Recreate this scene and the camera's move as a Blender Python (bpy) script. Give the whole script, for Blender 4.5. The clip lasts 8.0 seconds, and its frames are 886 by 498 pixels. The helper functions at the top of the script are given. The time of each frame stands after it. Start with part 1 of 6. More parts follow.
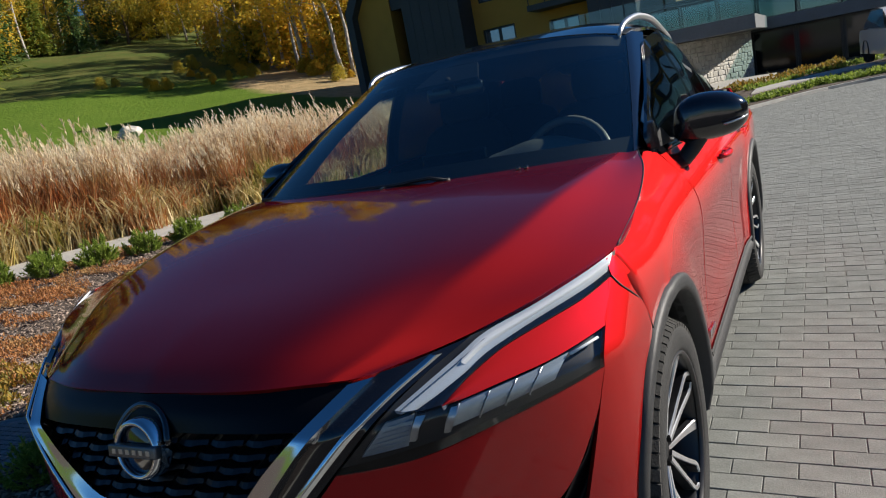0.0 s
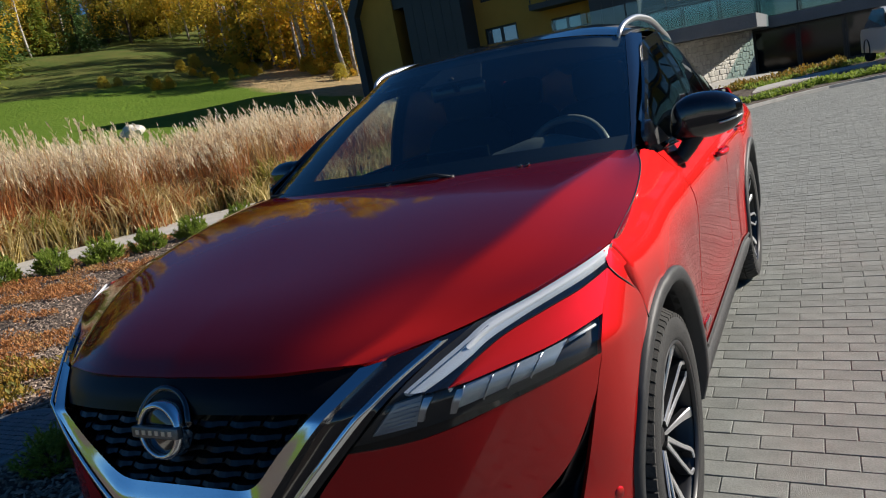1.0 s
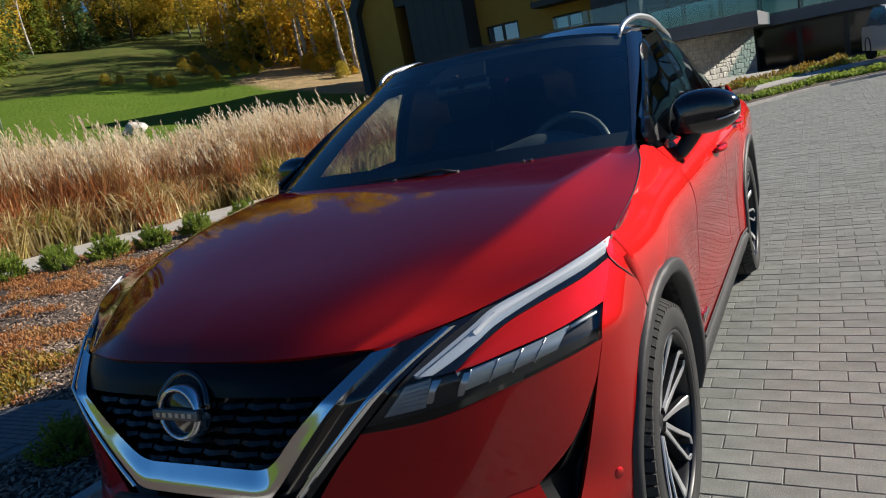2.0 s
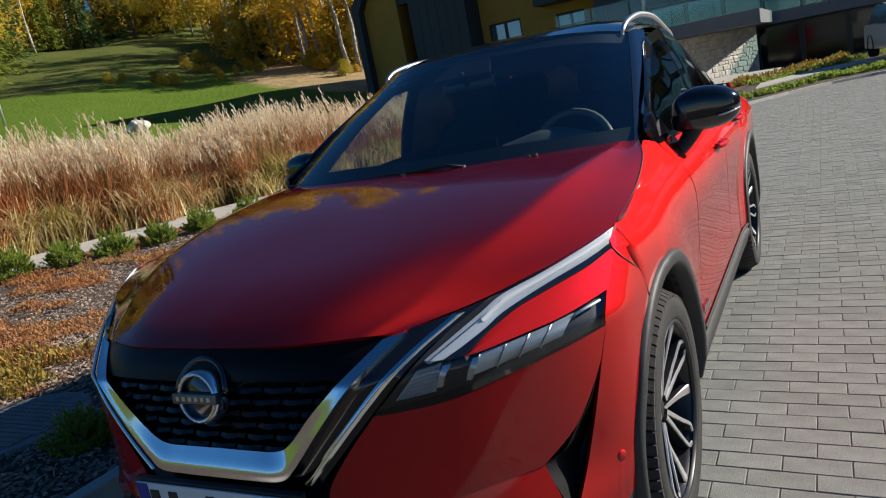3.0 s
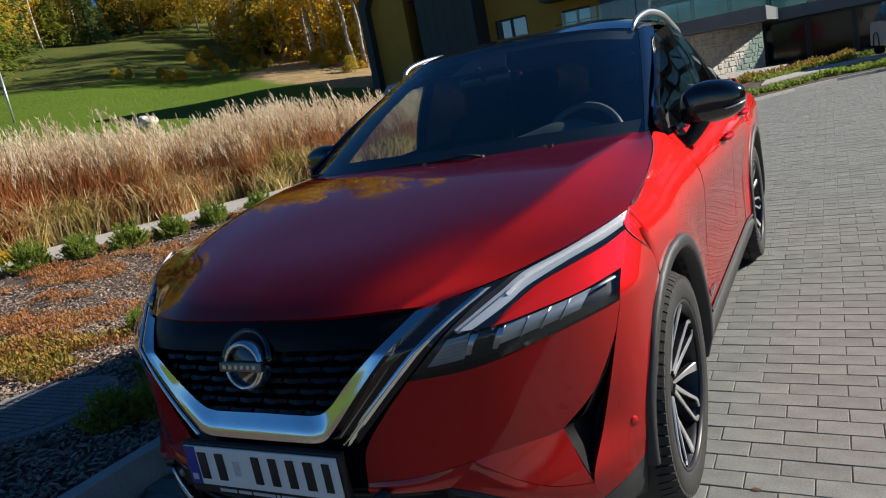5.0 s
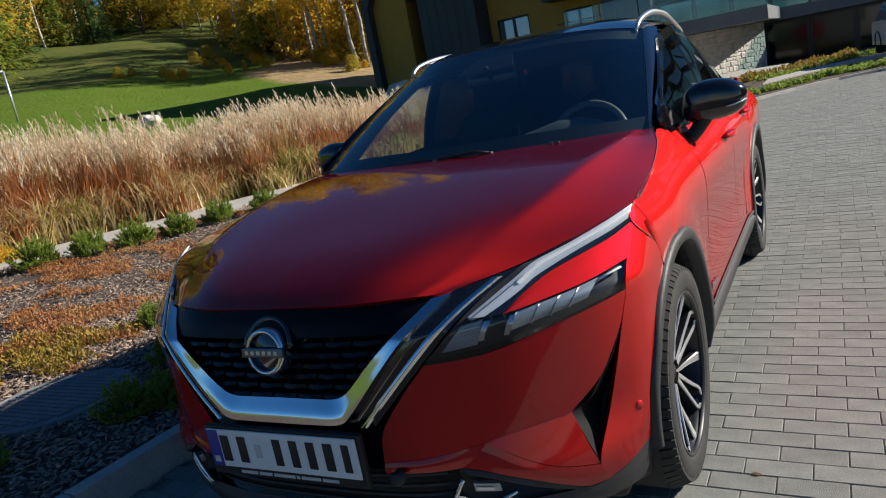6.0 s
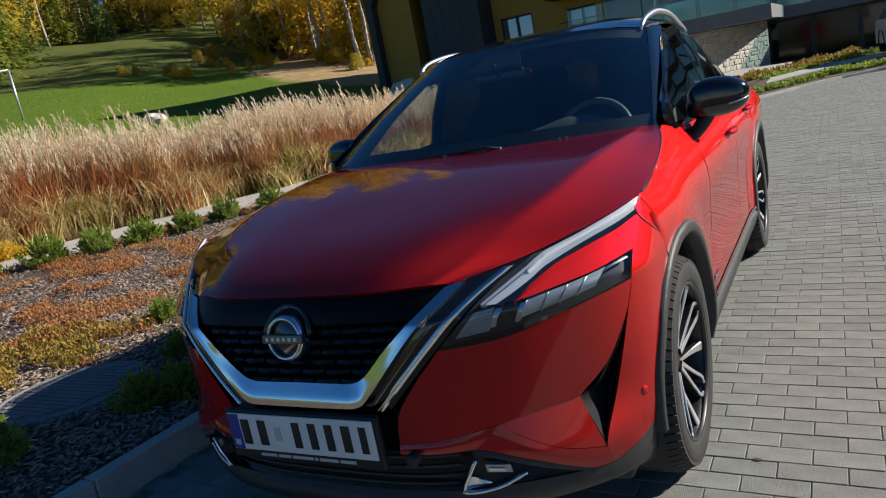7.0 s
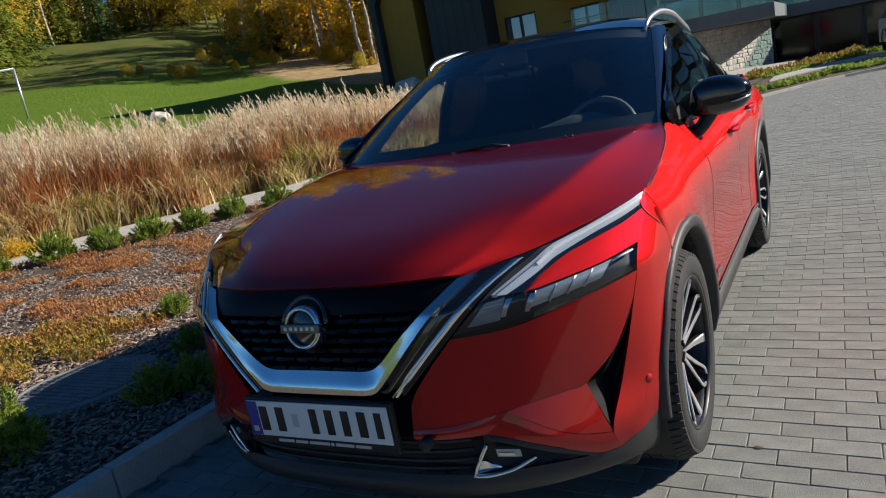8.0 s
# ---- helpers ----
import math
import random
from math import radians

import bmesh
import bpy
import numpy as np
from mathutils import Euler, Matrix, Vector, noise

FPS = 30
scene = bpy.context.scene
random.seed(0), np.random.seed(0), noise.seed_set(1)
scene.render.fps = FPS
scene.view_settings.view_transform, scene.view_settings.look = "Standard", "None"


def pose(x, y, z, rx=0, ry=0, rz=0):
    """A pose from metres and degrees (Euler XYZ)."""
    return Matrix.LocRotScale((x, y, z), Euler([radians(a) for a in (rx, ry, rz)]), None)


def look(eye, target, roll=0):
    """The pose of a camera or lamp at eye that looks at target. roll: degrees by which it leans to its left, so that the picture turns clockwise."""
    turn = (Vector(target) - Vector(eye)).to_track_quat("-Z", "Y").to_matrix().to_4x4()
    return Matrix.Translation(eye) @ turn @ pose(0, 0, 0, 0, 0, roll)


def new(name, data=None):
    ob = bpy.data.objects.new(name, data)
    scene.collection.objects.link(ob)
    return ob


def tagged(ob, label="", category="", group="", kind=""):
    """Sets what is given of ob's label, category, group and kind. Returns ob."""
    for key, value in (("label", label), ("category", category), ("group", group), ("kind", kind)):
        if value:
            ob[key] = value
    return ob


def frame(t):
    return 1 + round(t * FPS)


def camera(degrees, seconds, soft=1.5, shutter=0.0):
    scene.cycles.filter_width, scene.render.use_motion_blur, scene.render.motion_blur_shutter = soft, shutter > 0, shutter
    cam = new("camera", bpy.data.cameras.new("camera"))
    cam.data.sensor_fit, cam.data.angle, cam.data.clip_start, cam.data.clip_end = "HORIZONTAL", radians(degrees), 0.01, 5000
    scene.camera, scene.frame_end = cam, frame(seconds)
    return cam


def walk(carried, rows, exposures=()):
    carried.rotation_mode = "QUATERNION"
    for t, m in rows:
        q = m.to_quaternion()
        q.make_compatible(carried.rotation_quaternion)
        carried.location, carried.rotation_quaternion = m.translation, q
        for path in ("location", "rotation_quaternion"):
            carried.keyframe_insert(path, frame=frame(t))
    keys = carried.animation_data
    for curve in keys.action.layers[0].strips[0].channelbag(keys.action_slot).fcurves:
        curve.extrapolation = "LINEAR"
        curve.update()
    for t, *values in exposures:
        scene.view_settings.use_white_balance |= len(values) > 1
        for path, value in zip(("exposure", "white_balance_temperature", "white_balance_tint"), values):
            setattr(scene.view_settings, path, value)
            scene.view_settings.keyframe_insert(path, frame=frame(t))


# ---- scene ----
cam = camera(62.7, 8.0, soft=1.1)

PATH = [
    (0, (1.286, -0.879, 1.374), (0.342, 0.839, 0.979), -11.1),
    (0.5, (1.301, -0.917, 1.376), (0.355, 0.8, 0.98), -11.1),
    (1, (1.316, -0.958, 1.378), (0.368, 0.757, 0.981), -11.1),
    (1.5, (1.327, -0.995, 1.38), (0.377, 0.719, 0.98), -11.1),
    (3, (1.349, -1.094, 1.377), (0.393, 0.614, 0.971), -11.1),
    (3.5, (1.353, -1.127, 1.376), (0.393, 0.579, 0.968), -11.1),
    (4, (1.356, -1.167, 1.374), (0.394, 0.538, 0.965), -11.0),
    (4.5, (1.359, -1.207, 1.375), (0.394, 0.496, 0.964), -11.0),
    (6, (1.375, -1.341, 1.379), (0.404, 0.358, 0.965), -11.0),
    (6.5, (1.38, -1.381, 1.378), (0.406, 0.316, 0.964), -11.0),
    (7, (1.387, -1.426, 1.379), (0.409, 0.269, 0.963), -11.0),
    (7.5, (1.393, -1.464, 1.38), (0.413, 0.229, 0.963), -11.0),
    (8, (1.4, -1.507, 1.384), (0.416, 0.183, 0.966), -11.0),
]
walk(cam, [(t, look(eye, target, roll)) for t, eye, target, roll in PATH])

# ---- light ----
SUN_EL, SUN_AZ = radians(27.5), radians(36)          # azimuth from +x towards +y
to_sun = Vector((math.cos(SUN_EL) * math.cos(SUN_AZ), math.cos(SUN_EL) * math.sin(SUN_AZ), math.sin(SUN_EL)))
world = bpy.data.worlds.new("sky")
scene.world = world
world.use_nodes = True
wn = world.node_tree.nodes
sky = wn.new("ShaderNodeTexSky")
sky.sky_type, sky.sun_disc = "NISHITA", False
sky.sun_elevation, sky.sun_rotation = SUN_EL, radians(90) - SUN_AZ
sky.air_density, sky.dust_density, sky.ozone_density = 0.9, 0.0, 7.0
clear = wn.new("ShaderNodeHueSaturation")
clear.inputs["Saturation"].default_value = 1.14
world.node_tree.links.new(sky.outputs[0], clear.inputs["Color"])
world.node_tree.links.new(clear.outputs[0], wn["Background"].inputs[0])
wn["Background"].inputs[1].default_value = 0.051
sun = new("sun", bpy.data.lights.new("sun", "SUN"))
sun.data.energy, sun.data.angle, sun.data.color = 5.0, radians(0.53), (1.0, 0.93, 0.83)
sun.matrix_world = look(to_sun * 60, (0, 0, 0))
scene.view_settings.exposure = 0.58


# ---- materials ----
def mat(name, color=(0.5, 0.5, 0.5), rough=0.5, metal=0.0, coat=0.0, spec=0.5, vary=0.0, scale=8.0, bump=0.0, bump_scale=60.0, color2=None, rand=0.0, island=0.0):
    """A principled material with two scales of colour variation, optional relief and per-object or per-piece variation."""
    m = bpy.data.materials.new(name)
    m.use_nodes = True
    nt = m.node_tree
    b = nt.nodes["Principled BSDF"]
    b.inputs["Base Color"].default_value = (*color, 1)
    b.inputs["Roughness"].default_value = rough
    b.inputs["Metallic"].default_value = metal
    b.inputs["Coat Weight"].default_value = coat
    b.inputs["Coat Roughness"].default_value = 0.035
    b.inputs["Coat IOR"].default_value = 1.5
    b.inputs["Specular IOR Level"].default_value = spec
    tc = nt.nodes.new("ShaderNodeTexCoord")
    if vary or color2 or rand or island:
        n1 = nt.nodes.new("ShaderNodeTexNoise")
        n1.inputs["Scale"].default_value, n1.inputs["Detail"].default_value = scale, 6
        nt.links.new(tc.outputs["Object"], n1.inputs["Vector"])
        n2 = nt.nodes.new("ShaderNodeTexNoise")
        n2.inputs["Scale"].default_value, n2.inputs["Detail"].default_value = scale * 14, 3
        nt.links.new(tc.outputs["Object"], n2.inputs["Vector"])
        add = nt.nodes.new("ShaderNodeMath")
        add.operation = "ADD"
        nt.links.new(n1.outputs["Fac"], add.inputs[0])
        nt.links.new(n2.outputs["Fac"], add.inputs[1])
        ramp = nt.nodes.new("ShaderNodeMapRange")
        ramp.inputs["From Min"].default_value, ramp.inputs["From Max"].default_value = 0.75, 1.25
        nt.links.new(add.outputs[0], ramp.inputs["Value"])
        mix = nt.nodes.new("ShaderNodeMix")
        mix.data_type = "RGBA"
        lo = color2 or tuple(c * (1 - vary) for c in color)
        hi = color if color2 else tuple(min(1, c * (1 + vary)) for c in color)
        mix.inputs["A"].default_value, mix.inputs["B"].default_value = (*lo, 1), (*hi, 1)
        nt.links.new(ramp.outputs[0], mix.inputs["Factor"])
        out = mix.outputs["Result"]
        if rand or island:
            hsv = nt.nodes.new("ShaderNodeHueSaturation")
            src = nt.nodes.new("ShaderNodeObjectInfo").outputs["Random"] if rand else nt.nodes.new("ShaderNodeNewGeometry").outputs["Random Per Island"]
            mr = nt.nodes.new("ShaderNodeMapRange")
            k = rand or island
            mr.inputs["To Min"].default_value, mr.inputs["To Max"].default_value = 1 - k, 1 + k
            nt.links.new(src, mr.inputs["Value"])
            nt.links.new(mr.outputs[0], hsv.inputs["Value"])
            nt.links.new(out, hsv.inputs["Color"])
            out = hsv.outputs["Color"]
        nt.links.new(out, b.inputs["Base Color"])
    if bump:
        n3 = nt.nodes.new("ShaderNodeTexNoise")
        n3.inputs["Scale"].default_value, n3.inputs["Detail"].default_value = bump_scale, 5
        nt.links.new(tc.outputs["Object"], n3.inputs["Vector"])
        bp = nt.nodes.new("ShaderNodeBump")
        bp.inputs["Strength"].default_value, bp.inputs["Distance"].default_value = bump, 0.01
        nt.links.new(n3.outputs["Fac"], bp.inputs["Height"])
        nt.links.new(bp.outputs[0], b.inputs["Normal"])
    return m


def leaf_mat(name, colors, through_=0.35, rough=0.55, clump=0.0):
    """Foliage: each leaf its own tint from a ramp, alike within clumps where asked, with light coming through."""
    m = bpy.data.materials.new(name)
    m.use_nodes = True
    nt = m.node_tree
    b = nt.nodes["Principled BSDF"]
    b.inputs["Roughness"].default_value = rough
    b.inputs["Specular IOR Level"].default_value = 0.25
    ramp = nt.nodes.new("ShaderNodeValToRGB")
    ramp.color_ramp.interpolation = "LINEAR"
    e = ramp.color_ramp.elements
    while len(e) < len(colors):
        e.new(0.5)
    for i, c in enumerate(colors):
        e[i].position, e[i].color = i / max(1, len(colors) - 1), (*c, 1)
    pick = nt.nodes.new("ShaderNodeNewGeometry").outputs["Random Per Island"]
    if clump:
        n = nt.nodes.new("ShaderNodeTexNoise")
        n.inputs["Scale"].default_value, n.inputs["Detail"].default_value = clump, 2
        nt.links.new(nt.nodes.new("ShaderNodeTexCoord").outputs["Object"], n.inputs["Vector"])
        wide = nt.nodes.new("ShaderNodeMapRange")
        wide.inputs["From Min"].default_value, wide.inputs["From Max"].default_value = 0.36, 0.64
        nt.links.new(n.outputs["Fac"], wide.inputs["Value"])
        mixed = nt.nodes.new("ShaderNodeMix")
        mixed.inputs["Factor"].default_value = 0.55
        nt.links.new(pick, mixed.inputs["A"])
        nt.links.new(wide.outputs[0], mixed.inputs["B"])
        pick = mixed.outputs["Result"]
    nt.links.new(pick, ramp.inputs[0])
    nt.links.new(ramp.outputs[0], b.inputs["Base Color"])
    tr = nt.nodes.new("ShaderNodeBsdfTranslucent")
    nt.links.new(ramp.outputs[0], tr.inputs[0])
    mx = nt.nodes.new("ShaderNodeMixShader")
    mx.inputs[0].default_value = through_
    nt.links.new(b.outputs[0], mx.inputs[1])
    nt.links.new(tr.outputs[0], mx.inputs[2])
    nt.links.new(mx.outputs[0], nt.nodes["Material Output"].inputs[0])
    return m


def glass_mat(name, tint=(0.8, 0.85, 0.85), rough=0.0, boost=0.0):
    """Thin sheet glass: clear through, Fresnel gloss on top."""
    m = bpy.data.materials.new(name)
    m.use_nodes = True
    nt = m.node_tree
    nt.nodes.remove(nt.nodes["Principled BSDF"])
    t, g = nt.nodes.new("ShaderNodeBsdfTransparent"), nt.nodes.new("ShaderNodeBsdfGlossy")
    t.inputs[0].default_value = (*tint, 1)
    g.inputs["Roughness"].default_value = rough
    lw = nt.nodes.new("ShaderNodeLayerWeight")
    lw.inputs["Blend"].default_value = 0.5
    p5 = nt.nodes.new("ShaderNodeMath")
    p5.operation = "POWER"
    p5.inputs[1].default_value = 5.0
    nt.links.new(lw.outputs["Facing"], p5.inputs[0])
    f = nt.nodes.new("ShaderNodeMath")
    f.operation = "MULTIPLY_ADD"
    f.inputs[1].default_value, f.inputs[2].default_value = 0.92 - boost, 0.08 + boost
    nt.links.new(p5.outputs[0], f.inputs[0])
    mx = nt.nodes.new("ShaderNodeMixShader")
    nt.links.new(f.outputs[0], mx.inputs[0])
    nt.links.new(t.outputs[0], mx.inputs[1])
    nt.links.new(g.outputs[0], mx.inputs[2])
    nt.links.new(mx.outputs[0], nt.nodes["Material Output"].inputs[0])
    return m


def flake_paint(name, color, rough, under, share):
    """Candy metallic: a broad lobe of flakes with steep flanks over a deep red ground, under a clear coat."""
    m = bpy.data.materials.new(name)
    m.use_nodes = True
    nt = m.node_tree
    nt.nodes.remove(nt.nodes["Principled BSDF"])
    flakes, coat = nt.nodes.new("ShaderNodeBsdfAnisotropic"), nt.nodes.new("ShaderNodeBsdfAnisotropic")
    flakes.distribution, coat.distribution = "BECKMANN", "GGX"
    flakes.inputs["Roughness"].default_value, coat.inputs["Roughness"].default_value = rough, 0.045
    coat.inputs["Color"].default_value = (1, 1, 1, 1)
    tc = nt.nodes.new("ShaderNodeTexCoord")
    grain = nt.nodes.new("ShaderNodeTexNoise")
    grain.inputs["Scale"].default_value, grain.inputs["Detail"].default_value = 900, 2
    nt.links.new(tc.outputs["Object"], grain.inputs["Vector"])
    tint = nt.nodes.new("ShaderNodeMix")
    tint.data_type = "RGBA"
    tint.inputs["A"].default_value = (*[c * 0.8 for c in color], 1)
    tint.inputs["B"].default_value = (*[c * 1.2 for c in color], 1)
    nt.links.new(grain.outputs["Fac"], tint.inputs["Factor"])
    nt.links.new(tint.outputs["Result"], flakes.inputs["Color"])
    deep = nt.nodes.new("ShaderNodeBsdfAnisotropic")
    deep.distribution = "GGX"
    deep.inputs["Roughness"].default_value, deep.inputs["Color"].default_value = 0.52, (*under, 1)
    body = nt.nodes.new("ShaderNodeMixShader")
    body.inputs[0].default_value = share
    nt.links.new(flakes.outputs[0], body.inputs[1])
    nt.links.new(deep.outputs[0], body.inputs[2])
    fr = nt.nodes.new("ShaderNodeFresnel")
    fr.inputs["IOR"].default_value = 1.53
    mx = nt.nodes.new("ShaderNodeMixShader")
    nt.links.new(fr.outputs[0], mx.inputs[0])
    nt.links.new(body.outputs[0], mx.inputs[1])
    nt.links.new(coat.outputs[0], mx.inputs[2])
    nt.links.new(mx.outputs[0], nt.nodes["Material Output"].inputs[0])
    return m


PAINT = flake_paint("red_metallic_paint", (0.38, 0.014, 0.004), 0.75, (0.48, 0.004, 0.020), 0.48)
GLOSS_BLACK = mat("gloss_black_paint", (0.006, 0.006, 0.008), 0.12, 0.0, coat=1.0)
CLAD = mat("grey_black_plastic_cladding", (0.026, 0.027, 0.029), 0.5, 0.0, vary=0.15, scale=30, bump=0.15, bump_scale=900)
DARK = mat("dark_plastic", (0.010, 0.010, 0.011), 0.55, vary=0.2, scale=20)
CHROME = mat("satin_chrome", (0.75, 0.76, 0.78), 0.12, 1.0)
SILVER = mat("silver_satin_metal", (0.62, 0.64, 0.66), 0.28, 1.0)
MACHINED = mat("machined_alloy", (0.62, 0.63, 0.64), 0.40, 0.9, vary=0.08, scale=60)
RIM_BLACK = mat("black_wheel_paint", (0.010, 0.010, 0.012), 0.40, 0.0, coat=0.25)
RUBBER = mat("tyre_rubber", (0.020, 0.020, 0.020), 0.8, vary=0.3, scale=14, bump=0.25, bump_scale=300)
RUBBER_DUST = mat("tyre_tread_rubber", (0.035, 0.034, 0.032), 0.9, vary=0.35, scale=18, bump=0.3, bump_scale=250)
SCREEN_GLASS = glass_mat("windscreen_glass", (0.58, 0.66, 0.62), boost=0.08)
SIDE_GLASS = glass_mat("side_window_glass", (0.90, 0.94, 0.92))
PRIVACY = glass_mat("privacy_glass", (0.02, 0.021, 0.021))
LENS = mat("lamp_lens_grey", (0.34, 0.40, 0.44), 0.35, 0.6, vary=0.12, scale=25)
DRL = mat("running_light_bed", (0.78, 0.82, 0.85), 0.30, 0.35)
GUIDE = mat("light_guide", (0.90, 0.92, 0.93), 0.25, 0.0, coat=0.8)
RAIL = mat("satin_aluminium", (0.66, 0.67, 0.67), 0.34, 1.0)
LAMP_GLASS = glass_mat("headlamp_cover", (0.93, 0.94, 0.95))
CABIN = mat("cabin_trim", (0.007, 0.007, 0.008), 0.6, vary=0.2, scale=30, bump=0.1, bump_scale=500)
SEAT = mat("black_seat_fabric", (0.007, 0.007, 0.008), 0.75, vary=0.25, scale=40, bump=0.2, bump_scale=600)
GREY_TRIM = mat("grey_cabin_trim", (0.22, 0.225, 0.23), 0.40, vary=0.1, scale=30)
PLATE_WHITE = mat("plate_white", (0.78, 0.79, 0.78), 0.35, vary=0.03, scale=30)
PLATE_BLACK = mat("plate_black_marks", (0.012, 0.012, 0.012), 0.5)
PLATE_BLUE = mat("plate_blue", (0.01, 0.03, 0.30), 0.4)
LETTER_GREY = mat("pale_letter_bar", (0.55, 0.55, 0.55), 0.5)

PAVER = mat("concrete_paver", (0.236, 0.243, 0.222), 0.85, vary=0.17, scale=9, bump=0.5, bump_scale=260, rand=0.10)
PAVER_REST = mat("concrete_paver_far", (0.236, 0.243, 0.222), 0.85, vary=0.17, scale=9, bump=0.5, bump_scale=260, island=0.10)
ASPHALT = mat("worn_asphalt", (0.045, 0.045, 0.046), 0.9, vary=0.2, scale=3, bump=0.4, bump_scale=120)
JOINT = mat("paver_joint_sand", (0.16, 0.155, 0.14), 0.95, vary=0.35, scale=25, bump=0.4, bump_scale=300)
KERB = mat("kerb_concrete", (0.42, 0.41, 0.38), 0.85, vary=0.14, scale=6, bump=0.3, bump_scale=180)
WALKWAY = mat("walkway_concrete", (0.44, 0.42, 0.38), 0.85, vary=0.15, scale=4, bump=0.3, bump_scale=120)
COVER = mat("cast_cover_concrete", (0.20, 0.20, 0.195), 0.85, vary=0.2, scale=12, bump=0.3, bump_scale=150)
SOIL = mat("mulch_soil", (0.085, 0.062, 0.045), 0.95, vary=0.45, scale=5, bump=0.8, bump_scale=70)
CHIP = mat("bark_chip", (0.26, 0.195, 0.15), 0.85, vary=0.3, scale=20, island=0.65)
HEATHER = leaf_mat("rust_groundcover", [(0.36, 0.14, 0.05), (0.48, 0.22, 0.08), (0.40, 0.17, 0.06), (0.52, 0.31, 0.13), (0.28, 0.20, 0.07)], 0.3, clump=2.5)
MOSS = leaf_mat("yellow_green_groundcover", [(0.40, 0.22, 0.035), (0.42, 0.27, 0.05), (0.24, 0.19, 0.035), (0.17, 0.17, 0.035)], 0.35)
PINE = leaf_mat("dwarf_pine_needles", [(0.16, 0.24, 0.035), (0.25, 0.34, 0.055), (0.38, 0.46, 0.09), (0.19, 0.26, 0.05)], 0.45)
BARK = mat("bark", (0.10, 0.075, 0.055), 0.9, vary=0.4, scale=6, bump=0.6, bump_scale=40)
BIRCH_BARK = mat("birch_bark", (0.62, 0.58, 0.52), 0.8, color2=(0.12, 0.10, 0.09), scale=3)
BLADE = leaf_mat("tall_grass_blades", [(0.62, 0.48, 0.25), (0.54, 0.36, 0.15), (0.44, 0.27, 0.12), (0.40, 0.20, 0.10), (0.46, 0.18, 0.07), (0.56, 0.21, 0.06), (0.50, 0.26, 0.10)], 0.5, clump=0.9)
BLADE_LOW = leaf_mat("low_grass_blades", [(0.14, 0.18, 0.03), (0.24, 0.27, 0.045), (0.42, 0.34, 0.09), (0.80, 0.68, 0.36), (0.50, 0.37, 0.14), (0.82, 0.72, 0.44), (0.48, 0.26, 0.10), (0.44, 0.18, 0.06), (0.36, 0.14, 0.05)], 0.35, clump=1.1)
PLUME = leaf_mat("grass_plumes", [(0.58, 0.41, 0.27), (0.66, 0.51, 0.34), (0.76, 0.65, 0.46), (0.84, 0.76, 0.58), (0.90, 0.84, 0.68)], 0.5, clump=1.4)
BIRCH_LEAF = leaf_mat("yellow_birch_leaves", [(0.70, 0.46, 0.05), (0.78, 0.54, 0.06), (0.56, 0.46, 0.06), (0.72, 0.38, 0.05)], 0.6)
GREEN_LEAF = leaf_mat("green_tree_leaves", [(0.16, 0.24, 0.04), (0.24, 0.30, 0.05), (0.34, 0.34, 0.06), (0.12, 0.18, 0.04)], 0.55)
FIR_LEAF = leaf_mat("conifer_needles", [(0.07, 0.14, 0.04), (0.11, 0.18, 0.05), (0.08, 0.15, 0.06)], 0.3)
OLIVE_LEAF = leaf_mat("olive_yellow_leaves", [(0.44, 0.38, 0.06), (0.56, 0.42, 0.06), (0.30, 0.32, 0.05), (0.64, 0.42, 0.05)], 0.6)
RENDER_YELLOW = mat("ochre_render_wall", (0.42, 0.22, 0.035), 0.85, vary=0.08, scale=1.5, bump=0.2, bump_scale=40)
CLAD_DARK = mat("anthracite_facade_panels", (0.030, 0.033, 0.040), 0.55, vary=0.12, scale=0.8)
FRAME_DARK = mat("dark_window_frame", (0.012, 0.012, 0.014), 0.4)
WINDOW_GLASS = mat("facade_window_glass", (0.26, 0.29, 0.31), 0.04, 0.75, vary=0.1, scale=0.6)
DARK_GLASS = mat("dark_shop_glass", (0.012, 0.014, 0.017), 0.08, 0.0, spec=0.35)
BALUSTRADE = glass_mat("balustrade_glass", (0.72, 0.85, 0.84))
STONE = mat("pale_wall_stone", (0.52, 0.50, 0.45), 0.9, vary=0.15, scale=5, bump=0.4, bump_scale=30, rand=0.13)
MORTAR = mat("wall_mortar", (0.40, 0.385, 0.35), 0.95, vary=0.2, scale=10)
SLAB = mat("grey_slab_concrete", (0.14, 0.15, 0.16), 0.7, vary=0.12, scale=2)
ROOF_SHEET = mat("dark_roof_sheet", (0.03, 0.03, 0.034), 0.5, vary=0.1, scale=1)
POST = mat("galvanised_post", (0.55, 0.57, 0.58), 0.4, 0.7)
BOULDER = mat("pale_boulder", (0.55, 0.50, 0.44), 0.9, vary=0.2, scale=2, bump=0.5, bump_scale=12)


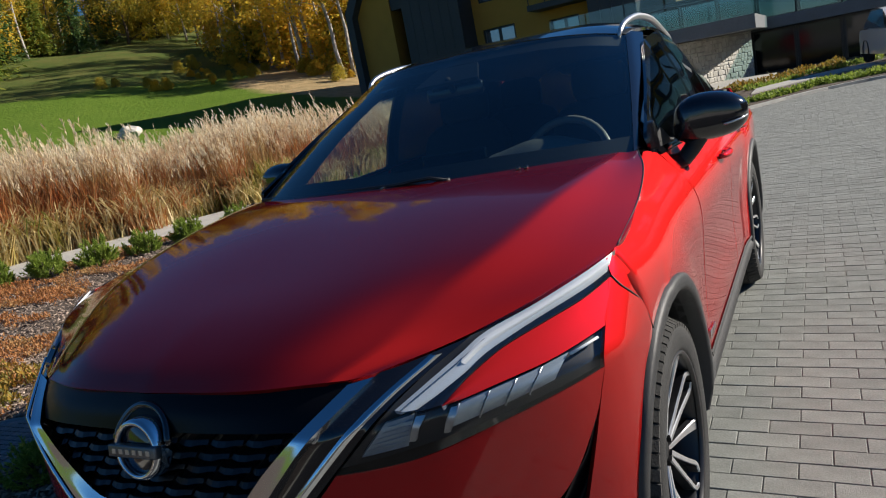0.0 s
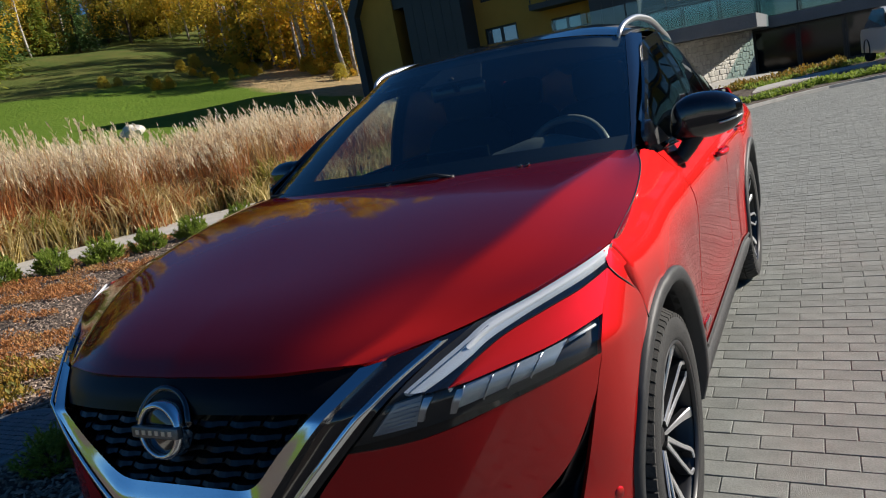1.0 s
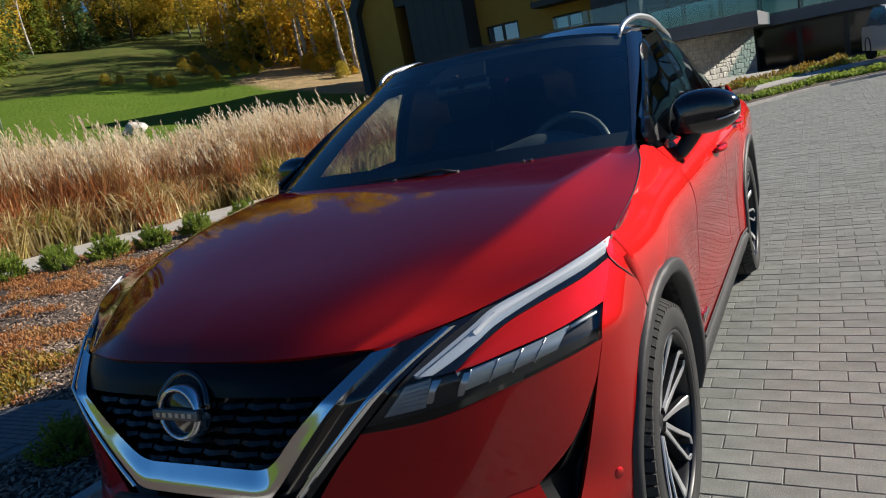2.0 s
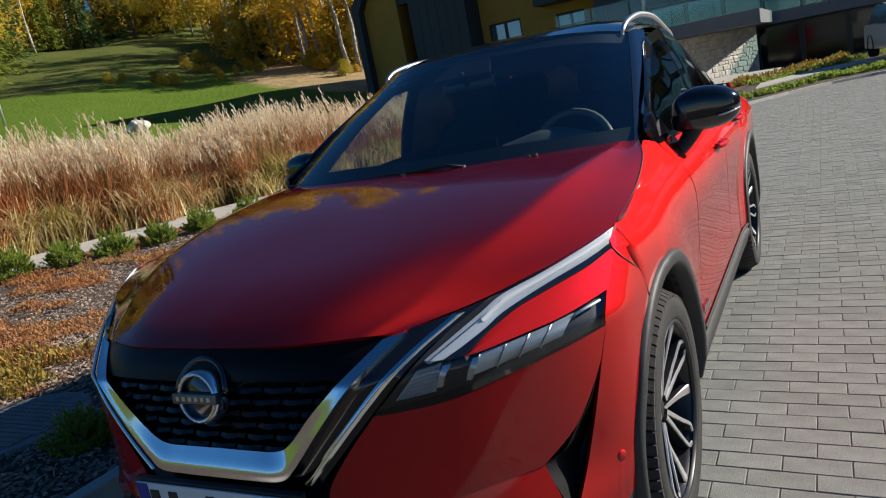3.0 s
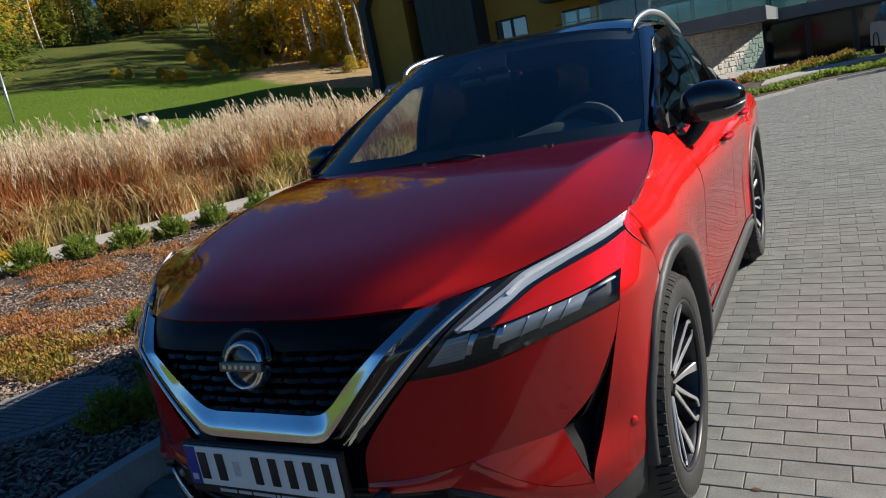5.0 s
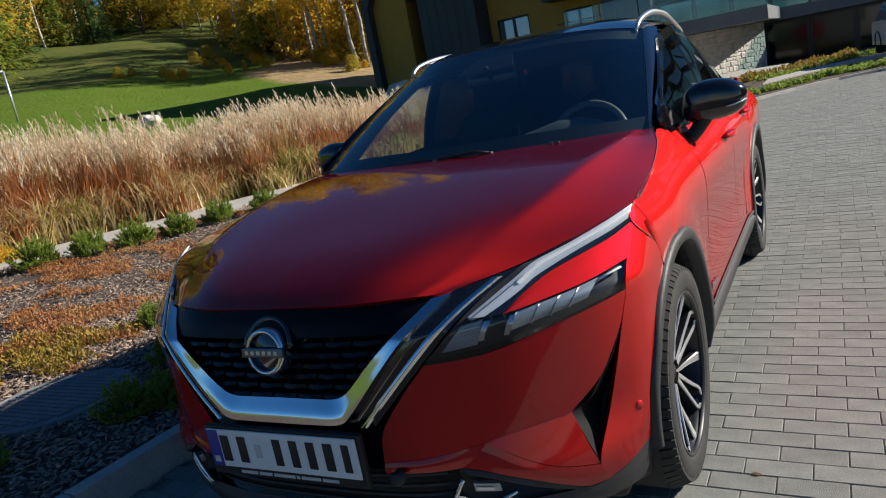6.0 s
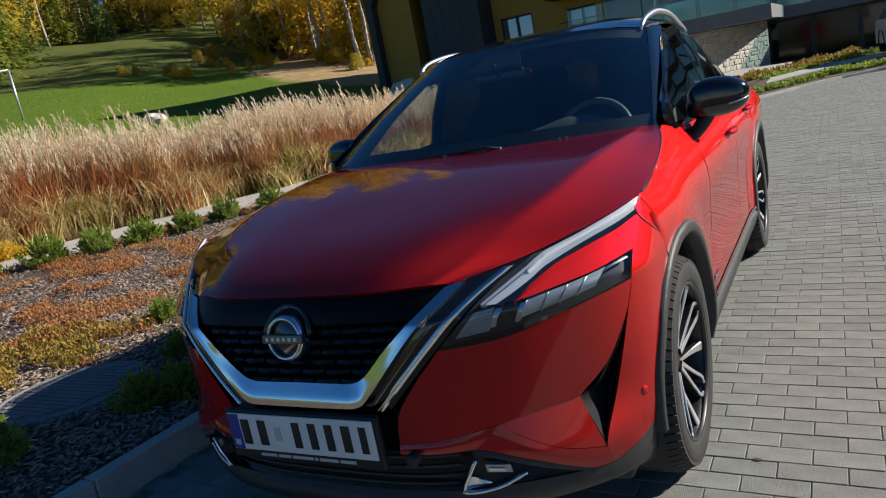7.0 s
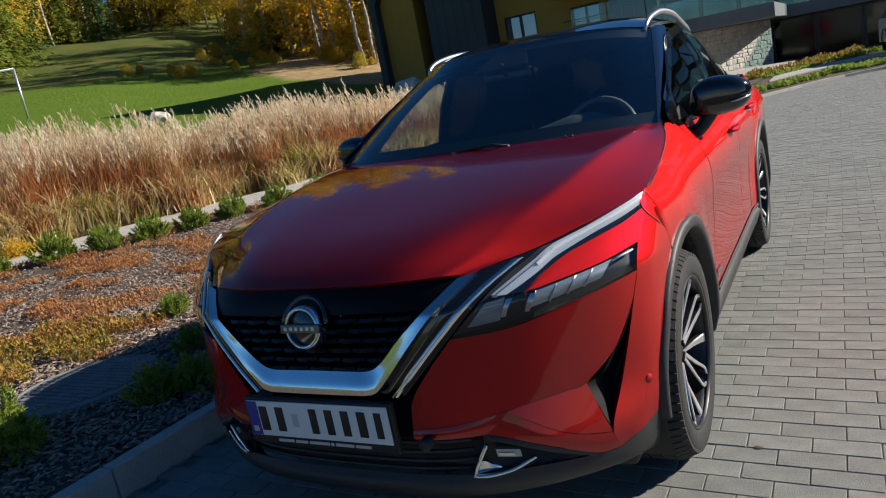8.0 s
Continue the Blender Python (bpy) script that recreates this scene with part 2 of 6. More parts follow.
def ground_mat():
    """Meadow: mown green, longer dry grass with tree shade in its colour, and bare straw in large patches."""
    m = bpy.data.materials.new("meadow_ground")
    m.use_nodes = True
    nt = m.node_tree
    b = nt.nodes["Principled BSDF"]
    b.inputs["Roughness"].default_value = 0.95
    b.inputs["Specular IOR Level"].default_value = 0.1
    geo = nt.nodes.new("ShaderNodeNewGeometry")

    def noise_tex(scale, detail=6):
        n = nt.nodes.new("ShaderNodeTexNoise")
        n.inputs["Scale"].default_value, n.inputs["Detail"].default_value = scale, detail
        nt.links.new(geo.outputs["Position"], n.inputs["Vector"])
        return n.outputs["Fac"]

    def blend(fac, a, c):
        mx = nt.nodes.new("ShaderNodeMix")
        mx.data_type = "RGBA"
        for key, v in (("A", a), ("B", c)):
            if isinstance(v, tuple):
                mx.inputs[key].default_value = (*v, 1)
            else:
                nt.links.new(v, mx.inputs[key])
        nt.links.new(fac, mx.inputs["Factor"])
        return mx.outputs["Result"]

    def span(src, a, c):
        mr = nt.nodes.new("ShaderNodeMapRange")
        mr.inputs["From Min"].default_value, mr.inputs["From Max"].default_value = a, c
        nt.links.new(src, mr.inputs["Value"])
        return mr.outputs[0]

    green = blend(span(noise_tex(0.6), 0.3, 0.7), (0.090, 0.155, 0.014), (0.125, 0.190, 0.024))
    green = blend(span(noise_tex(9.0), 0.35, 0.7), green, (0.080, 0.136, 0.016))
    # long grass of the upper slope, its colours lowered for the trees' shade
    rough_shaded = blend(span(noise_tex(0.35), 0.35, 0.65), (0.054, 0.086, 0.018), (0.125, 0.116, 0.036))
    rough_shaded = blend(span(noise_tex(4.0), 0.35, 0.75), rough_shaded, (0.10, 0.13, 0.03))
    straw = blend(span(noise_tex(1.5), 0.3, 0.7), (0.44, 0.31, 0.16), (0.26, 0.20, 0.10))
    # wanders between kinds by the lie of the land, with ragged borders
    sep = nt.nodes.new("ShaderNodeSeparateXYZ")
    nt.links.new(geo.outputs["Position"], sep.inputs[0])
    lie = nt.nodes.new("ShaderNodeMath")
    lie.operation = "MULTIPLY_ADD"
    nt.links.new(noise_tex(0.08, 4), lie.inputs[0])
    lie.inputs[1].default_value = 3.0
    nt.links.new(sep.outputs["Z"], lie.inputs[2])
    hill = blend(span(lie.outputs[0], 7.3, 7.8), green, rough_shaded)
    side = nt.nodes.new("ShaderNodeMath")
    side.operation = "MULTIPLY_ADD"
    nt.links.new(noise_tex(0.15, 4), side.inputs[0])
    side.inputs[1].default_value = 14.0
    cross = nt.nodes.new("ShaderNodeMath")
    cross.operation = "MULTIPLY_ADD"
    nt.links.new(sep.outputs["X"], cross.inputs[0])
    cross.inputs[1].default_value = 1.9
    nt.links.new(sep.outputs["Y"], cross.inputs[2])
    nt.links.new(cross.outputs[0], side.inputs[2])
    # the straw slope ends below in mown grass
    foot = nt.nodes.new("ShaderNodeMath")
    foot.operation = "MULTIPLY_ADD"
    nt.links.new(sep.outputs["X"], foot.inputs[0])
    foot.inputs[1].default_value = 0.41
    nt.links.new(sep.outputs["Y"], foot.inputs[2])
    rag = nt.nodes.new("ShaderNodeMath")
    rag.operation = "MULTIPLY_ADD"
    nt.links.new(noise_tex(0.5, 4), rag.inputs[0])
    rag.inputs[1].default_value = 2.4
    nt.links.new(foot.outputs[0], rag.inputs[2])
    both_ = nt.nodes.new("ShaderNodeMath")
    both_.operation = "MULTIPLY"
    nt.links.new(span(side.outputs[0], -19.5, -16.0), both_.inputs[0])
    nt.links.new(span(rag.outputs[0], 23.4, 24.2), both_.inputs[1])
    hill = blend(both_.outputs[0], hill, straw)
    nt.links.new(hill, b.inputs["Base Color"])
    bp = nt.nodes.new("ShaderNodeBump")
    bp.inputs["Strength"].default_value, bp.inputs["Distance"].default_value = 0.6, 0.15
    nt.links.new(noise_tex(5.0, 8), bp.inputs["Height"])
    nt.links.new(bp.outputs[0], b.inputs["Normal"])
    return m


MEADOW = ground_mat()


# ---- building helpers ----
def mesh_of(name, verts, faces, material, smooth=False):
    me = bpy.data.meshes.new(name)
    me.from_pydata([tuple(v) for v in verts], [], [tuple(f) for f in faces])
    me.materials.append(material)
    if smooth:
        me.polygons.foreach_set("use_smooth", [True] * len(me.polygons))
    me.update()
    return me


def part(name, shape, material, parent=None, label=""):
    """Links a shape (bmesh, mesh or (verts, faces)) as one mesh object under a thing or a part."""
    if isinstance(shape, bmesh.types.BMesh):
        me = bpy.data.meshes.new(name)
        shape.to_mesh(me)
        shape.free()
        me.materials.append(material)
    elif isinstance(shape, tuple):
        me = mesh_of(name, shape[0], shape[1], material, shape[2] if len(shape) > 2 else False)
    else:
        me = shape
    ob = new(name, me)
    if parent:
        ob.parent = parent
    if label:
        ob["label"] = label
    return ob


def thing(name, at, label, category, group="", kind=""):
    ob = new(name)
    ob.empty_display_size = 0.1
    ob.matrix_world = at if isinstance(at, Matrix) else Matrix.Translation(at)
    return tagged(ob, label, category, group, kind)


def box(x0, x1, y0, y1, z0, z1, bevel=0.0, seg=2):
    bm = bmesh.new()
    bmesh.ops.create_cube(bm, size=1)
    for v in bm.verts:
        v.co = Vector((x0 if v.co.x < 0 else x1, y0 if v.co.y < 0 else y1, z0 if v.co.z < 0 else z1))
    if bevel:
        bmesh.ops.bevel(bm, geom=bm.edges[:], offset=bevel, segments=seg, affect="EDGES", profile=0.6)
        for f in bm.faces:
            f.smooth = len(f.verts) > 4 or f.calc_area() < bevel * 3
    return bm


def merge(*shapes):
    """Several (verts, faces) into one."""
    vs, fs = [], []
    for s in shapes:
        n = len(vs)
        vs += [tuple(v) for v in s[0]]
        fs += [tuple(i + n for i in f) for f in s[1]]
    return vs, fs


def cr(points, n):
    """n points evenly along a smooth curve through the control points."""
    P = [Vector(p) for p in points]
    if len(P) == 2:
        return [P[0].lerp(P[1], i / (n - 1)) for i in range(n)]
    ext = [P[0] * 2 - P[1]] + P + [P[-1] * 2 - P[-2]]
    d = [0.0]
    for a, b in zip(P, P[1:]):
        d.append(d[-1] + (b - a).length)
    out = []
    for i in range(n):
        s = d[-1] * i / (n - 1)
        k = max(j for j in range(len(P) - 1) if d[j] <= s + 1e-9)
        t = (s - d[k]) / max(1e-9, d[k + 1] - d[k])
        a, b, c, e = ext[k:k + 4]
        out.append(0.5 * (2 * b + (c - a) * t + (2 * a - 5 * b + 4 * c - e) * t * t + (3 * b - a - 3 * c + e) * t ** 3))
    return out


def net(rows, nu, nv):
    """A smooth grid through rows of control points: nv rows of nu points."""
    fine = [cr(r, nu) for r in rows]
    cols = [cr([r[i] for r in fine], nv) for i in range(nu)]
    return [[cols[i][j] for i in range(nu)] for j in range(nv)]


def skin(g, core=(0, 2.2, 0.62), thick=0.012, mirror=False):
    """A panel from a grid of points, its rim folded inwards by thick. Faces look away from core."""
    nv, nu = len(g), len(g[0])
    core = Vector(core)
    V = [Vector(p) for r in g for p in r]
    F = [(j * nu + i, j * nu + i + 1, (j + 1) * nu + i + 1, (j + 1) * nu + i) for j in range(nv - 1) for i in range(nu - 1)]
    N = [Vector() for _ in V]
    vote = 0.0
    for f in F:
        n = (V[f[2]] - V[f[0]]).cross(V[f[3]] - V[f[1]])
        vote += n.dot(V[f[0]] - core)
        for i in f:
            N[i] += n
    if vote < 0:
        F = [tuple(reversed(f)) for f in F]
        N = [-n for n in N]
    if thick:
        rim = [i for i in range(nu)] + [j * nu + nu - 1 for j in range(1, nv)] + [(nv - 1) * nu + i for i in range(nu - 2, -1, -1)] + [j * nu for j in range(nv - 2, 0, -1)]
        base, m = len(V), len(rim)
        V += [V[i].copy() for i in rim] + [V[i] - N[i].normalized() * thick for i in rim]
        for k in range(m):
            f = (base + k, base + (k + 1) % m, base + m + (k + 1) % m, base + m + k)
            F.append(f if vote < 0 else tuple(reversed(f)))
    if mirror:
        V = [Vector((-v.x, v.y, v.z)) for v in V]
        F = [tuple(reversed(f)) for f in F]
    return V, F, True


def tube(points, radius, sides=8, closed=False):
    """A round bar along points; radius a number or one for each point."""
    P = [Vector(p) for p in points]
    n = len(P)
    V, F = [], []
    up = Vector((0.13, 0.21, 1)).normalized()
    for i, p in enumerate(P):
        d = (P[(i + 1) % n] - P[i - 1]) if closed else (P[min(i + 1, n - 1)] - P[max(i - 1, 0)])
        d.normalize()
        a = d.cross(up)
        if a.length < 1e-3:
            a = d.cross(Vector((1, 0, 0)))
        a.normalize()
        b = d.cross(a)
        r = radius[i] if isinstance(radius, (list, tuple)) else radius
        V += [p + (a * math.cos(k * math.tau / sides) + b * math.sin(k * math.tau / sides)) * r for k in range(sides)]
    for i in range(n if closed else n - 1):
        o, q = i * sides, ((i + 1) % n) * sides
        F += [(o + k, o + (k + 1) % sides, q + (k + 1) % sides, q + k) for k in range(sides)]
    if not closed:
        F += [tuple(range(sides - 1, -1, -1)), tuple(range((n - 1) * sides, n * sides))]
    return V, F, True


def lathe(profile, n=64, centre=(0, 0, 0)):
    """Revolves (radius, x) pairs round the x axis."""
    c = Vector(centre)
    V, F = [], []
    m = len(profile)
    for k in range(n):
        a = math.tau * k / n
        V += [c + Vector((x, r * math.cos(a), r * math.sin(a))) for r, x in profile]
    for k in range(n):
        o, q = k * m, ((k + 1) % n) * m
        F += [(o + i, o + i + 1, q + i + 1, q + i) for i in range(m - 1)]
    return V, F, True


def bulk(name, P, Fidx, material, smooth=False):
    """A mesh straight from numpy arrays of points and quads or triangles."""
    me = bpy.data.meshes.new(name)
    k = Fidx.shape[1]
    me.vertices.add(len(P))
    me.vertices.foreach_set("co", P.astype(np.float32).ravel())
    me.loops.add(Fidx.size)
    me.loops.foreach_set("vertex_index", Fidx.astype(np.int32).ravel())
    me.polygons.add(len(Fidx))
    me.polygons.foreach_set("loop_start", np.arange(0, Fidx.size, k, dtype=np.int32))
    me.polygons.foreach_set("loop_total", np.full(len(Fidx), k, dtype=np.int32))
    me.polygons.foreach_set("use_smooth", np.full(len(Fidx), smooth, dtype=bool))
    me.materials.append(material)
    me.update()
    me.validate()
    return me


# ---- ground ----
def land(x, y):
    """Height of the meadow: level by the road, a long hill to the far side."""
    u = np.maximum(-0.8 * x + 0.3 * y - 11.0, 0.0)
    u = np.sqrt(u * u + 2.0) - math.sqrt(2.0)
    z = 0.172 * u + 0.0013 * u * u
    cap = 42.0
    z = cap * np.tanh(z / cap)
    return z + 0.10 * np.sin(x * 0.31 + 1.0) * np.sin(y * 0.27) * np.clip(u / 12, 0, 3)


def ground_sheet():
    xs = np.concatenate([np.linspace(-2500, -140, 24), np.linspace(-135, 30, 150), np.linspace(40, 2500, 26)])
    ys = np.concatenate([np.linspace(-2500, -60, 24), np.linspace(-55, 130, 160), np.linspace(140, 2500, 26)])
    X, Y = np.meshgrid(xs, ys)
    Z = land(X, Y) - 0.06
    nx, ny = len(xs), len(ys)
    i, j = np.meshgrid(np.arange(nx - 1), np.arange(ny - 1))
    a = (j * nx + i).ravel()
    return bulk("ground", np.stack([X.ravel(), Y.ravel(), Z.ravel()], 1), np.stack([a, a + 1, a + nx + 1, a + nx], 1), MEADOW, True)


tagged(part("ground", ground_sheet(), MEADOW), "rolling green and straw-coloured autumn meadow hillside", "ground", kind="structure")

TURN = radians(-2.6)                      # the road's lie against the parked car
ROAD = Matrix.Rotation(TURN, 4, "Z")


def far_kerb(x):
    """Where the road's far edge lies."""
    return float(np.interp(x, [-3.0, -1.5, -0.3, 0.4, 0.95, 1.5, 2.3, 5.0, 14.0, 26.0], [10.5, 12.9, 14.95, 16.0, 16.85, 17.4, 18.0, 19.2, 21.0, 22.0]))


def slab_from_outline(pts, z0, z1):
    n = len(pts)
    V = [(x, y, z0) for x, y in pts] + [(x, y, z1) for x, y in pts]
    F = [tuple(range(n, 2 * n)), tuple(range(n - 1, -1, -1))] + [(i, (i + 1) % n, n + (i + 1) % n, n + i) for i in range(n)]
    return V, F


KERB_X = -1.325                           # the face of the kerb beside the car, in the road's own axes


def on_road(x, y, z=0.0):
    return ROAD @ Vector((x, y, z))


edge = [on_road(KERB_X + 0.02, -14), on_road(26, -14), Vector((26, far_kerb(26), 0))]
edge += [Vector((x, far_kerb(x), 0)) for x in np.linspace(14, -0.6, 18)]
pavement = tagged(part("pavement", slab_from_outline([(p.x, p.y) for p in edge], -0.05, -0.004), JOINT), "grey concrete block paving laid in running bond", "pavement", kind="structure")

# ---- the car: nose at y = 0, tail at y = 4.42, its left side towards +x ----
car = thing("car", (0, 0, 0), "red metallic SUV with glossy black roof parked beside a kerb", "car")
HUB_F, HUB_R, HUB_Z = 0.905, 3.57, 0.364

PLAN_X = [0.0, 0.12, 0.22, 0.32, 0.42, 0.52, 0.62, 0.72, 0.80, 0.85, 0.88, 0.90, 0.912, 0.92]
PLAN_Y = [0.030, 0.031, 0.036, 0.048, 0.075, 0.124, 0.193, 0.280, 0.360, 0.425, 0.480, 0.545, 0.66, 0.86]


def plan(x):
    """How far back the nose lies at the distance x from the middle."""
    x = abs(x)
    k = max(i for i in range(len(PLAN_X) - 1) if PLAN_X[i] <= x + 1e-9) if x < PLAN_X[-1] else len(PLAN_X) - 2
    t = (x - PLAN_X[k]) / (PLAN_X[k + 1] - PLAN_X[k])
    m = lambda i: (PLAN_Y[min(i + 1, len(PLAN_Y) - 1)] - PLAN_Y[max(i - 1, 0)]) / (PLAN_X[min(i + 1, len(PLAN_X) - 1)] - PLAN_X[max(i - 1, 0)])
    h = PLAN_X[k + 1] - PLAN_X[k]
    return ((2 * t ** 3 - 3 * t * t + 1) * PLAN_Y[k] + (t ** 3 - 2 * t * t + t) * h * m(k) + (-2 * t ** 3 + 3 * t * t) * PLAN_Y[k + 1] + (t ** 3 - t * t) * h * m(k + 1))


def nose(x, z, off=0.0):
    """A point of the nose's skin; off moves it back."""
    back = 0.95 * max(0.0, z - 0.82) * (0.55 + 0.45 * min(1.0, abs(x) / 0.45))
    back += 0.5 * max(0.0, 0.42 - z) ** 1.3
    return Vector((x, plan(x) + back + off, z))


def nose_panel(rows, nu=24, nv=14):
    """A grid on the nose from rows of (x, z) or (x, z, off)."""
    flat = net([[Vector((p[0], p[1], p[2] if len(p) > 2 else 0.0)) for p in r] for r in rows], nu, nv)
    return [[nose(p.x, p.y, p.z) for p in r] for r in flat]


def both(name, g, material, parent=None, thick=0.012, label="", core=(0, 2.2, 0.62)):
    """The panel and its mirror image, as two parts."""
    return [part(name, skin(g, core, thick, mirror=m), material, parent or car, label) for m in (False, True)]


def whole(name, g, material, parent=None, thick=0.012, label=""):
    """A panel given for the left half, made whole across the middle."""
    full = [[Vector((-p.x, p.y, p.z)) for p in reversed(r[1:])] + list(r) for r in g]
    return part(name, skin(full, thick=thick), material, parent or car, label)


# bonnet
hood_in = [
    [(0, 0.074, 0.902), (0.25, 0.090, 0.902), (0.42, 0.140, 0.900)],
    [(0, 0.130, 0.946), (0.28, 0.155, 0.944), (0.495, 0.243, 0.932)],
    [(0, 0.262, 0.990), (0.32, 0.285, 0.989), (0.540, 0.362, 0.975)],
    [(0, 0.480, 1.030), (0.34, 0.500, 1.034), (0.620, 0.570, 1.033)],
    [(0, 0.780, 1.080), (0.34, 0.800, 1.083), (0.673, 0.872, 1.083)],
    [(0, 1.050, 1.115), (0.36, 1.080, 1.117), (0.714, 1.162, 1.108)],
    [(0, 1.165, 1.124), (0.36, 1.203, 1.125), (0.726, 1.352, 1.117)],
]
hood_edge = [(0.50, 0.186, 0.898), (0.632, 0.325, 0.917), (0.762, 0.455, 0.957), (0.866, 0.675, 0.992), (0.858, 0.960, 1.035), (0.828, 1.210, 1.080), (0.780, 1.385, 1.112)]
inner = net(hood_in, 22, 52)
outer = net([[r[-1], tuple((p + q) / 2 - (0.003 if k == 2 else 0) for k, (p, q) in enumerate(zip(r[-1], e))), e] for r, e in zip(hood_in, hood_edge)], 12, 52)
whole("bonnet", [a + b[1:] for a, b in zip(inner, outer)], PAINT, label="red bonnet with a crease along each side")

# chrome V, its black band and the thin outer chrome blade
whole("grille_upper_panel", nose_panel([[(0, 0.898, 0.006), (0.25, 0.898, 0.006), (0.40, 0.896, 0.006), (0.462, 0.890, 0.006)], [(0, 0.865, 0.004), (0.24, 0.865, 0.004), (0.34, 0.865, 0.004), (0.43, 0.862, 0.006)], [(0, 0.828, 0.014), (0.22, 0.828, 0.014), (0.385, 0.826, 0.014)]], 20, 8), mat("satin_black_panel", (0.004, 0.004, 0.005), 0.28, spec=0.15))
V_OUT = [(0.508, 0.897), (0.410, 0.815), (0.333, 0.735), (0.207, 0.598)]
both("grille_black_band", nose_panel([[(*p, 0.006) for p in V_OUT], [(0.560, 0.905, -0.002), (0.472, 0.828, -0.002), (0.380, 0.735, -0.002), (0.240, 0.592, -0.002)], [(0.650, 0.920, 0.004), (0.542, 0.848, 0.004), (0.440, 0.744, 0.004), (0.286, 0.586, 0.004)]], 26, 10), GLOSS_BLACK)
# the chrome V: one bent bar, its upper plane broad, its lower edge drawn forward
V_A = [(0, 0.661), (0.110, 0.660), (0.180, 0.661), (0.226, 0.682), (0.300, 0.752), (0.373, 0.816), (0.458, 0.889)]
V_B = [(0, 0.598), (0.110, 0.598), (0.196, 0.601), (0.240, 0.632), (0.333, 0.735), (0.410, 0.815), (0.508, 0.897)]
V_M = [(a[0] * 0.4 + b[0] * 0.6, a[1] * 0.4 + b[1] * 0.6) for a, b in zip(V_A, V_B)]
V_OFF = [(0.006, -0.014, -0.020)] * 3 + [(0.004, -0.011, -0.017)] + [(0.0, -0.007, -0.013)] * 3
whole("chrome_v", nose_panel([[(*p, o[k]) for p, o in zip(row, V_OFF)] for k, row in enumerate((V_A, V_M, V_B))], 64, 12), CHROME, thick=0.022, label="broad chrome V of the grille surround")
blade = [(0.592, 0.910), (0.502, 0.846), (0.386, 0.732), (0.247, 0.588)]
both("chrome_blade", nose_panel([[(p[0], p[1], -0.004) for p in blade], [(p[0] + 0.010, p[1] - 0.002, -0.010) for p in blade], [(p[0] + 0.020, p[1] - 0.003, -0.003) for p in blade]], 26, 6), CHROME, label="thin chrome blade beside the grille")

GRILLE = mat("grille_black_plastic", (0.007, 0.007, 0.008), 0.34, coat=0.0, vary=0.2, scale=20)
# grille: recessed back and rows of short bars
whole("grille_back", nose_panel([[(0, 0.82, 0.09), (0.2, 0.82, 0.09), (0.385, 0.82, 0.075)], [(0, 0.73, 0.09), (0.3, 0.73, 0.07)], [(0, 0.625, 0.09), (0.2, 0.625, 0.07)]], 14, 10), DARK)


def grille_bar(x0, x1, z):
    """A short lozenge bar, its lower edge drawn forward."""
    n = 5
    V, F = [], []
    for i in range(n):
        t = i / (n - 1)
        x = x0 + (x1 - x0) * t
        s = 0.55 + 0.45 * math.sin(math.pi * min(1, t * 1.25))
        V += [nose(x, z + 0.012 * s, 0.050), nose(x, z + 0.004, 0.034 - 0.014 * s), nose(x, z - 0.006 * s, 0.028 - 0.016 * s), nose(x, z - 0.011 * s, 0.058)]
    for i in range(n - 1):
        F += [(i * 4 + k, i * 4 + (k + 1) % 4, (i + 1) * 4 + (k + 1) % 4, (i + 1) * 4 + k) for k in range(4)]
    F += [(3, 2, 1, 0), tuple(range((n - 1) * 4, n * 4))]
    return V, F


for r in range(6):
    z = 0.808 - r * 0.0295
    half = 0.196 + (z - 0.634) * 0.97 - 0.012
    step = 0.086
    x = -step * (8 + 0.5 * (r % 2))
    while x < half - 0.02:
        a, b = max(x + 0.004, -half), min(x + step - 0.004, half)
        if b - a > 0.018:
            part("grille_bar", grille_bar(a, b, z), GRILLE, car)
        x += step

# emblem: a ring and a plain bar
badge = part("emblem_disc", lathe([(0.0, 0.004), (0.040, 0.004), (0.047, 0.0), (0.047, -0.03)], 48), GLOSS_BLACK, car)
badge.matrix_world = Matrix.Translation((0, 0.026, 0.800)) @ Matrix.Rotation(radians(-90), 4, "Z") @ Matrix.Rotation(radians(-10), 4, "Y") @ Matrix.Diagonal((1.13, 1.13, 1.13, 1))
part("ring", lathe([(0.046, -0.004), (0.045, 0.010), (0.048, 0.013), (0.054, 0.012), (0.057, 0.004), (0.059, -0.02)], 56), CHROME, badge, "silver emblem ring")
part("bar", box(0.004, 0.020, -0.0625, 0.0625, -0.0115, 0.0115, 0.003), mat("emblem_bar_grey", (0.16, 0.165, 0.17), 0.35, 0.8), badge, "dark satin bar across the emblem")
for k in range(6):
    part("emblem_mark", box(0.0195, 0.0212, -0.050 + k * 0.0178, -0.050 + k * 0.0178 + 0.0095, -0.0045, 0.0045), SILVER, badge)

part("emblem_hump", tube([nose(0.080 * math.sin(a), 0.800 + 0.080 * math.cos(a), 0.006) for a in np.linspace(-1.45, 1.45, 24)], 0.008, 8), GLOSS_BLACK, car)

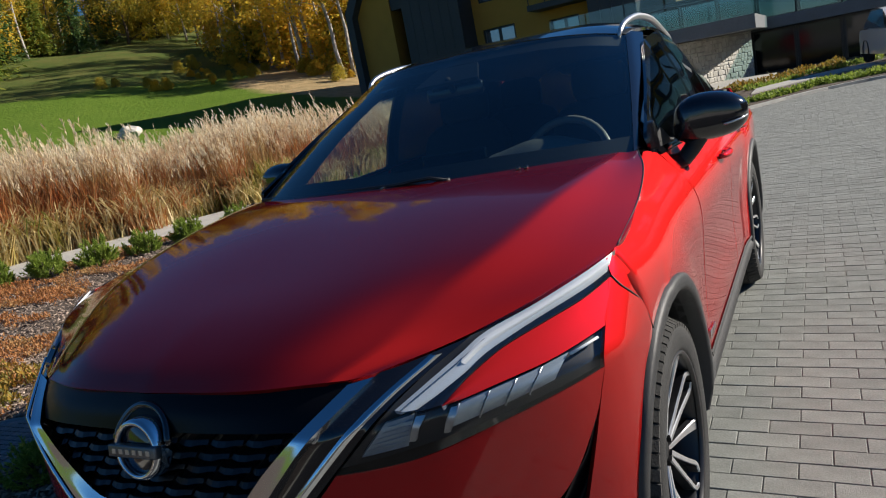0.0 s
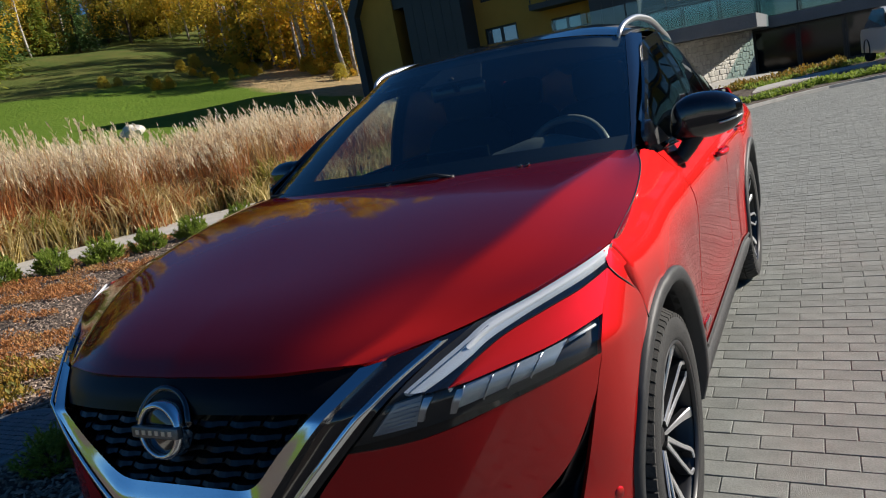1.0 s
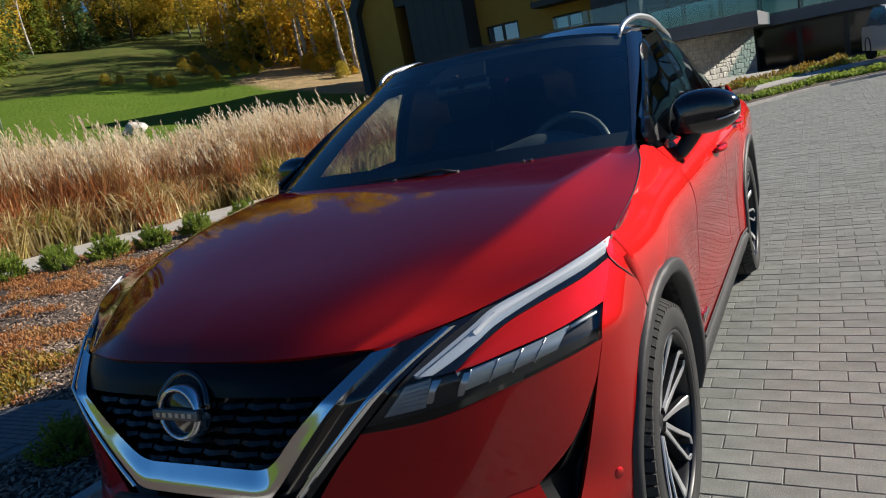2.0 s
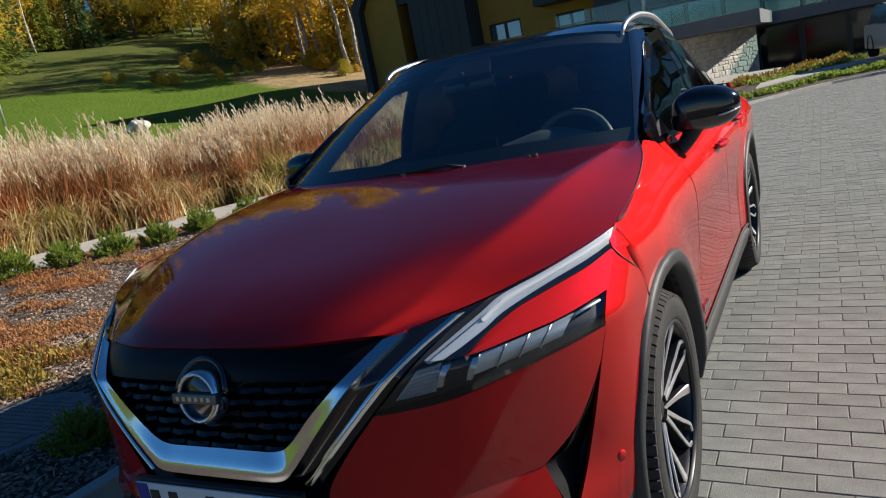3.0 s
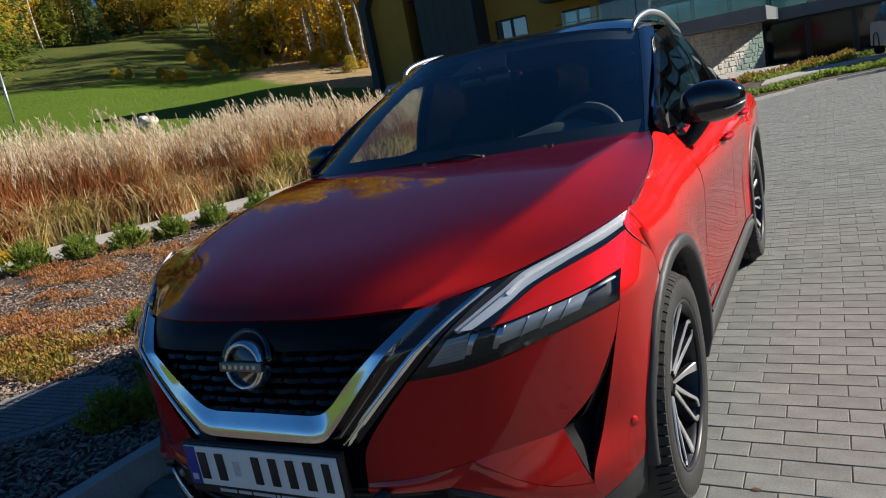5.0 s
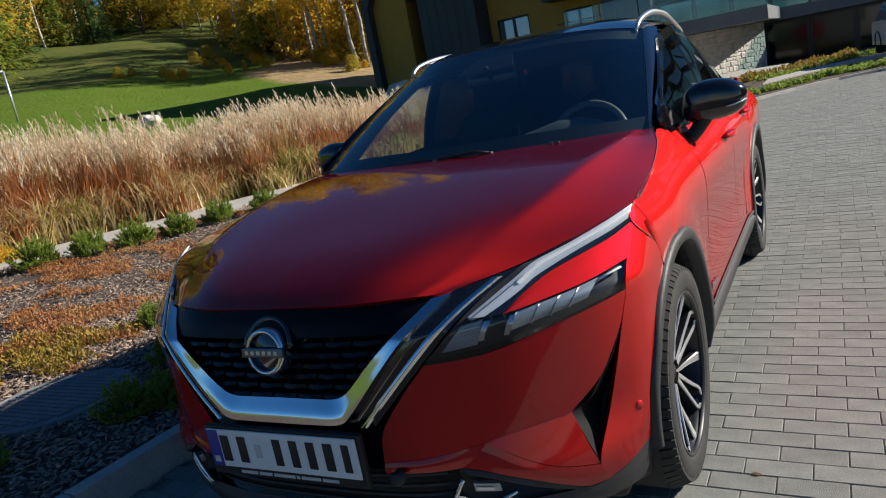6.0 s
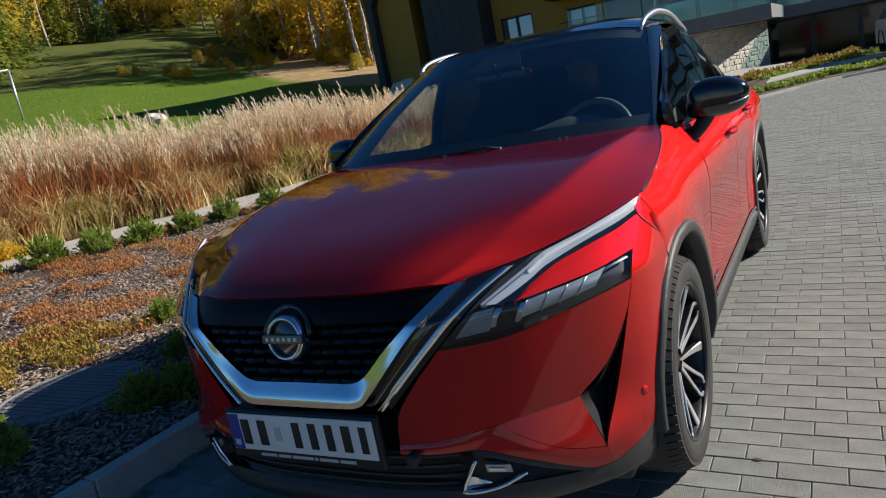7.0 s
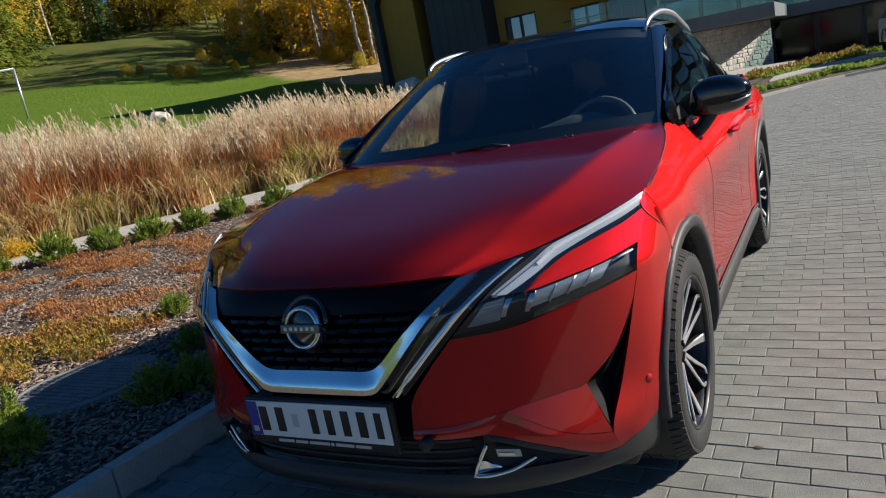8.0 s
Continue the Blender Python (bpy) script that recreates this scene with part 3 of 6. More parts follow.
# bumper: painted faces
bumper = both("bumper_face", nose_panel([
    [(0.441, 0.738), (0.58, 0.739), (0.71, 0.765), (0.79, 0.783), (0.866, 0.800)],
    [(0.420, 0.714), (0.56, 0.712), (0.70, 0.732), (0.790, 0.750), (0.859, 0.768)],
    [(0.372, 0.660), (0.52, 0.650), (0.66, 0.664), (0.770, 0.682), (0.844, 0.706)],
    [(0.306, 0.570), (0.45, 0.562), (0.57, 0.572), (0.690, 0.583), (0.797, 0.600)],
    [(0.290, 0.482), (0.42, 0.491), (0.548, 0.5085), (0.64, 0.520), (0.727, 0.5265)]], 30, 24), PAINT, thick=0.003)
# the wing-shaped facet in the corner, its rounded underside and the thin strip beside them
both("bumper_shelf", nose_panel([
    [(0.548, 0.5080, 0.000), (0.610, 0.5165, 0.001), (0.668, 0.5220, 0.002), (0.7265, 0.526, 0.004)],
    [(0.550, 0.504, -0.002), (0.637, 0.440, -0.025), (0.708, 0.400, -0.040), (0.780, 0.375, -0.045)]], 24, 12), PAINT, label="flat red facet low in the bumper's corner")
both("bumper_lower_face", nose_panel([
    [(0.547, 0.507, 0.0), (0.581, 0.480, -0.010), (0.638, 0.438, -0.026), (0.708, 0.398, -0.041), (0.781, 0.373, -0.046)],
    [(0.520, 0.478, -0.004), (0.566, 0.455, -0.015), (0.638, 0.412, -0.034), (0.726, 0.358, -0.050), (0.786, 0.344, -0.052)],
    [(0.484, 0.449, 0.002), (0.541, 0.432, -0.010), (0.631, 0.386, -0.028), (0.736, 0.318, -0.042), (0.788, 0.316, -0.045)]], 30, 14), PAINT)
both("bumper_lower_strip", nose_panel([
    [(0.290, 0.481), (0.42, 0.490), (0.547, 0.507, 0.0)],
    [(0.290, 0.466, -0.004), (0.41, 0.470, -0.006), (0.520, 0.478, -0.004)],
    [(0.290, 0.452, 0.0), (0.40, 0.450, 0.0), (0.484, 0.449, 0.002)]], 18, 8), PAINT)
both("bumper_corner", nose_panel([
    [(0.866, 0.948), (0.878, 0.946), (0.8900, 0.945)],
    [(0.866, 0.870), (0.886, 0.869), (0.9085, 0.866)],
    [(0.866, 0.803), (0.889, 0.799), (0.9135, 0.790)],
    [(0.857, 0.752), (0.882, 0.738), (0.9070, 0.725)],
    [(0.832, 0.622), (0.864, 0.612), (0.8960, 0.600)],
    [(0.804, 0.498), (0.846, 0.488), (0.8840, 0.480)],
    [(0.781, 0.384, -0.046), (0.834, 0.390, -0.022), (0.8760, 0.404)],
    [(0.788, 0.316, -0.045), (0.836, 0.342, -0.033), (0.8740, 0.372)]], 14, 44), PAINT)
both("bumper_vent", nose_panel([
    [(0.857, 0.762, 0.004), (0.8575, 0.761, 0.010), (0.858, 0.760, 0.006)],
    [(0.826, 0.652, 0.003), (0.835, 0.650, 0.050), (0.838, 0.650, 0.012)],
    [(0.797, 0.600, 0.003), (0.812, 0.596, 0.070), (0.828, 0.599, 0.012)],
    [(0.764, 0.545, 0.003), (0.790, 0.540, 0.080), (0.815, 0.545, 0.012)],
    [(0.727, 0.526, 0.006), (0.770, 0.500, 0.080), (0.803, 0.498, 0.020)],
    [(0.752, 0.452, -0.014), (0.773, 0.450, 0.035), (0.790, 0.448, 0.004)],
    [(0.780, 0.384, -0.044), (0.7803, 0.384, -0.040), (0.781, 0.384, -0.044)]], 12, 30), mat("vent_black_plastic", (0.006, 0.006, 0.007), 0.45, spec=0.3), thick=0.0)

# lower bumper: black insert, intake, cladding lip
whole("bumper_insert", nose_panel([[(0, 0.600, 0.012), (0.15, 0.600, 0.012), (0.296, 0.588, 0.010)], [(0, 0.52, 0.012), (0.306, 0.52, 0.012)], [(0, 0.455, 0.012), (0.302, 0.462, 0.008)]], 16, 8), GLOSS_BLACK)
whole("lower_intake", nose_panel([[(0, 0.458, 0.03), (0.30, 0.456, 0.02), (0.47, 0.445, 0.02)], [(0, 0.40, 0.09), (0.25, 0.40, 0.09), (0.45, 0.40, 0.06)], [(0, 0.31, 0.06), (0.25, 0.31, 0.05), (0.44, 0.32, 0.03)]], 16, 10), DARK)
for z in (0.428, 0.395, 0.362, 0.332):
    part("intake_slat", tube([nose(x, z, 0.035) for x in np.linspace(-0.43, 0.43, 15)], 0.006, 6), CLAD, car)
whole("front_lip", nose_panel([
    [(0, 0.318, 0.02), (0.30, 0.318, 0.015), (0.46, 0.322, 0.0), (0.60, 0.322, -0.02), (0.735, 0.315, -0.042), (0.790, 0.316, -0.046), (0.838, 0.343, -0.033), (0.872, 0.372, 0.0)],
    [(0, 0.285, -0.01), (0.30, 0.285, -0.012), (0.46, 0.285, -0.02), (0.60, 0.286, -0.035), (0.72, 0.285, -0.05), (0.795, 0.288, -0.05), (0.838, 0.305, -0.035), (0.868, 0.325, 0.0)],
    [(0, 0.245, -0.005), (0.30, 0.245, -0.005), (0.46, 0.244, -0.01), (0.60, 0.244, -0.02), (0.72, 0.246, -0.03), (0.790, 0.250, -0.03), (0.830, 0.258, -0.02), (0.860, 0.268, 0.0)],
    [(0, 0.215, 0.06), (0.30, 0.215, 0.06), (0.46, 0.214, 0.05), (0.60, 0.214, 0.05), (0.72, 0.216, 0.04), (0.785, 0.220, 0.035), (0.820, 0.226, 0.03), (0.850, 0.234, 0.02)]], 48, 14), CLAD)
# grey band under the red corner, down to the lip
both("lip_band", nose_panel([
    [(0.484, 0.447, 0.002), (0.541, 0.430, -0.010), (0.631, 0.384, -0.028), (0.736, 0.317, -0.042)],
    [(0.490, 0.435, -0.004), (0.552, 0.412, -0.017), (0.638, 0.366, -0.034), (0.733, 0.312, -0.046)],
    [(0.494, 0.424, 0.010), (0.560, 0.398, -0.004), (0.640, 0.352, -0.022), (0.728, 0.308, -0.040)]], 24, 8), CLAD)
# fog lamp corners: chrome L blades on a black pocket
both("fog_pocket", nose_panel([[(0.472, 0.446, 0.010), (0.58, 0.410, 0.010), (0.70, 0.345, -0.020)], [(0.455, 0.39, 0.035), (0.58, 0.375, 0.04), (0.70, 0.34, -0.005)], [(0.425, 0.318, 0.008), (0.58, 0.325, 0.006), (0.70, 0.320, -0.02)]], 14, 10), DARK)
both("fog_chrome", nose_panel([[(0.454, 0.368, 0.002), (0.460, 0.358, 0.012), (0.468, 0.346, 0.020)], [(0.430, 0.325, -0.006), (0.462, 0.324, 0.004), (0.500, 0.326, 0.012)]], 10, 8), CHROME, thick=0.0)
for sx in (1, -1):
    blade_pts = [nose(sx * x, z, -0.010) for x, z in ((0.484, 0.424), (0.456, 0.373), (0.428, 0.324))]
    low_pts = [nose(sx * x, z, -0.012) for x, z in ((0.428, 0.324), (0.470, 0.319), (0.530, 0.327), (0.590, 0.354))]
    part("fog_blade", tube(cr(blade_pts, 8) + cr(low_pts, 12)[1:], 0.0060, 8), CHROME, car, "chrome L-shaped blade round the fog lamp")
    fog = part("fog_lamp", skin([[nose(sx * x, z - (x - 0.5) * 0.3, 0.004) for x in np.linspace(0.497, 0.553, 6)] for z in np.linspace(0.372, 0.398, 4)]), LENS, car, "small clear fog lamp")
    part("fog_reflector", skin([[nose(sx * x, z - (x - 0.5) * 0.3, 0.000) for x in np.linspace(0.504, 0.540, 5)] for z in np.linspace(0.378, 0.388, 3)], thick=0.002), SILVER, fog)

# number plate in its holder: writing as plain bars
plate = part("number_plate", box(-0.26, 0.26, -0.022, -0.016, 0.468, 0.582, 0.002), PLATE_WHITE, car, "white number plate with dark marks")
part("plate_holder", box(-0.272, 0.272, -0.0155, 0.004, 0.438, 0.590, 0.004), DARK, plate)
part("blue_band", box(-0.258, -0.218, -0.0235, -0.0215, 0.470, 0.580), PLATE_BLUE, plate, "blue band at the plate's end")
part("mark", box(-0.248, -0.228, -0.0247, -0.0232, 0.482, 0.500), LETTER_GREY, plate)
for x, w in ((-0.196, 0.054), (-0.132, 0.052), (-0.004, 0.046), (0.054, 0.046), (0.112, 0.046), (0.170, 0.050), (0.226, 0.040)):
    part("mark", box(x - w * 0.29, x + w * 0.29, -0.0245, -0.0215, 0.487, 0.565, 0.001), PLATE_BLACK, plate)
part("mark", box(-0.086, -0.064, -0.0245, -0.0215, 0.505, 0.545), LETTER_GREY, plate)
for i, (a, b) in enumerate(((-0.165, -0.105), (-0.098, -0.052), (-0.045, 0.030), (0.036, 0.046), (0.053, 0.118), (0.125, 0.178))):
    part("holder_mark", box(a, b, -0.0172, -0.0150, 0.448, 0.457), LETTER_GREY, plate)
part("sensor", lathe([(0.0, 0.008), (0.016, 0.008), (0.019, 0.0), (0.019, -0.02)], 20, ), CLAD, car).matrix_world = Matrix.Translation((0.335, 0.02, 0.452)) @ Matrix.Rotation(radians(-90), 4, "Z")

# headlamps
LENS_TOP = [(0.527, 0.822), (0.564, 0.829), (0.626, 0.8255), (0.696, 0.834), (0.779, 0.846), (0.8655, 0.867)]
LENS_LOW = [(0.442, 0.739), (0.510, 0.737), (0.567, 0.739), (0.708, 0.766), (0.784, 0.783), (0.866, 0.801)]
WEDGE_TOP = [(0.6245, 0.828), (0.655, 0.855), (0.686, 0.877), (0.715, 0.892), (0.773, 0.911), (0.831, 0.929), (0.869, 0.949)]


def lens_at(x, f):
    """Height inside the lens row: f 0 at its lower edge, 1 at its upper."""
    a = float(np.interp(x, [p[0] for p in LENS_LOW], [p[1] for p in LENS_LOW]))
    b = float(np.interp(x, [p[0] for p in LENS_TOP], [p[1] for p in LENS_TOP]))
    return a + (b - a) * f


for sx, mir in ((1, False), (-1, True)):
    lamp = part("headlamp", skin(nose_panel([
        [(0.440, 0.742, 0.022), (0.540, 0.842, 0.022), (0.600, 0.888, 0.022), (0.648, 0.918, 0.022)],
        [(0.530, 0.740, 0.05), (0.600, 0.812, 0.05), (0.660, 0.880, 0.05), (0.700, 0.925, 0.03)],
        [(0.700, 0.762, 0.05), (0.715, 0.805, 0.05), (0.760, 0.885, 0.05), (0.790, 0.950, 0.03)],
        [(0.864, 0.803, 0.022), (0.862, 0.850, 0.03), (0.862, 0.935, 0.03), (0.870, 0.990, 0.022)]], 22, 26), mirror=mir), DARK, car, "slim LED headlamp with clear cover")
    # running light: from the inner corner up, a knee, then along the bonnet's edge
    up_ = [(0.546, 0.835), (0.601, 0.872), (0.637, 0.896), (0.672, 0.920), (0.744, 0.942), (0.824, 0.971), (0.867, 0.990)]
    lo_ = [(0.582, 0.828), (0.616, 0.845), (0.656, 0.869), (0.682, 0.888), (0.752, 0.917), (0.828, 0.943), (0.864, 0.960)]
    mid_ = [((a[0] + b[0]) / 2, (a[1] + b[1]) / 2) for a, b in zip(up_, lo_)]
    part("running_light", skin(nose_panel([[(*p, 0.010) for p in up_], [(*p, 0.004) for p in mid_], [(*p, 0.012) for p in lo_]], 34, 10), mirror=mir), DRL, lamp, "silver running light blade")
    g1 = [((a[0] * 0.80 + b[0] * 0.20), (a[1] * 0.80 + b[1] * 0.20)) for a, b in zip(up_, lo_)][2:]
    g2 = [((a[0] * 0.36 + b[0] * 0.64), (a[1] * 0.36 + b[1] * 0.64)) for a, b in zip(up_, lo_)][2:]
    gm = [((a[0] + b[0]) / 2, (a[1] + b[1]) / 2) for a, b in zip(g1, g2)]
    part("light_guide", skin(nose_panel([[(*p, 0.005) for p in g1], [(*p, -0.002) for p in gm], [(*p, 0.005) for p in g2]], 30, 8), mirror=mir), GUIDE, lamp, "white light guide")
    part("guide_line", tube([nose(sx * p.x, p.y, 0.004) for p in cr([Vector((a[0] * 0.7 + b[0] * 0.3, a[1] * 0.7 + b[1] * 0.3, 0)) for a, b in zip(up_, lo_)][:4], 12)], 0.0022, 5), CHROME, lamp)
    # black rims round the running light
    rim_lo = [(0.606, 0.828), (0.650, 0.858), (0.684, 0.880), (0.714, 0.896), (0.772, 0.9155), (0.830, 0.934), (0.8665, 0.954)]
    part("lamp_rim", skin(nose_panel([[(*p, 0.006) for p in lo_], [(*p, -0.001) for p in rim_lo], [(p[0], p[1] + 0.001, 0.002) for p in WEDGE_TOP]], 34, 6), mirror=mir), GLOSS_BLACK, lamp)
    # painted wedge between the running light and the lens row
    wedge_low = [(0.627, 0.8265), (0.662, 0.830), (0.696, 0.835), (0.738, 0.841), (0.779, 0.847), (0.822, 0.857), (0.869, 0.871)]
    part("painted_wedge", skin(nose_panel([[(*p, 0.001) for p in WEDGE_TOP], [((a[0] + b[0]) / 2, (a[1] + b[1]) / 2, -0.003 * min(1.0, (0.866 - (a[0] + b[0]) / 2) * 12)) for a, b in zip(WEDGE_TOP, wedge_low)], [(*p, 0.001) for p in wedge_low]], 30, 12), mirror=mir), PAINT, lamp)
    # lens row: grey modules behind the cover, fins towards the grille
    for x0, x1 in ((0.640, 0.682), (0.685, 0.722), (0.725, 0.760), (0.763, 0.800)):
        lean = 0.010
        g = [[(x0 - lean, lens_at(x0, 0.34), 0.016), (x1 - lean, lens_at(x1, 0.34), 0.018)], [(x0, lens_at(x0, 0.64), 0.008), (x1, lens_at(x1, 0.64), 0.012)], [(x0 + lean, lens_at(x0, 0.94), 0.014), (x1 + lean, lens_at(x1, 0.94), 0.014)]]
        part("lens_cell", skin(nose_panel(g, 6, 8), mirror=mir), LENS, lamp, "grey lamp module")
        part("divider", tube([nose(sx * (x0 - lean - 0.001), lens_at(x0, 0.30), 0.010), nose(sx * (x0 + lean - 0.001), lens_at(x0, 0.94), 0.008)], 0.0016, 5), SILVER, lamp)
    part("end_line", tube([nose(sx * x, lens_at(x, 0.86), 0.004) for x in (0.815, 0.836, 0.855)], 0.0032, 6), GUIDE, lamp)
    for xa in (0.560, 0.614):
        g = [[(xa, 0.769, 0.020), (xa + 0.013, 0.770, 0.012)], [(xa + 0.012, 0.796, 0.010), (xa + 0.026, 0.797, 0.006)], [(xa + 0.020, 0.817, 0.016), (xa + 0.036, 0.817, 0.012)]]
        part("fin", skin(nose_panel(g, 5, 8), mirror=mir), SILVER, lamp, "bright slanted fin in the lamp")
    part("inner_reflector", skin(nose_panel([[(0.478, 0.756, 0.024), (0.556, 0.760, 0.024)], [(0.505, 0.786, 0.018), (0.566, 0.790, 0.020)], [(0.530, 0.816, 0.020), (0.576, 0.820, 0.022)]], 10, 10), mirror=mir), LENS, lamp)
    for k in range(6):
        z = 0.760 + k * 0.0095
        a, b = 0.486 + k * 0.0095, 0.553 + k * 0.004
        part("reflector_rib", tube([nose(sx * a, z, 0.018), nose(sx * b, z + 0.004, 0.018)], 0.0011, 5), LENS, lamp)
    part("cover", skin(nose_panel([[(*p, -0.004) for p in LENS_LOW], [((a[0] + b[0]) / 2, (a[1] + b[1]) / 2, -0.007) for a, b in zip(LENS_LOW, LENS_TOP)], [(*p, -0.003) for p in LENS_TOP]], 26, 10), thick=0.0, mirror=mir), LAMP_GLASS, lamp, "clear lens cover")
    part("cover", skin(nose_panel([[(p[0] - 0.012, p[1] + 0.006, -0.001) for p in up_], [(*p, -0.006) for p in mid_], [(*p, -0.002) for p in rim_lo]], 30, 10), thick=0.0, mirror=mir), LAMP_GLASS, lamp, "clear lens cover")


# ---- body sides ----
SIDE_Z = [0.20, 0.30, 0.42, 0.58, 0.72, 0.84, 0.92, 0.97, 1.03, 1.12, 1.16]
SIDE_X = [0.868, 0.890, 0.900, 0.9005, 0.904, 0.912, 0.908, 0.884, 0.846, 0.786, 0.760]


FINE_Z = np.linspace(0.0, 1.4, 1401)
KERNEL = np.exp(-(np.arange(-140, 141) / 48.0) ** 2)
FINE_X = np.convolve(np.pad(np.interp(FINE_Z, SIDE_Z, SIDE_X), 140, mode="edge"), KERNEL / KERNEL.sum(), mode="valid")


def side(y, z, off=0.0):
    """A point of the body's left flank."""
    x = float(np.interp(z, FINE_Z, FINE_X))
    for hy in (HUB_F, HUB_R):
        r = math.hypot(y - hy, z - HUB_Z)
        x += 0.014 * math.exp(-((r - 0.46) / 0.10) ** 2) * (1 if z > HUB_Z else math.exp(-((z - HUB_Z) / 0.08) ** 2))
    x -= 0.030 * max(0.0, y - 3.5) ** 2 + 0.02 * max(0.0, 1.25 - y) ** 2
    lead = y - 0.95 * max(0.0, z - 0.82)
    if lead < 0.86:
        q = float(np.interp(max(lead, 0.3), PLAN_Y, PLAN_X)) + 0.001
        h = max(0.0, 0.012 - abs(x - q)) / 0.012
        x = min(x, q) - h * h * 0.003
    aft = min(1.0, max(0.0, (y - 2.7) / 1.5))
    x -= 0.105 * aft * min(1.0, max(0.0, (z - 0.95) / 0.15)) ** 1.5
    x -= 0.003 * math.exp(-((z - 0.60) / 0.12) ** 2) * (1 if 1.5 < y < 3.3 else 0.3)
    return Vector((x + off, y, z))


def side_panel(rows, nu, nv):
    flat = net([[Vector((0, *p)) for p in r] for r in rows], nu, nv)
    return [[side(p.y, p.z) for p in r] for r in flat]


def net2(rows, nu, nv):
    return [[(p.y, p.z) for p in r] for r in net([[Vector((0, *p)) for p in r] for r in rows], nu, nv)]


ARCH = 0.466


def arch_panel(hy, outline, a0, a1, n=36, m=12):
    """Sheet from the wheel arch out to an outline given as a function of the angle."""
    g = []
    for j in range(m):
        t = j / (m - 1)
        row = []
        for i in range(n):
            a = radians(a0 + (a1 - a0) * i / (n - 1))
            p0 = Vector((hy - ARCH * math.cos(a), HUB_Z + ARCH * math.sin(a)))
            p1 = Vector(outline(a))
            p = p0.lerp(p1, t)
            row.append(side(p.x, p.y))
        g.append(row)
    return g


def line_exit(hy, a, edges):
    """First crossing of the ray from the hub at angle a with a polyline of (y, z)."""
    d = Vector((-math.cos(a), math.sin(a)))
    best = 9.0
    for p, q in zip(edges, edges[1:]):
        e = Vector((q[0] - p[0], q[1] - p[1]))
        w = Vector((p[0] - hy, p[1] - HUB_Z))
        den = d.x * e.y - d.y * e.x
        if abs(den) < 1e-9:
            continue
        t, s = (w.x * e.y - w.y * e.x) / den, (w.x * d.y - w.y * d.x) / den
        if t > 0 and -1e-6 <= s <= 1 + 1e-6:
            best = min(best, t)
    return (hy + d.x * best, HUB_Z + d.y * best)


fender_edge = [(0.71, 0.70), (0.703, 0.790), (0.676, 0.868), (0.628, 0.944), (0.612, 0.962), (0.616, 0.984), (0.665, 0.991), (0.965, 1.031), (1.215, 1.073), (1.39, 1.108), (1.50, 1.085), (1.585, 0.98), (1.60, 0.80), (1.58, 0.60), (1.52, 0.42), (1.50, 0.30)]
both("front_wing", arch_panel(HUB_F, lambda a: line_exit(HUB_F, a, fender_edge), 64.5, 183, 50, 16), PAINT, thick=0.006)
both("wing_tip", [[side(y, z, -0.0015) for y, z in r] for r in net2([[(0.580, 0.934), (0.622, 0.934), (0.665, 0.934)], [(0.588, 0.960), (0.628, 0.961), (0.672, 0.962)], [(0.600, 0.9835), (0.634, 0.9865), (0.675, 0.990)]], 10, 10)], PAINT, thick=0.004)
both("front_door", side_panel([
    [(1.506, 0.40), (1.60, 0.37), (2.0, 0.365), (2.42, 0.365), (2.535, 0.365)],
    [(1.583, 0.60), (1.8, 0.60), (2.1, 0.60), (2.42, 0.60), (2.545, 0.60)],
    [(1.603, 0.80), (1.8, 0.80), (2.1, 0.80), (2.42, 0.80), (2.545, 0.80)],
    [(1.589, 0.96), (1.8, 0.955), (2.1, 0.95), (2.42, 0.955), (2.545, 0.955)],
    [(1.520, 1.072), (1.8, 1.062), (2.1, 1.060), (2.42, 1.065), (2.545, 1.067)]], 40, 60), PAINT, thick=0.004)
both("rear_door", side_panel([
    [(2.541, 0.365), (2.75, 0.365), (3.0, 0.37), (3.10, 0.39)],
    [(2.551, 0.60), (2.75, 0.60), (3.0, 0.60), (3.14, 0.60)],
    [(2.551, 0.80), (2.75, 0.80), (3.0, 0.80), (3.26, 0.80)],
    [(2.551, 0.955), (2.75, 0.955), (3.0, 0.96), (3.36, 0.97)],
    [(2.551, 1.067), (2.75, 1.072), (3.0, 1.080), (3.42, 1.095)]], 36, 60), PAINT, thick=0.004)
quarter_edge = [(3.10, 0.30), (3.105, 0.42), (3.145, 0.60), (3.265, 0.80), (3.365, 0.97), (3.425, 1.10), (3.9, 1.12), (4.25, 1.08), (4.32, 0.9), (4.34, 0.6), (4.30, 0.30)]
both("rear_wing", arch_panel(HUB_R, lambda a: line_exit(HUB_R, a, quarter_edge), -4, 184, 48, 12), PAINT)

# shut lines, dark bars for the gaps' shade: bonnet's edge, and between wing and bumper
for sx in (1, -1):
    line = [Vector((sx * x, y, z + 0.0005)) for x, y, z in hood_edge[3:]]
    part("shut_line", tube(cr(line, 24), 0.0018, 6), DARK, car)
    line = [nose(0.869, 0.951, -0.001), nose(0.885, 0.925, -0.001), nose(0.899, 0.900, -0.001), side(0.660, 0.862, 0.001), side(0.700, 0.788, 0.001)]
    part("shut_line", tube(cr([Vector((sx * p.x, p.y, p.z)) for p in line], 20), 0.0022, 6), DARK, car)

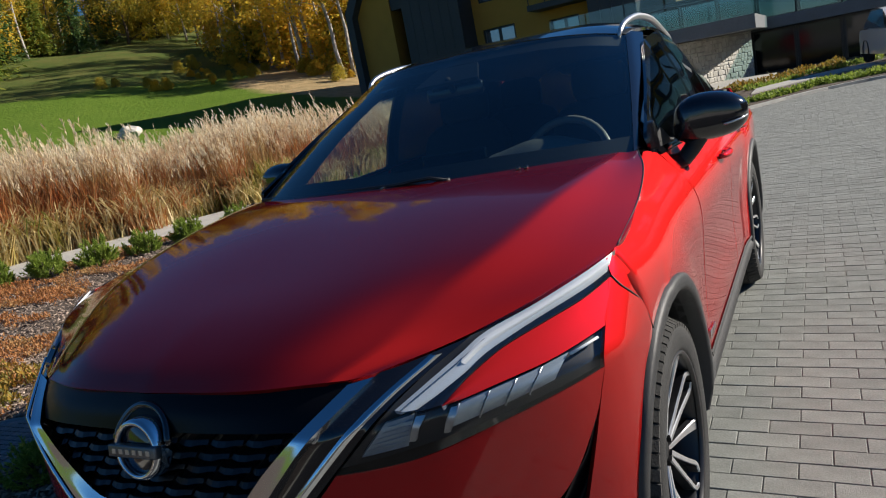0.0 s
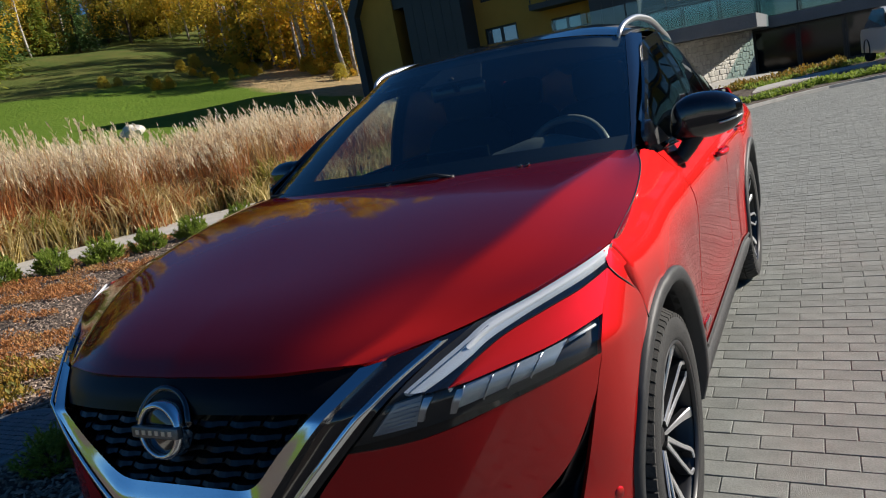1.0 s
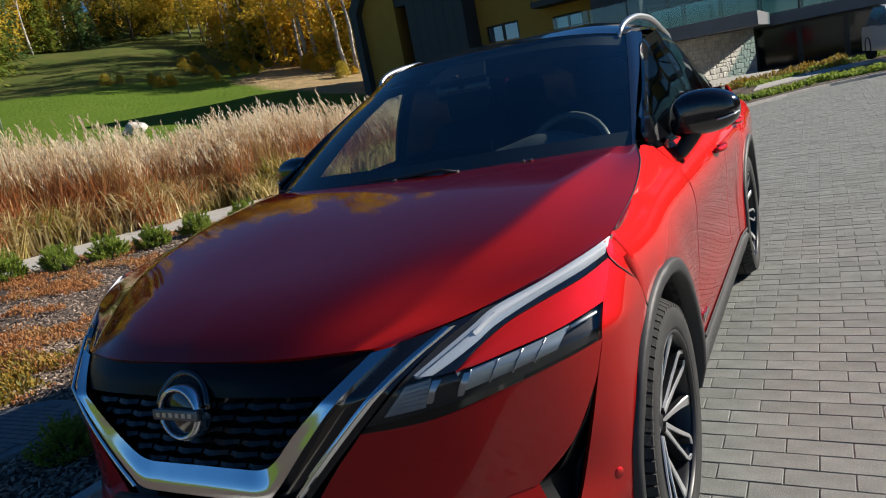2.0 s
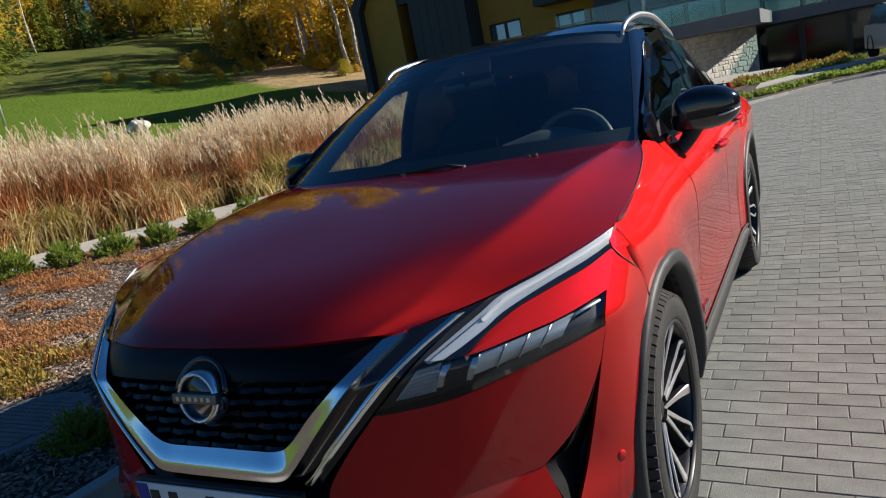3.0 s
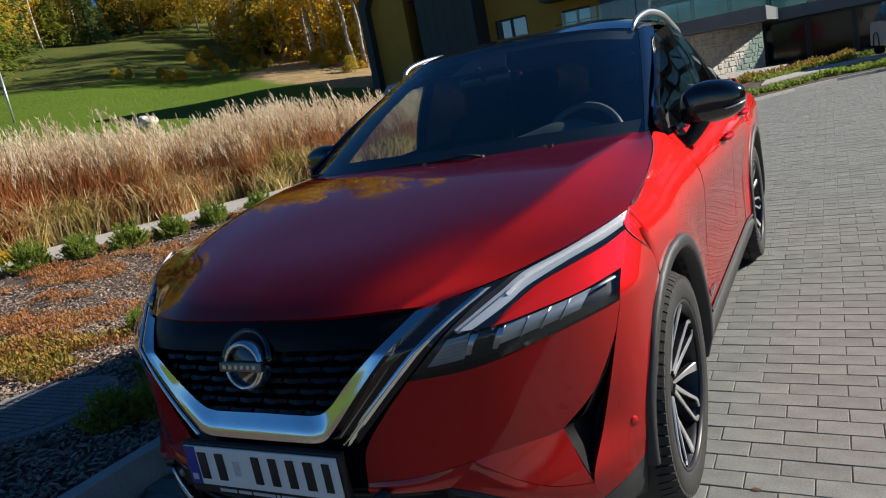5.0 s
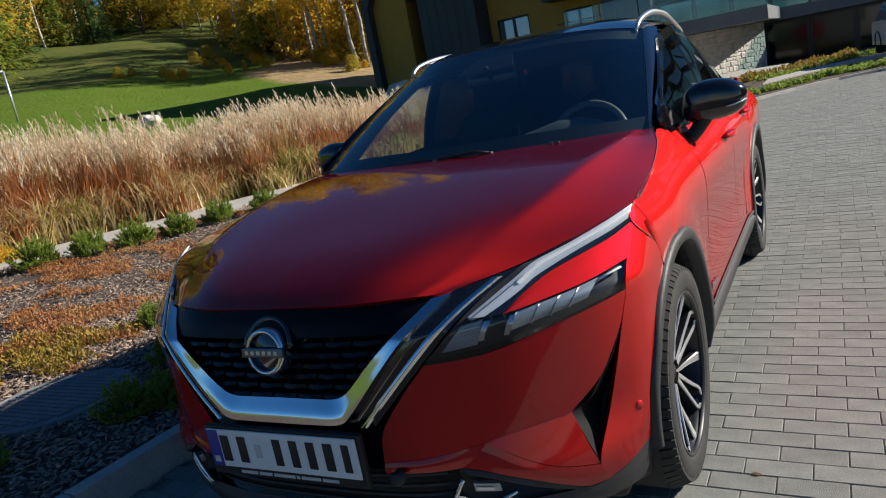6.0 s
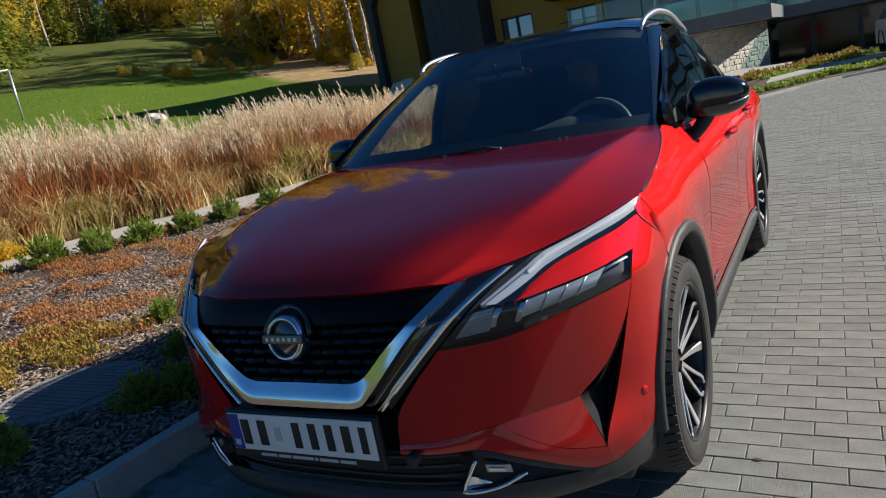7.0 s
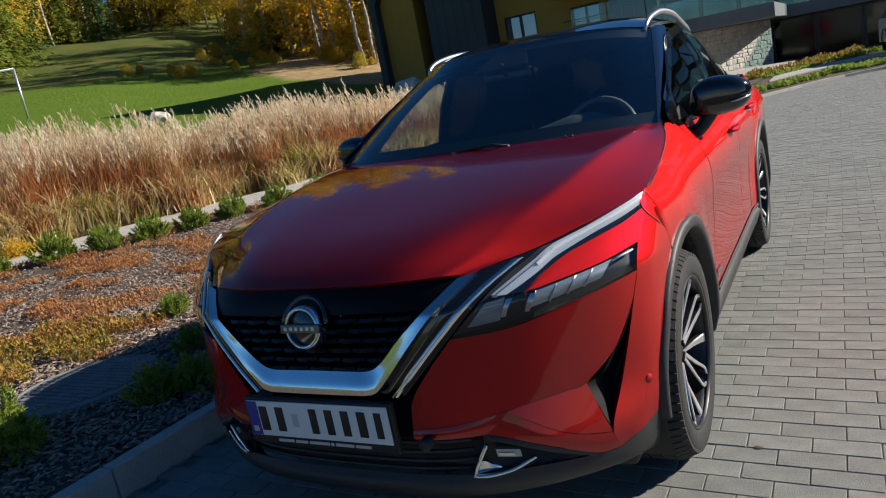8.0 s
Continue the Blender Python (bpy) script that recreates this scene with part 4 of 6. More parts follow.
# wheel arch cladding and sills
for hy, a0, a1 in ((HUB_F, -5, 192), (HUB_R, -6, 190)):
    g = []
    for r, o in ((0.424, -0.05), (0.426, 0.010), (0.436, 0.016), (0.461, 0.014), (0.470, 0.008), (0.472, -0.012)):
        row = []
        for i in range(60):
            a = radians(a0 + (a1 - a0) * i / 59)
            k = min(1.0, max(0.0, (math.degrees(a) - 8) / 55)) if hy == HUB_F else 1.0
            rr = (0.404 + (r - 0.412) * 0.42) * (1 - k) + r * k
            y, z = hy - rr * math.cos(a), HUB_Z + rr * math.sin(a)
            p = side(y, z, o)
            if hy == HUB_F and y < 0.80:
                p.x = min(p.x, float(np.interp(y, PLAN_Y, PLAN_X)) + o + 0.006) if y < 0.72 else p.x
            row.append(p)
        g.append(row)
    both("arch_cladding", g, CLAD, thick=0.0)
    liner = []
    for xx in (0.60, 0.885):
        liner.append([Vector((xx, hy - 0.425 * math.cos(radians(a)), HUB_Z + 0.425 * math.sin(radians(a)))) for a in np.linspace(-25, 205, 30)])
    both("wheel_arch_liner", liner, DARK, thick=0.0, core=(0.74, hy, 5.0))
    both("wheel_well", [[Vector((0.60, hy - 0.02, HUB_Z)) for a in range(30)], [Vector((0.60, hy - 0.435 * math.cos(radians(a)), HUB_Z + 0.435 * math.sin(radians(a)))) for a in np.linspace(-25, 205, 30)]], DARK, thick=0.0)
both("sill_cladding", [[side(y, z, o) for y in np.linspace(1.335, 3.145, 24)] for z, o in ((0.368, 0.002), (0.352, 0.016), (0.27, 0.010), (0.215, -0.02), (0.205, -0.10))], CLAD, thick=0.0)
both("door_strip", [[side(y, z, o) for y in np.linspace(1.52, 3.10, 16)] for z, o in ((0.392, 0.004), (0.382, 0.010), (0.370, 0.004))], CLAD, thick=0.0)
part("underbody", box(-0.80, 0.80, 0.42, 4.2, 0.19, 0.40, 0.03), DARK, car)
part("bulkhead", box(-0.60, 0.60, 0.34, 1.30, 0.30, 0.80, 0.03), DARK, car)
# parking sensors in the bumper's corners, a small silver badge low on each door
for sx in (1, -1):
    p = nose(0.8600, 0.475, 0.0)
    s_ = part("parking_sensor", lathe([(0.0, 0.004), (0.010, 0.004), (0.013, 0.002), (0.015, -0.003)], 20), PAINT, car, "round red parking sensor")
    s_.matrix_world = Matrix.Translation((sx * p.x, p.y, p.z)) @ Matrix.Rotation(radians(-33 if sx > 0 else -147), 4, "Z")
    for k in range(4):
        y, z = 1.535 + k * 0.034, 0.450 - k * 0.002
        q = side(y, z, 0.002)
        part("badge_mark", box(min(sx * q.x, sx * (q.x + 0.004)), max(sx * q.x, sx * (q.x + 0.004)), y - 0.010, y + 0.010, z - 0.011 - 0.004 * (k == 0), z + 0.011 + 0.004 * (k == 0), 0.001), CHROME, car)

# ---- greenhouse ----
base_l = [(0, 1.175, 1.122), (0.34, 1.212, 1.124), (0.60, 1.295, 1.116), (0.762, 1.405, 1.108)]
mid_l = [(0, 1.560, 1.352), (0.32, 1.590, 1.350), (0.545, 1.680, 1.335), (0.692, 1.800, 1.316)]
top_l = [(0, 1.945, 1.540), (0.30, 1.972, 1.533), (0.49, 2.055, 1.515), (0.618, 2.170, 1.487)]
screen_glass = net([base_l, mid_l, top_l], 24, 20)
screen = whole("windscreen", screen_glass, SCREEN_GLASS, thick=0.0, label="raked laminated windscreen")
# black ceramic border inside the glass
rim_rows = [[(p[0], p[1] + 0.012, p[2] - 0.010) for p in base_l], [(p[0] * 0.985, p[1] + 0.085, p[2] + 0.040) for p in base_l]]
whole("screen_border", net(rim_rows, 24, 4), DARK, screen, thick=0.0)
rim_top = [[(p[0], p[1] + 0.004, p[2] - 0.010) for p in top_l], [(p[0] * 0.99, p[1] - 0.060, p[2] - 0.042) for p in top_l]]
whole("screen_top_border", net(rim_top, 24, 4), DARK, screen, thick=0.0)
whole("cowl", net([[(0, 1.120, 1.095), (0.34, 1.150, 1.098), (0.60, 1.235, 1.092), (0.80, 1.37, 1.085)], [(p[0], p[1] + 0.03, p[2] - 0.012) for p in base_l]], 20, 4), DARK, thick=0.0)

pillar_in = [(0.764, 1.402, 1.108), (0.694, 1.798, 1.316), (0.620, 2.168, 1.487)]
pillar_mid = [(0.777, 1.445, 1.112), (0.707, 1.846, 1.325), (0.632, 2.218, 1.497)]
pillar_out = [(0.800, 1.520, 1.096), (0.732, 1.915, 1.318), (0.662, 2.290, 1.488)]
both("front_pillar", net([pillar_in, pillar_mid, pillar_out], 20, 8), GLOSS_BLACK)

roof_rows = [
    [(0, 1.947, 1.543), (0.30, 1.974, 1.536), (0.49, 2.057, 1.518), (0.621, 2.172, 1.490)],
    [(0, 2.25, 1.580), (0.30, 2.27, 1.573), (0.48, 2.30, 1.556), (0.638, 2.34, 1.508)],
    [(0, 2.70, 1.595), (0.30, 2.70, 1.588), (0.47, 2.70, 1.566), (0.630, 2.70, 1.512)],
    [(0, 3.30, 1.575), (0.30, 3.30, 1.566), (0.45, 3.30, 1.540), (0.580, 3.30, 1.485)],
    [(0, 4.00, 1.520), (0.28, 4.00, 1.510), (0.42, 3.98, 1.480), (0.517, 3.95, 1.418)],
    [(0, 4.18, 1.485), (0.27, 4.17, 1.478), (0.40, 4.14, 1.450), (0.500, 4.08, 1.392)]]
whole("roof", net(roof_rows, 22, 34), GLOSS_BLACK, label="glossy black roof panel")


def cheek(y, t, off=0.0):
    """A point of the glasshouse's side: t 0 at the belt, 1 at the roof edge."""
    zb = float(np.interp(y, [1.4, 2.1, 3.4, 4.2], [1.088, 1.060, 1.095, 1.10]))
    zt = float(np.interp(y, [1.4, 1.80, 2.17, 2.7, 3.3, 4.0, 4.3], [1.12, 1.300, 1.455, 1.498, 1.472, 1.406, 1.35]))
    xb = side(y, zb).x - 0.006
    xt = float(np.interp(y, [1.4, 1.80, 2.17, 2.7, 3.3, 4.0, 4.3], [0.800, 0.745, 0.680, 0.642, 0.590, 0.527, 0.51]))
    x = xb + (xt - xb) * t + 0.022 * math.sin(math.pi * t) * (zt - zb) / 0.45
    return Vector((x + off, y, zb + (zt - zb) * t))


both("front_window", [[cheek(y, t) for y in np.linspace(1.60, 2.50, 22)] for t in np.linspace(0.0, 0.93, 10)], SIDE_GLASS, thick=0.0)
both("rear_window", [[cheek(y, t) for y in np.linspace(2.60, 3.42, 20)] for t in np.linspace(0.0, 0.93, 10)], PRIVACY, thick=0.0)
both("centre_pillar", [[cheek(y, t, 0.004) for y in np.linspace(2.495, 2.605, 5)] for t in np.linspace(0.0, 0.97, 12)], GLOSS_BLACK)
both("window_corner", [[cheek(y, t, 0.004) for y in np.linspace(1.46, 1.615, 6)] for t in np.linspace(0.0, 0.97, 6)], GLOSS_BLACK)
both("rear_pillar", [[cheek(y, t, 0.003) for y in np.linspace(3.415, 4.26, 14)] for t in np.linspace(0.0, 1.0, 10)], GLOSS_BLACK)
both("window_header", [[cheek(y, t, 0.005) for y in np.linspace(1.62, 3.50, 40)] for t in (0.90, 0.94, 1.0)], GLOSS_BLACK)
both("belt_trim", [[side(y, float(np.interp(y, [1.4, 2.1, 3.4, 4.2], [1.088, 1.060, 1.095, 1.10])) + dz, o) for y in np.linspace(1.53, 3.9, 30)] for dz, o in ((-0.012, 0.001), (-0.004, 0.005), (0.012, 0.003))], GLOSS_BLACK, thick=0.004)
# roof rails: flat bars on the roof's edges
for sx in (1, -1):
    pts = cr([(sx * 0.598, 2.140, 1.484), (sx * 0.602, 2.20, 1.524), (sx * 0.603, 2.35, 1.553), (sx * 0.594, 2.60, 1.570), (sx * 0.572, 3.00, 1.562), (sx * 0.545, 3.40, 1.518), (sx * 0.520, 3.75, 1.475), (sx * 0.510, 3.86, 1.430)], 40)
    V, F, s_ = tube(pts, [0.007 + 0.009 * math.sin(math.pi * i / 39) ** 0.35 for i in range(40)], 12)
    part("roof_rail", (V, F, s_), RAIL, car, "satin silver roof rail")
# tail
both("tail_side", net([[(0, 4.40, 0.30), (0.45, 4.38, 0.30), (0.72, 4.32, 0.30), (0.845, 4.24, 0.30)], [(0, 4.42, 0.62), (0.45, 4.40, 0.62), (0.74, 4.35, 0.62), (0.862, 4.27, 0.62)], [(0, 4.36, 0.95), (0.45, 4.34, 0.95), (0.72, 4.31, 0.95), (0.835, 4.24, 0.95)], [(0, 4.32, 1.10), (0.45, 4.30, 1.10), (0.68, 4.27, 1.10), (0.78, 4.20, 1.10)]], 16, 18), PAINT)
whole("rear_screen", net([[(0, 4.32, 1.105), (0.45, 4.30, 1.105), (0.68, 4.265, 1.105)], [(0, 4.18, 1.482), (0.35, 4.15, 1.460), (0.495, 4.08, 1.390)]], 14, 8), PRIVACY, thick=0.0)


# door handles, mirrors, emblem on the door
for sx in (1, -1):
    for hy, hz in ((2.36, 0.938), (3.22, 0.958)):
        pts = []
        for t in np.linspace(0, 1, 12):
            p = side(hy - 0.10 + 0.20 * t, hz, 0.008 + 0.030 * math.sin(math.pi * t) ** 0.5)
            pts.append(Vector((sx * p.x, p.y, p.z)))
        handle = part("door_handle", tube(pts, [0.010 + 0.006 * math.sin(math.pi * t) for t in np.linspace(0, 1, 12)], 8), PAINT, car)


def mirror_shell():
    """Door mirror housing, left side: a rounded wedge with its back towards the nose."""
    bm = bmesh.new()
    bmesh.ops.create_uvsphere(bm, u_segments=28, v_segments=18, radius=1)
    for v in bm.verts:
        x, y, z = v.co
        q = lambda a, p: math.copysign(abs(a) ** p, a)
        x, z = q(x, 0.55), q(z, 0.66)
        y = q(y, 0.85)
        t = (x + 1) / 2
        sz = 0.083 if z < 0 else 0.074 + 0.012 * math.sin(math.pi * t)
        sy = 0.085 if y < 0 else 0.045
        v.co = Vector((0.117 * x - (0.012 * (1 - z) if x < 0 else 0.0), y * sy * (1.0 - 0.25 * t) + 0.03 * t, z * sz * (1 - 0.30 * t ** 3) + 0.004 * t))
    for f in bm.faces:
        f.smooth = True
    return bm


for sx in (1, -1):
    shell = part("door_mirror", mirror_shell(), GLOSS_BLACK, car, "glossy black door mirror")
    shell.matrix_world = Matrix.Translation((sx * 0.952, 1.785, 1.146)) @ Matrix.Diagonal((sx, 1, 1, 1))
    foot = part("mirror_foot", tube(cr([(0.01, 0.0, 0.015), (-0.030, -0.012, -0.045), (-0.070, -0.035, -0.090)], 8), [0.036, 0.034, 0.032, 0.030, 0.029, 0.028, 0.028, 0.030], 12), DARK, shell)
    foot.matrix_parent_inverse = Matrix.Identity(4)
    foot.matrix_basis = Matrix.Translation((-0.045, 0.0, -0.055))
    ind = part("mirror_indicator", tube([(0.045, -0.068, -0.026), (0.075, -0.053, -0.022), (0.098, -0.033, -0.017), (0.113, -0.004, -0.012)], 0.0035, 6), SILVER, shell, "clear indicator strip")
    ind.matrix_parent_inverse = Matrix.Identity(4)

# black corner panels at the mirrors' feet
both("mirror_sail", [[cheek(1.590 + (0.20 - 0.12 * t) * u, t * 0.42) + Vector((0.004, 0, 0)) for u in np.linspace(0, 1, 6)] for t in np.linspace(0, 1, 6)], DARK, thick=0.003)

# grey trim on the inner faces of the front pillars
both("pillar_trim", net([[(0.750, 1.425, 1.098), (0.682, 1.815, 1.302), (0.608, 2.18, 1.470)], [(0.768, 1.52, 1.088), (0.705, 1.91, 1.296), (0.636, 2.27, 1.462)], [(0.772, 1.63, 1.076), (0.716, 2.00, 1.286), (0.648, 2.36, 1.452)]], 16, 8), mat("grey_pillar_trim", (0.11, 0.12, 0.125), 0.7, vary=0.1, scale=40), core=(2.0, 1.9, 1.2), thick=0.0)

# wipers
for pts in ([(0.215, 1.180, 1.124), (0.146, 1.184, 1.138), (0.02, 1.188, 1.130), (-0.25, 1.218, 1.128), (-0.47, 1.268, 1.122)], [(-0.49, 1.285, 1.122), (-0.62, 1.335, 1.124), (-0.745, 1.400, 1.118)]):
    arm = cr(pts, 12)
    part("wiper", tube(arm, 0.007, 6), DARK, car, "black wiper arm")
    part("wiper_pivot", tube([arm[0] + Vector((0, 0, -0.02)), arm[0] + Vector((0, 0, 0.006))], 0.013, 10), DARK, car)
for x, y in ((0.45, 1.215), (0.475, 1.22), (-0.02, 1.17)):
    part("washer_jet", box(x - 0.006, x + 0.006, y - 0.012, y + 0.01, 1.120, 1.132, 0.003), GLOSS_BLACK, car)

# ---- wheels ----


def tyre_shape():
    R = 0.364
    pr = [(0.262, 0.118), (0.268, 0.124), (0.274, 0.1265), (0.300, 0.130), (0.322, 0.127), (0.333, 0.120), (0.338, 0.108), (0.3475, 0.06), (0.3475, 0.0), (0.3475, -0.06), (0.338, -0.104), (0.335, -0.113), (0.320, -0.119), (0.285, -0.118), (0.262, -0.100)]
    return lathe(pr, 96)


def tread_shape():
    """Rows of angled tread blocks round the tyre, with sipes between."""
    V, F = [], []
    n = 66
    for k in range(n):
        for row, (x0, x1, skew) in enumerate(((0.070, 0.124, 0.25), (0.024, 0.062, 0.55), (-0.017, 0.017, -0.4), (-0.062, -0.024, 0.55), (-0.119, -0.070, 0.25))):
            a0 = math.tau * (k + 0.07 + 0.3 * (row % 2)) / n
            a1 = a0 + math.tau * 0.80 / n
            o = len(V)
            for x, sh in ((x0, 0.0), (x1, skew * math.tau / n * (1 if x1 > 0 else -1))):
                drop = 0.0 if abs(x) < 0.08 else (abs(x) - 0.08) * 0.62
                for a in (a0 + sh, a1 + sh):
                    for r in (0.330 - drop * 0.3, 0.3645 - drop):
                        V.append(Vector((x, r * math.cos(a), r * math.sin(a))))
            F += [(o + 1, o + 3, o + 7, o + 5), (o, o + 1, o + 5, o + 4), (o + 2, o + 6, o + 7, o + 3), (o, o + 2, o + 3, o + 1), (o + 4, o + 5, o + 7, o + 6)]
    return V, F, False


def bar_shape(path, widths, xs, deep=0.034):
    """A machined bar along a path in the wheel's plane: flat face, bevelled edges, deep flanks."""
    V, F = [], []
    P = cr([Vector((a, b, 0)) for a, b in path], 12)
    n = len(P)
    for i, q in enumerate(P):
        t = i / (n - 1)
        d = (P[min(i + 1, n - 1)] - P[max(i - 1, 0)]).normalized()
        e = Vector((d.y, -d.x, 0))
        w = float(np.interp(t, [0, 0.5, 1], widths))
        x = float(np.interp(t, [0, 0.5, 1], xs))
        for dw, dx in ((-w * 1.15, -deep), (-w, -0.004), (-w * 0.78, 0.0), (w * 0.78, 0.0), (w, -0.004), (w * 1.15, -deep)):
            V.append(Vector((x + dx, q.x + e.x * dw, q.y + e.y * dw)))
    for i in range(n - 1):
        F += [(i * 6 + k, i * 6 + k + 1, (i + 1) * 6 + k + 1, (i + 1) * 6 + k) for k in range(5)]
    F += [(0, 1, 2, 3, 4, 5), tuple(range(n * 6 - 1, n * 6 - 7, -1))]
    return V, F


def polar(r, deg):
    return (r * math.sin(radians(deg)), r * math.cos(radians(deg)))


# a spoke is a long loop: two bars that part from the hub and close in a round bow at the rim
LOOP_A = bar_shape([(-0.006, 0.040), (-0.014, 0.110), (-0.023, 0.180), (-0.030, 0.232), (-0.014, 0.250)], (0.0086, 0.0074, 0.0072), (0.076, 0.092, 0.112))
LOOP_B = bar_shape([(0.010, 0.040), (0.021, 0.110), (0.033, 0.180), (0.040, 0.230), (0.024, 0.249)], (0.0086, 0.0074, 0.0072), (0.076, 0.092, 0.112))
# a broad twisted blade leans from the rim towards the next spoke's foot
BLADE_ = bar_shape([polar(0.252, 38), polar(0.190, 39), polar(0.120, 43), polar(0.060, 56)], (0.017, 0.009, 0.005), (0.108, 0.084, 0.062), 0.02)


def fin_shape():
    """Dark floor of the loop, set back."""
    V, F = [], []
    n = 7
    for i in range(n):
        t = i / (n - 1)
        r = 0.06 + 0.19 * t
        w = 0.006 + 0.040 * t
        x = 0.040 + 0.036 * t
        V += [Vector((x, -w, r)), Vector((x + 0.004, 0.004, r)), Vector((x, w, r))]
    for i in range(n - 1):
        F += [(i * 3 + k, i * 3 + k + 1, i * 3 + k + 4, i * 3 + k + 3) for k in range(2)]
    return V, F


TYRE, TREAD = mesh_of("tyre", *tyre_shape()[:2], RUBBER, True), mesh_of("tread", *tread_shape()[:2], RUBBER_DUST)
def spoke_mesh(name, shape):
    """Machined face, black flanks."""
    me = mesh_of(name, *shape, MACHINED)
    me.materials.append(RIM_BLACK)
    for i, p in enumerate(me.polygons):
        p.material_index = 1 if i % 5 in (0, 4) or i >= len(me.polygons) - 2 else 0
    return me


BARREL = mesh_of("rim", *lathe([(0.262, 0.118), (0.255, 0.114), (0.246, 0.090), (0.240, 0.02), (0.235, -0.08), (0.20, -0.09), (0.02, -0.05), (0.0, -0.05)], 72)[:2], RIM_BLACK, True)
LIP = mesh_of("rim_lip", *lathe([(0.250, 0.112), (0.253, 0.121), (0.259, 0.1245), (0.264, 0.121), (0.263, 0.112)], 72)[:2], RIM_BLACK, True)
ARM_A, ARM_B, ARC = spoke_mesh("spoke", LOOP_A), spoke_mesh("spoke", LOOP_B), spoke_mesh("spoke_blade", BLADE_)
FIN = mesh_of("spoke_fin", *fin_shape(), RIM_BLACK)
HUBCAP = mesh_of("hub_cap", *lathe([(0.0, 0.072), (0.020, 0.072), (0.028, 0.068), (0.030, 0.060), (0.052, 0.058), (0.060, 0.045), (0.060, 0.0)], 32)[:2], RIM_BLACK, True)
NUT = mesh_of("wheel_nut", *lathe([(0.0, 0.010), (0.006, 0.010), (0.008, 0.006), (0.008, -0.02)], 10)[:2], SILVER, True)
DISC = mesh_of("brake_disc", *lathe([(0.0, 0.0), (0.155, 0.0), (0.16, -0.005), (0.155, -0.02)], 40)[:2], SILVER, True)
for hy, spin in ((HUB_F, 9), (HUB_R, 40)):
    for sx in (1, -1):
        wheel = new("wheel", None)
        wheel.parent = car
        wheel.matrix_world = Matrix.Translation((sx * 0.785, hy, HUB_Z)) @ Matrix.Rotation(0 if sx > 0 else math.pi, 4, "Z") @ Matrix.Rotation(radians(spin), 4, "X")
        wheel["label"] = "black and machined alloy wheel with low-profile tyre"
        for data in (TYRE, TREAD, BARREL, LIP, HUBCAP, DISC):
            part(data.name.split(".")[0], data, None, wheel)
        for k in range(5):
            for data in (ARM_A, ARM_B, FIN, ARC):
                part(data.name.split(".")[0], data, None, wheel).matrix_basis = Matrix.Rotation(math.tau * k / 5, 4, "X")
            nut = part("wheel_nut", NUT, None, wheel)
            nut.matrix_basis = Matrix.Rotation(math.tau * (k + 0.5) / 5, 4, "X") @ Matrix.Translation((0.046, 0, 0.044))

# ---- cabin ----
whole("dashboard", net([[(0, 1.20, 1.06), (0.4, 1.24, 1.06), (0.70, 1.38, 1.05)], [(0, 1.50, 1.10), (0.4, 1.52, 1.11), (0.72, 1.58, 1.08)], [(0, 1.72, 1.06), (0.4, 1.74, 1.08), (0.73, 1.76, 1.06)], [(0, 1.76, 0.85), (0.4, 1.78, 0.85), (0.73, 1.80, 0.85)]], 16, 12), CABIN)
part("instrument_hood", skin(net([[(0.18, 1.56, 1.10), (0.36, 1.56, 1.105), (0.54, 1.56, 1.10)], [(0.17, 1.66, 1.135), (0.36, 1.66, 1.165), (0.55, 1.66, 1.13)], [(0.17, 1.76, 1.12), (0.36, 1.76, 1.17), (0.55, 1.76, 1.12)]], 12, 8)), GREY_TRIM, car)
part("centre_screen", box(-0.14, 0.14, 1.69, 1.705, 1.02, 1.17, 0.004), GLOSS_BLACK, car)
wheel_ring = []
for k in range(32):
    a = math.tau * k / 32
    wheel_ring.append(Vector((0.36 + 0.182 * math.cos(a), 1.96 + 0.085 * math.sin(a), 1.035 + 0.165 * math.sin(a))))
steer = part("steering_wheel", tube(wheel_ring, 0.016, 8, True), GREY_TRIM, car, "dark leather steering wheel")
part("steering_hub", box(0.29, 0.43, 1.90, 1.95, 0.98, 1.07, 0.02), CABIN, steer)
for a, b in (((0.20, 1.96, 1.04), (0.30, 1.93, 1.03)), ((0.42, 1.93, 1.03), (0.53, 1.96, 1.04))):
    part("steering_spoke", tube([a, b], 0.014, 6), CABIN, steer)


def soft_block(sx, sy, sz, p=0.45):
    bm = bmesh.new()
    bmesh.ops.create_uvsphere(bm, u_segments=20, v_segments=14, radius=1)
    for v in bm.verts:
        v.co = Vector([math.copysign(abs(c) ** p, c) * s for c, s in zip(v.co, (sx, sy, sz))])
    for f in bm.faces:
        f.smooth = True
    return bm


for x in (-0.36, 0.36):
    for y, z in ((2.25, 0.60), (3.10, 0.60)):
        part("seat_cushion", soft_block(0.25, 0.25, 0.10), SEAT, car).matrix_world = Matrix.Translation((x, y, z))
        part("seat_back", soft_block(0.245, 0.07, 0.32), SEAT, car).matrix_world = Matrix.Translation((x, y + 0.30, z + 0.33)) @ Matrix.Rotation(radians(-16), 4, "X")
        part("headrest", soft_block(0.13, 0.05, 0.09), SEAT, car).matrix_world = Matrix.Translation((x, y + 0.40, z + 0.72)) @ Matrix.Rotation(radians(-10), 4, "X")
part("cabin_floor", box(-0.78, 0.78, 1.30, 4.15, 0.36, 0.42), CABIN, car)
whole("headliner", [[Vector((p.x * 0.97, p.y + 0.015, p.z - 0.035)) for p in r] for r in net(roof_rows, 14, 16)], CABIN, thick=0.0)
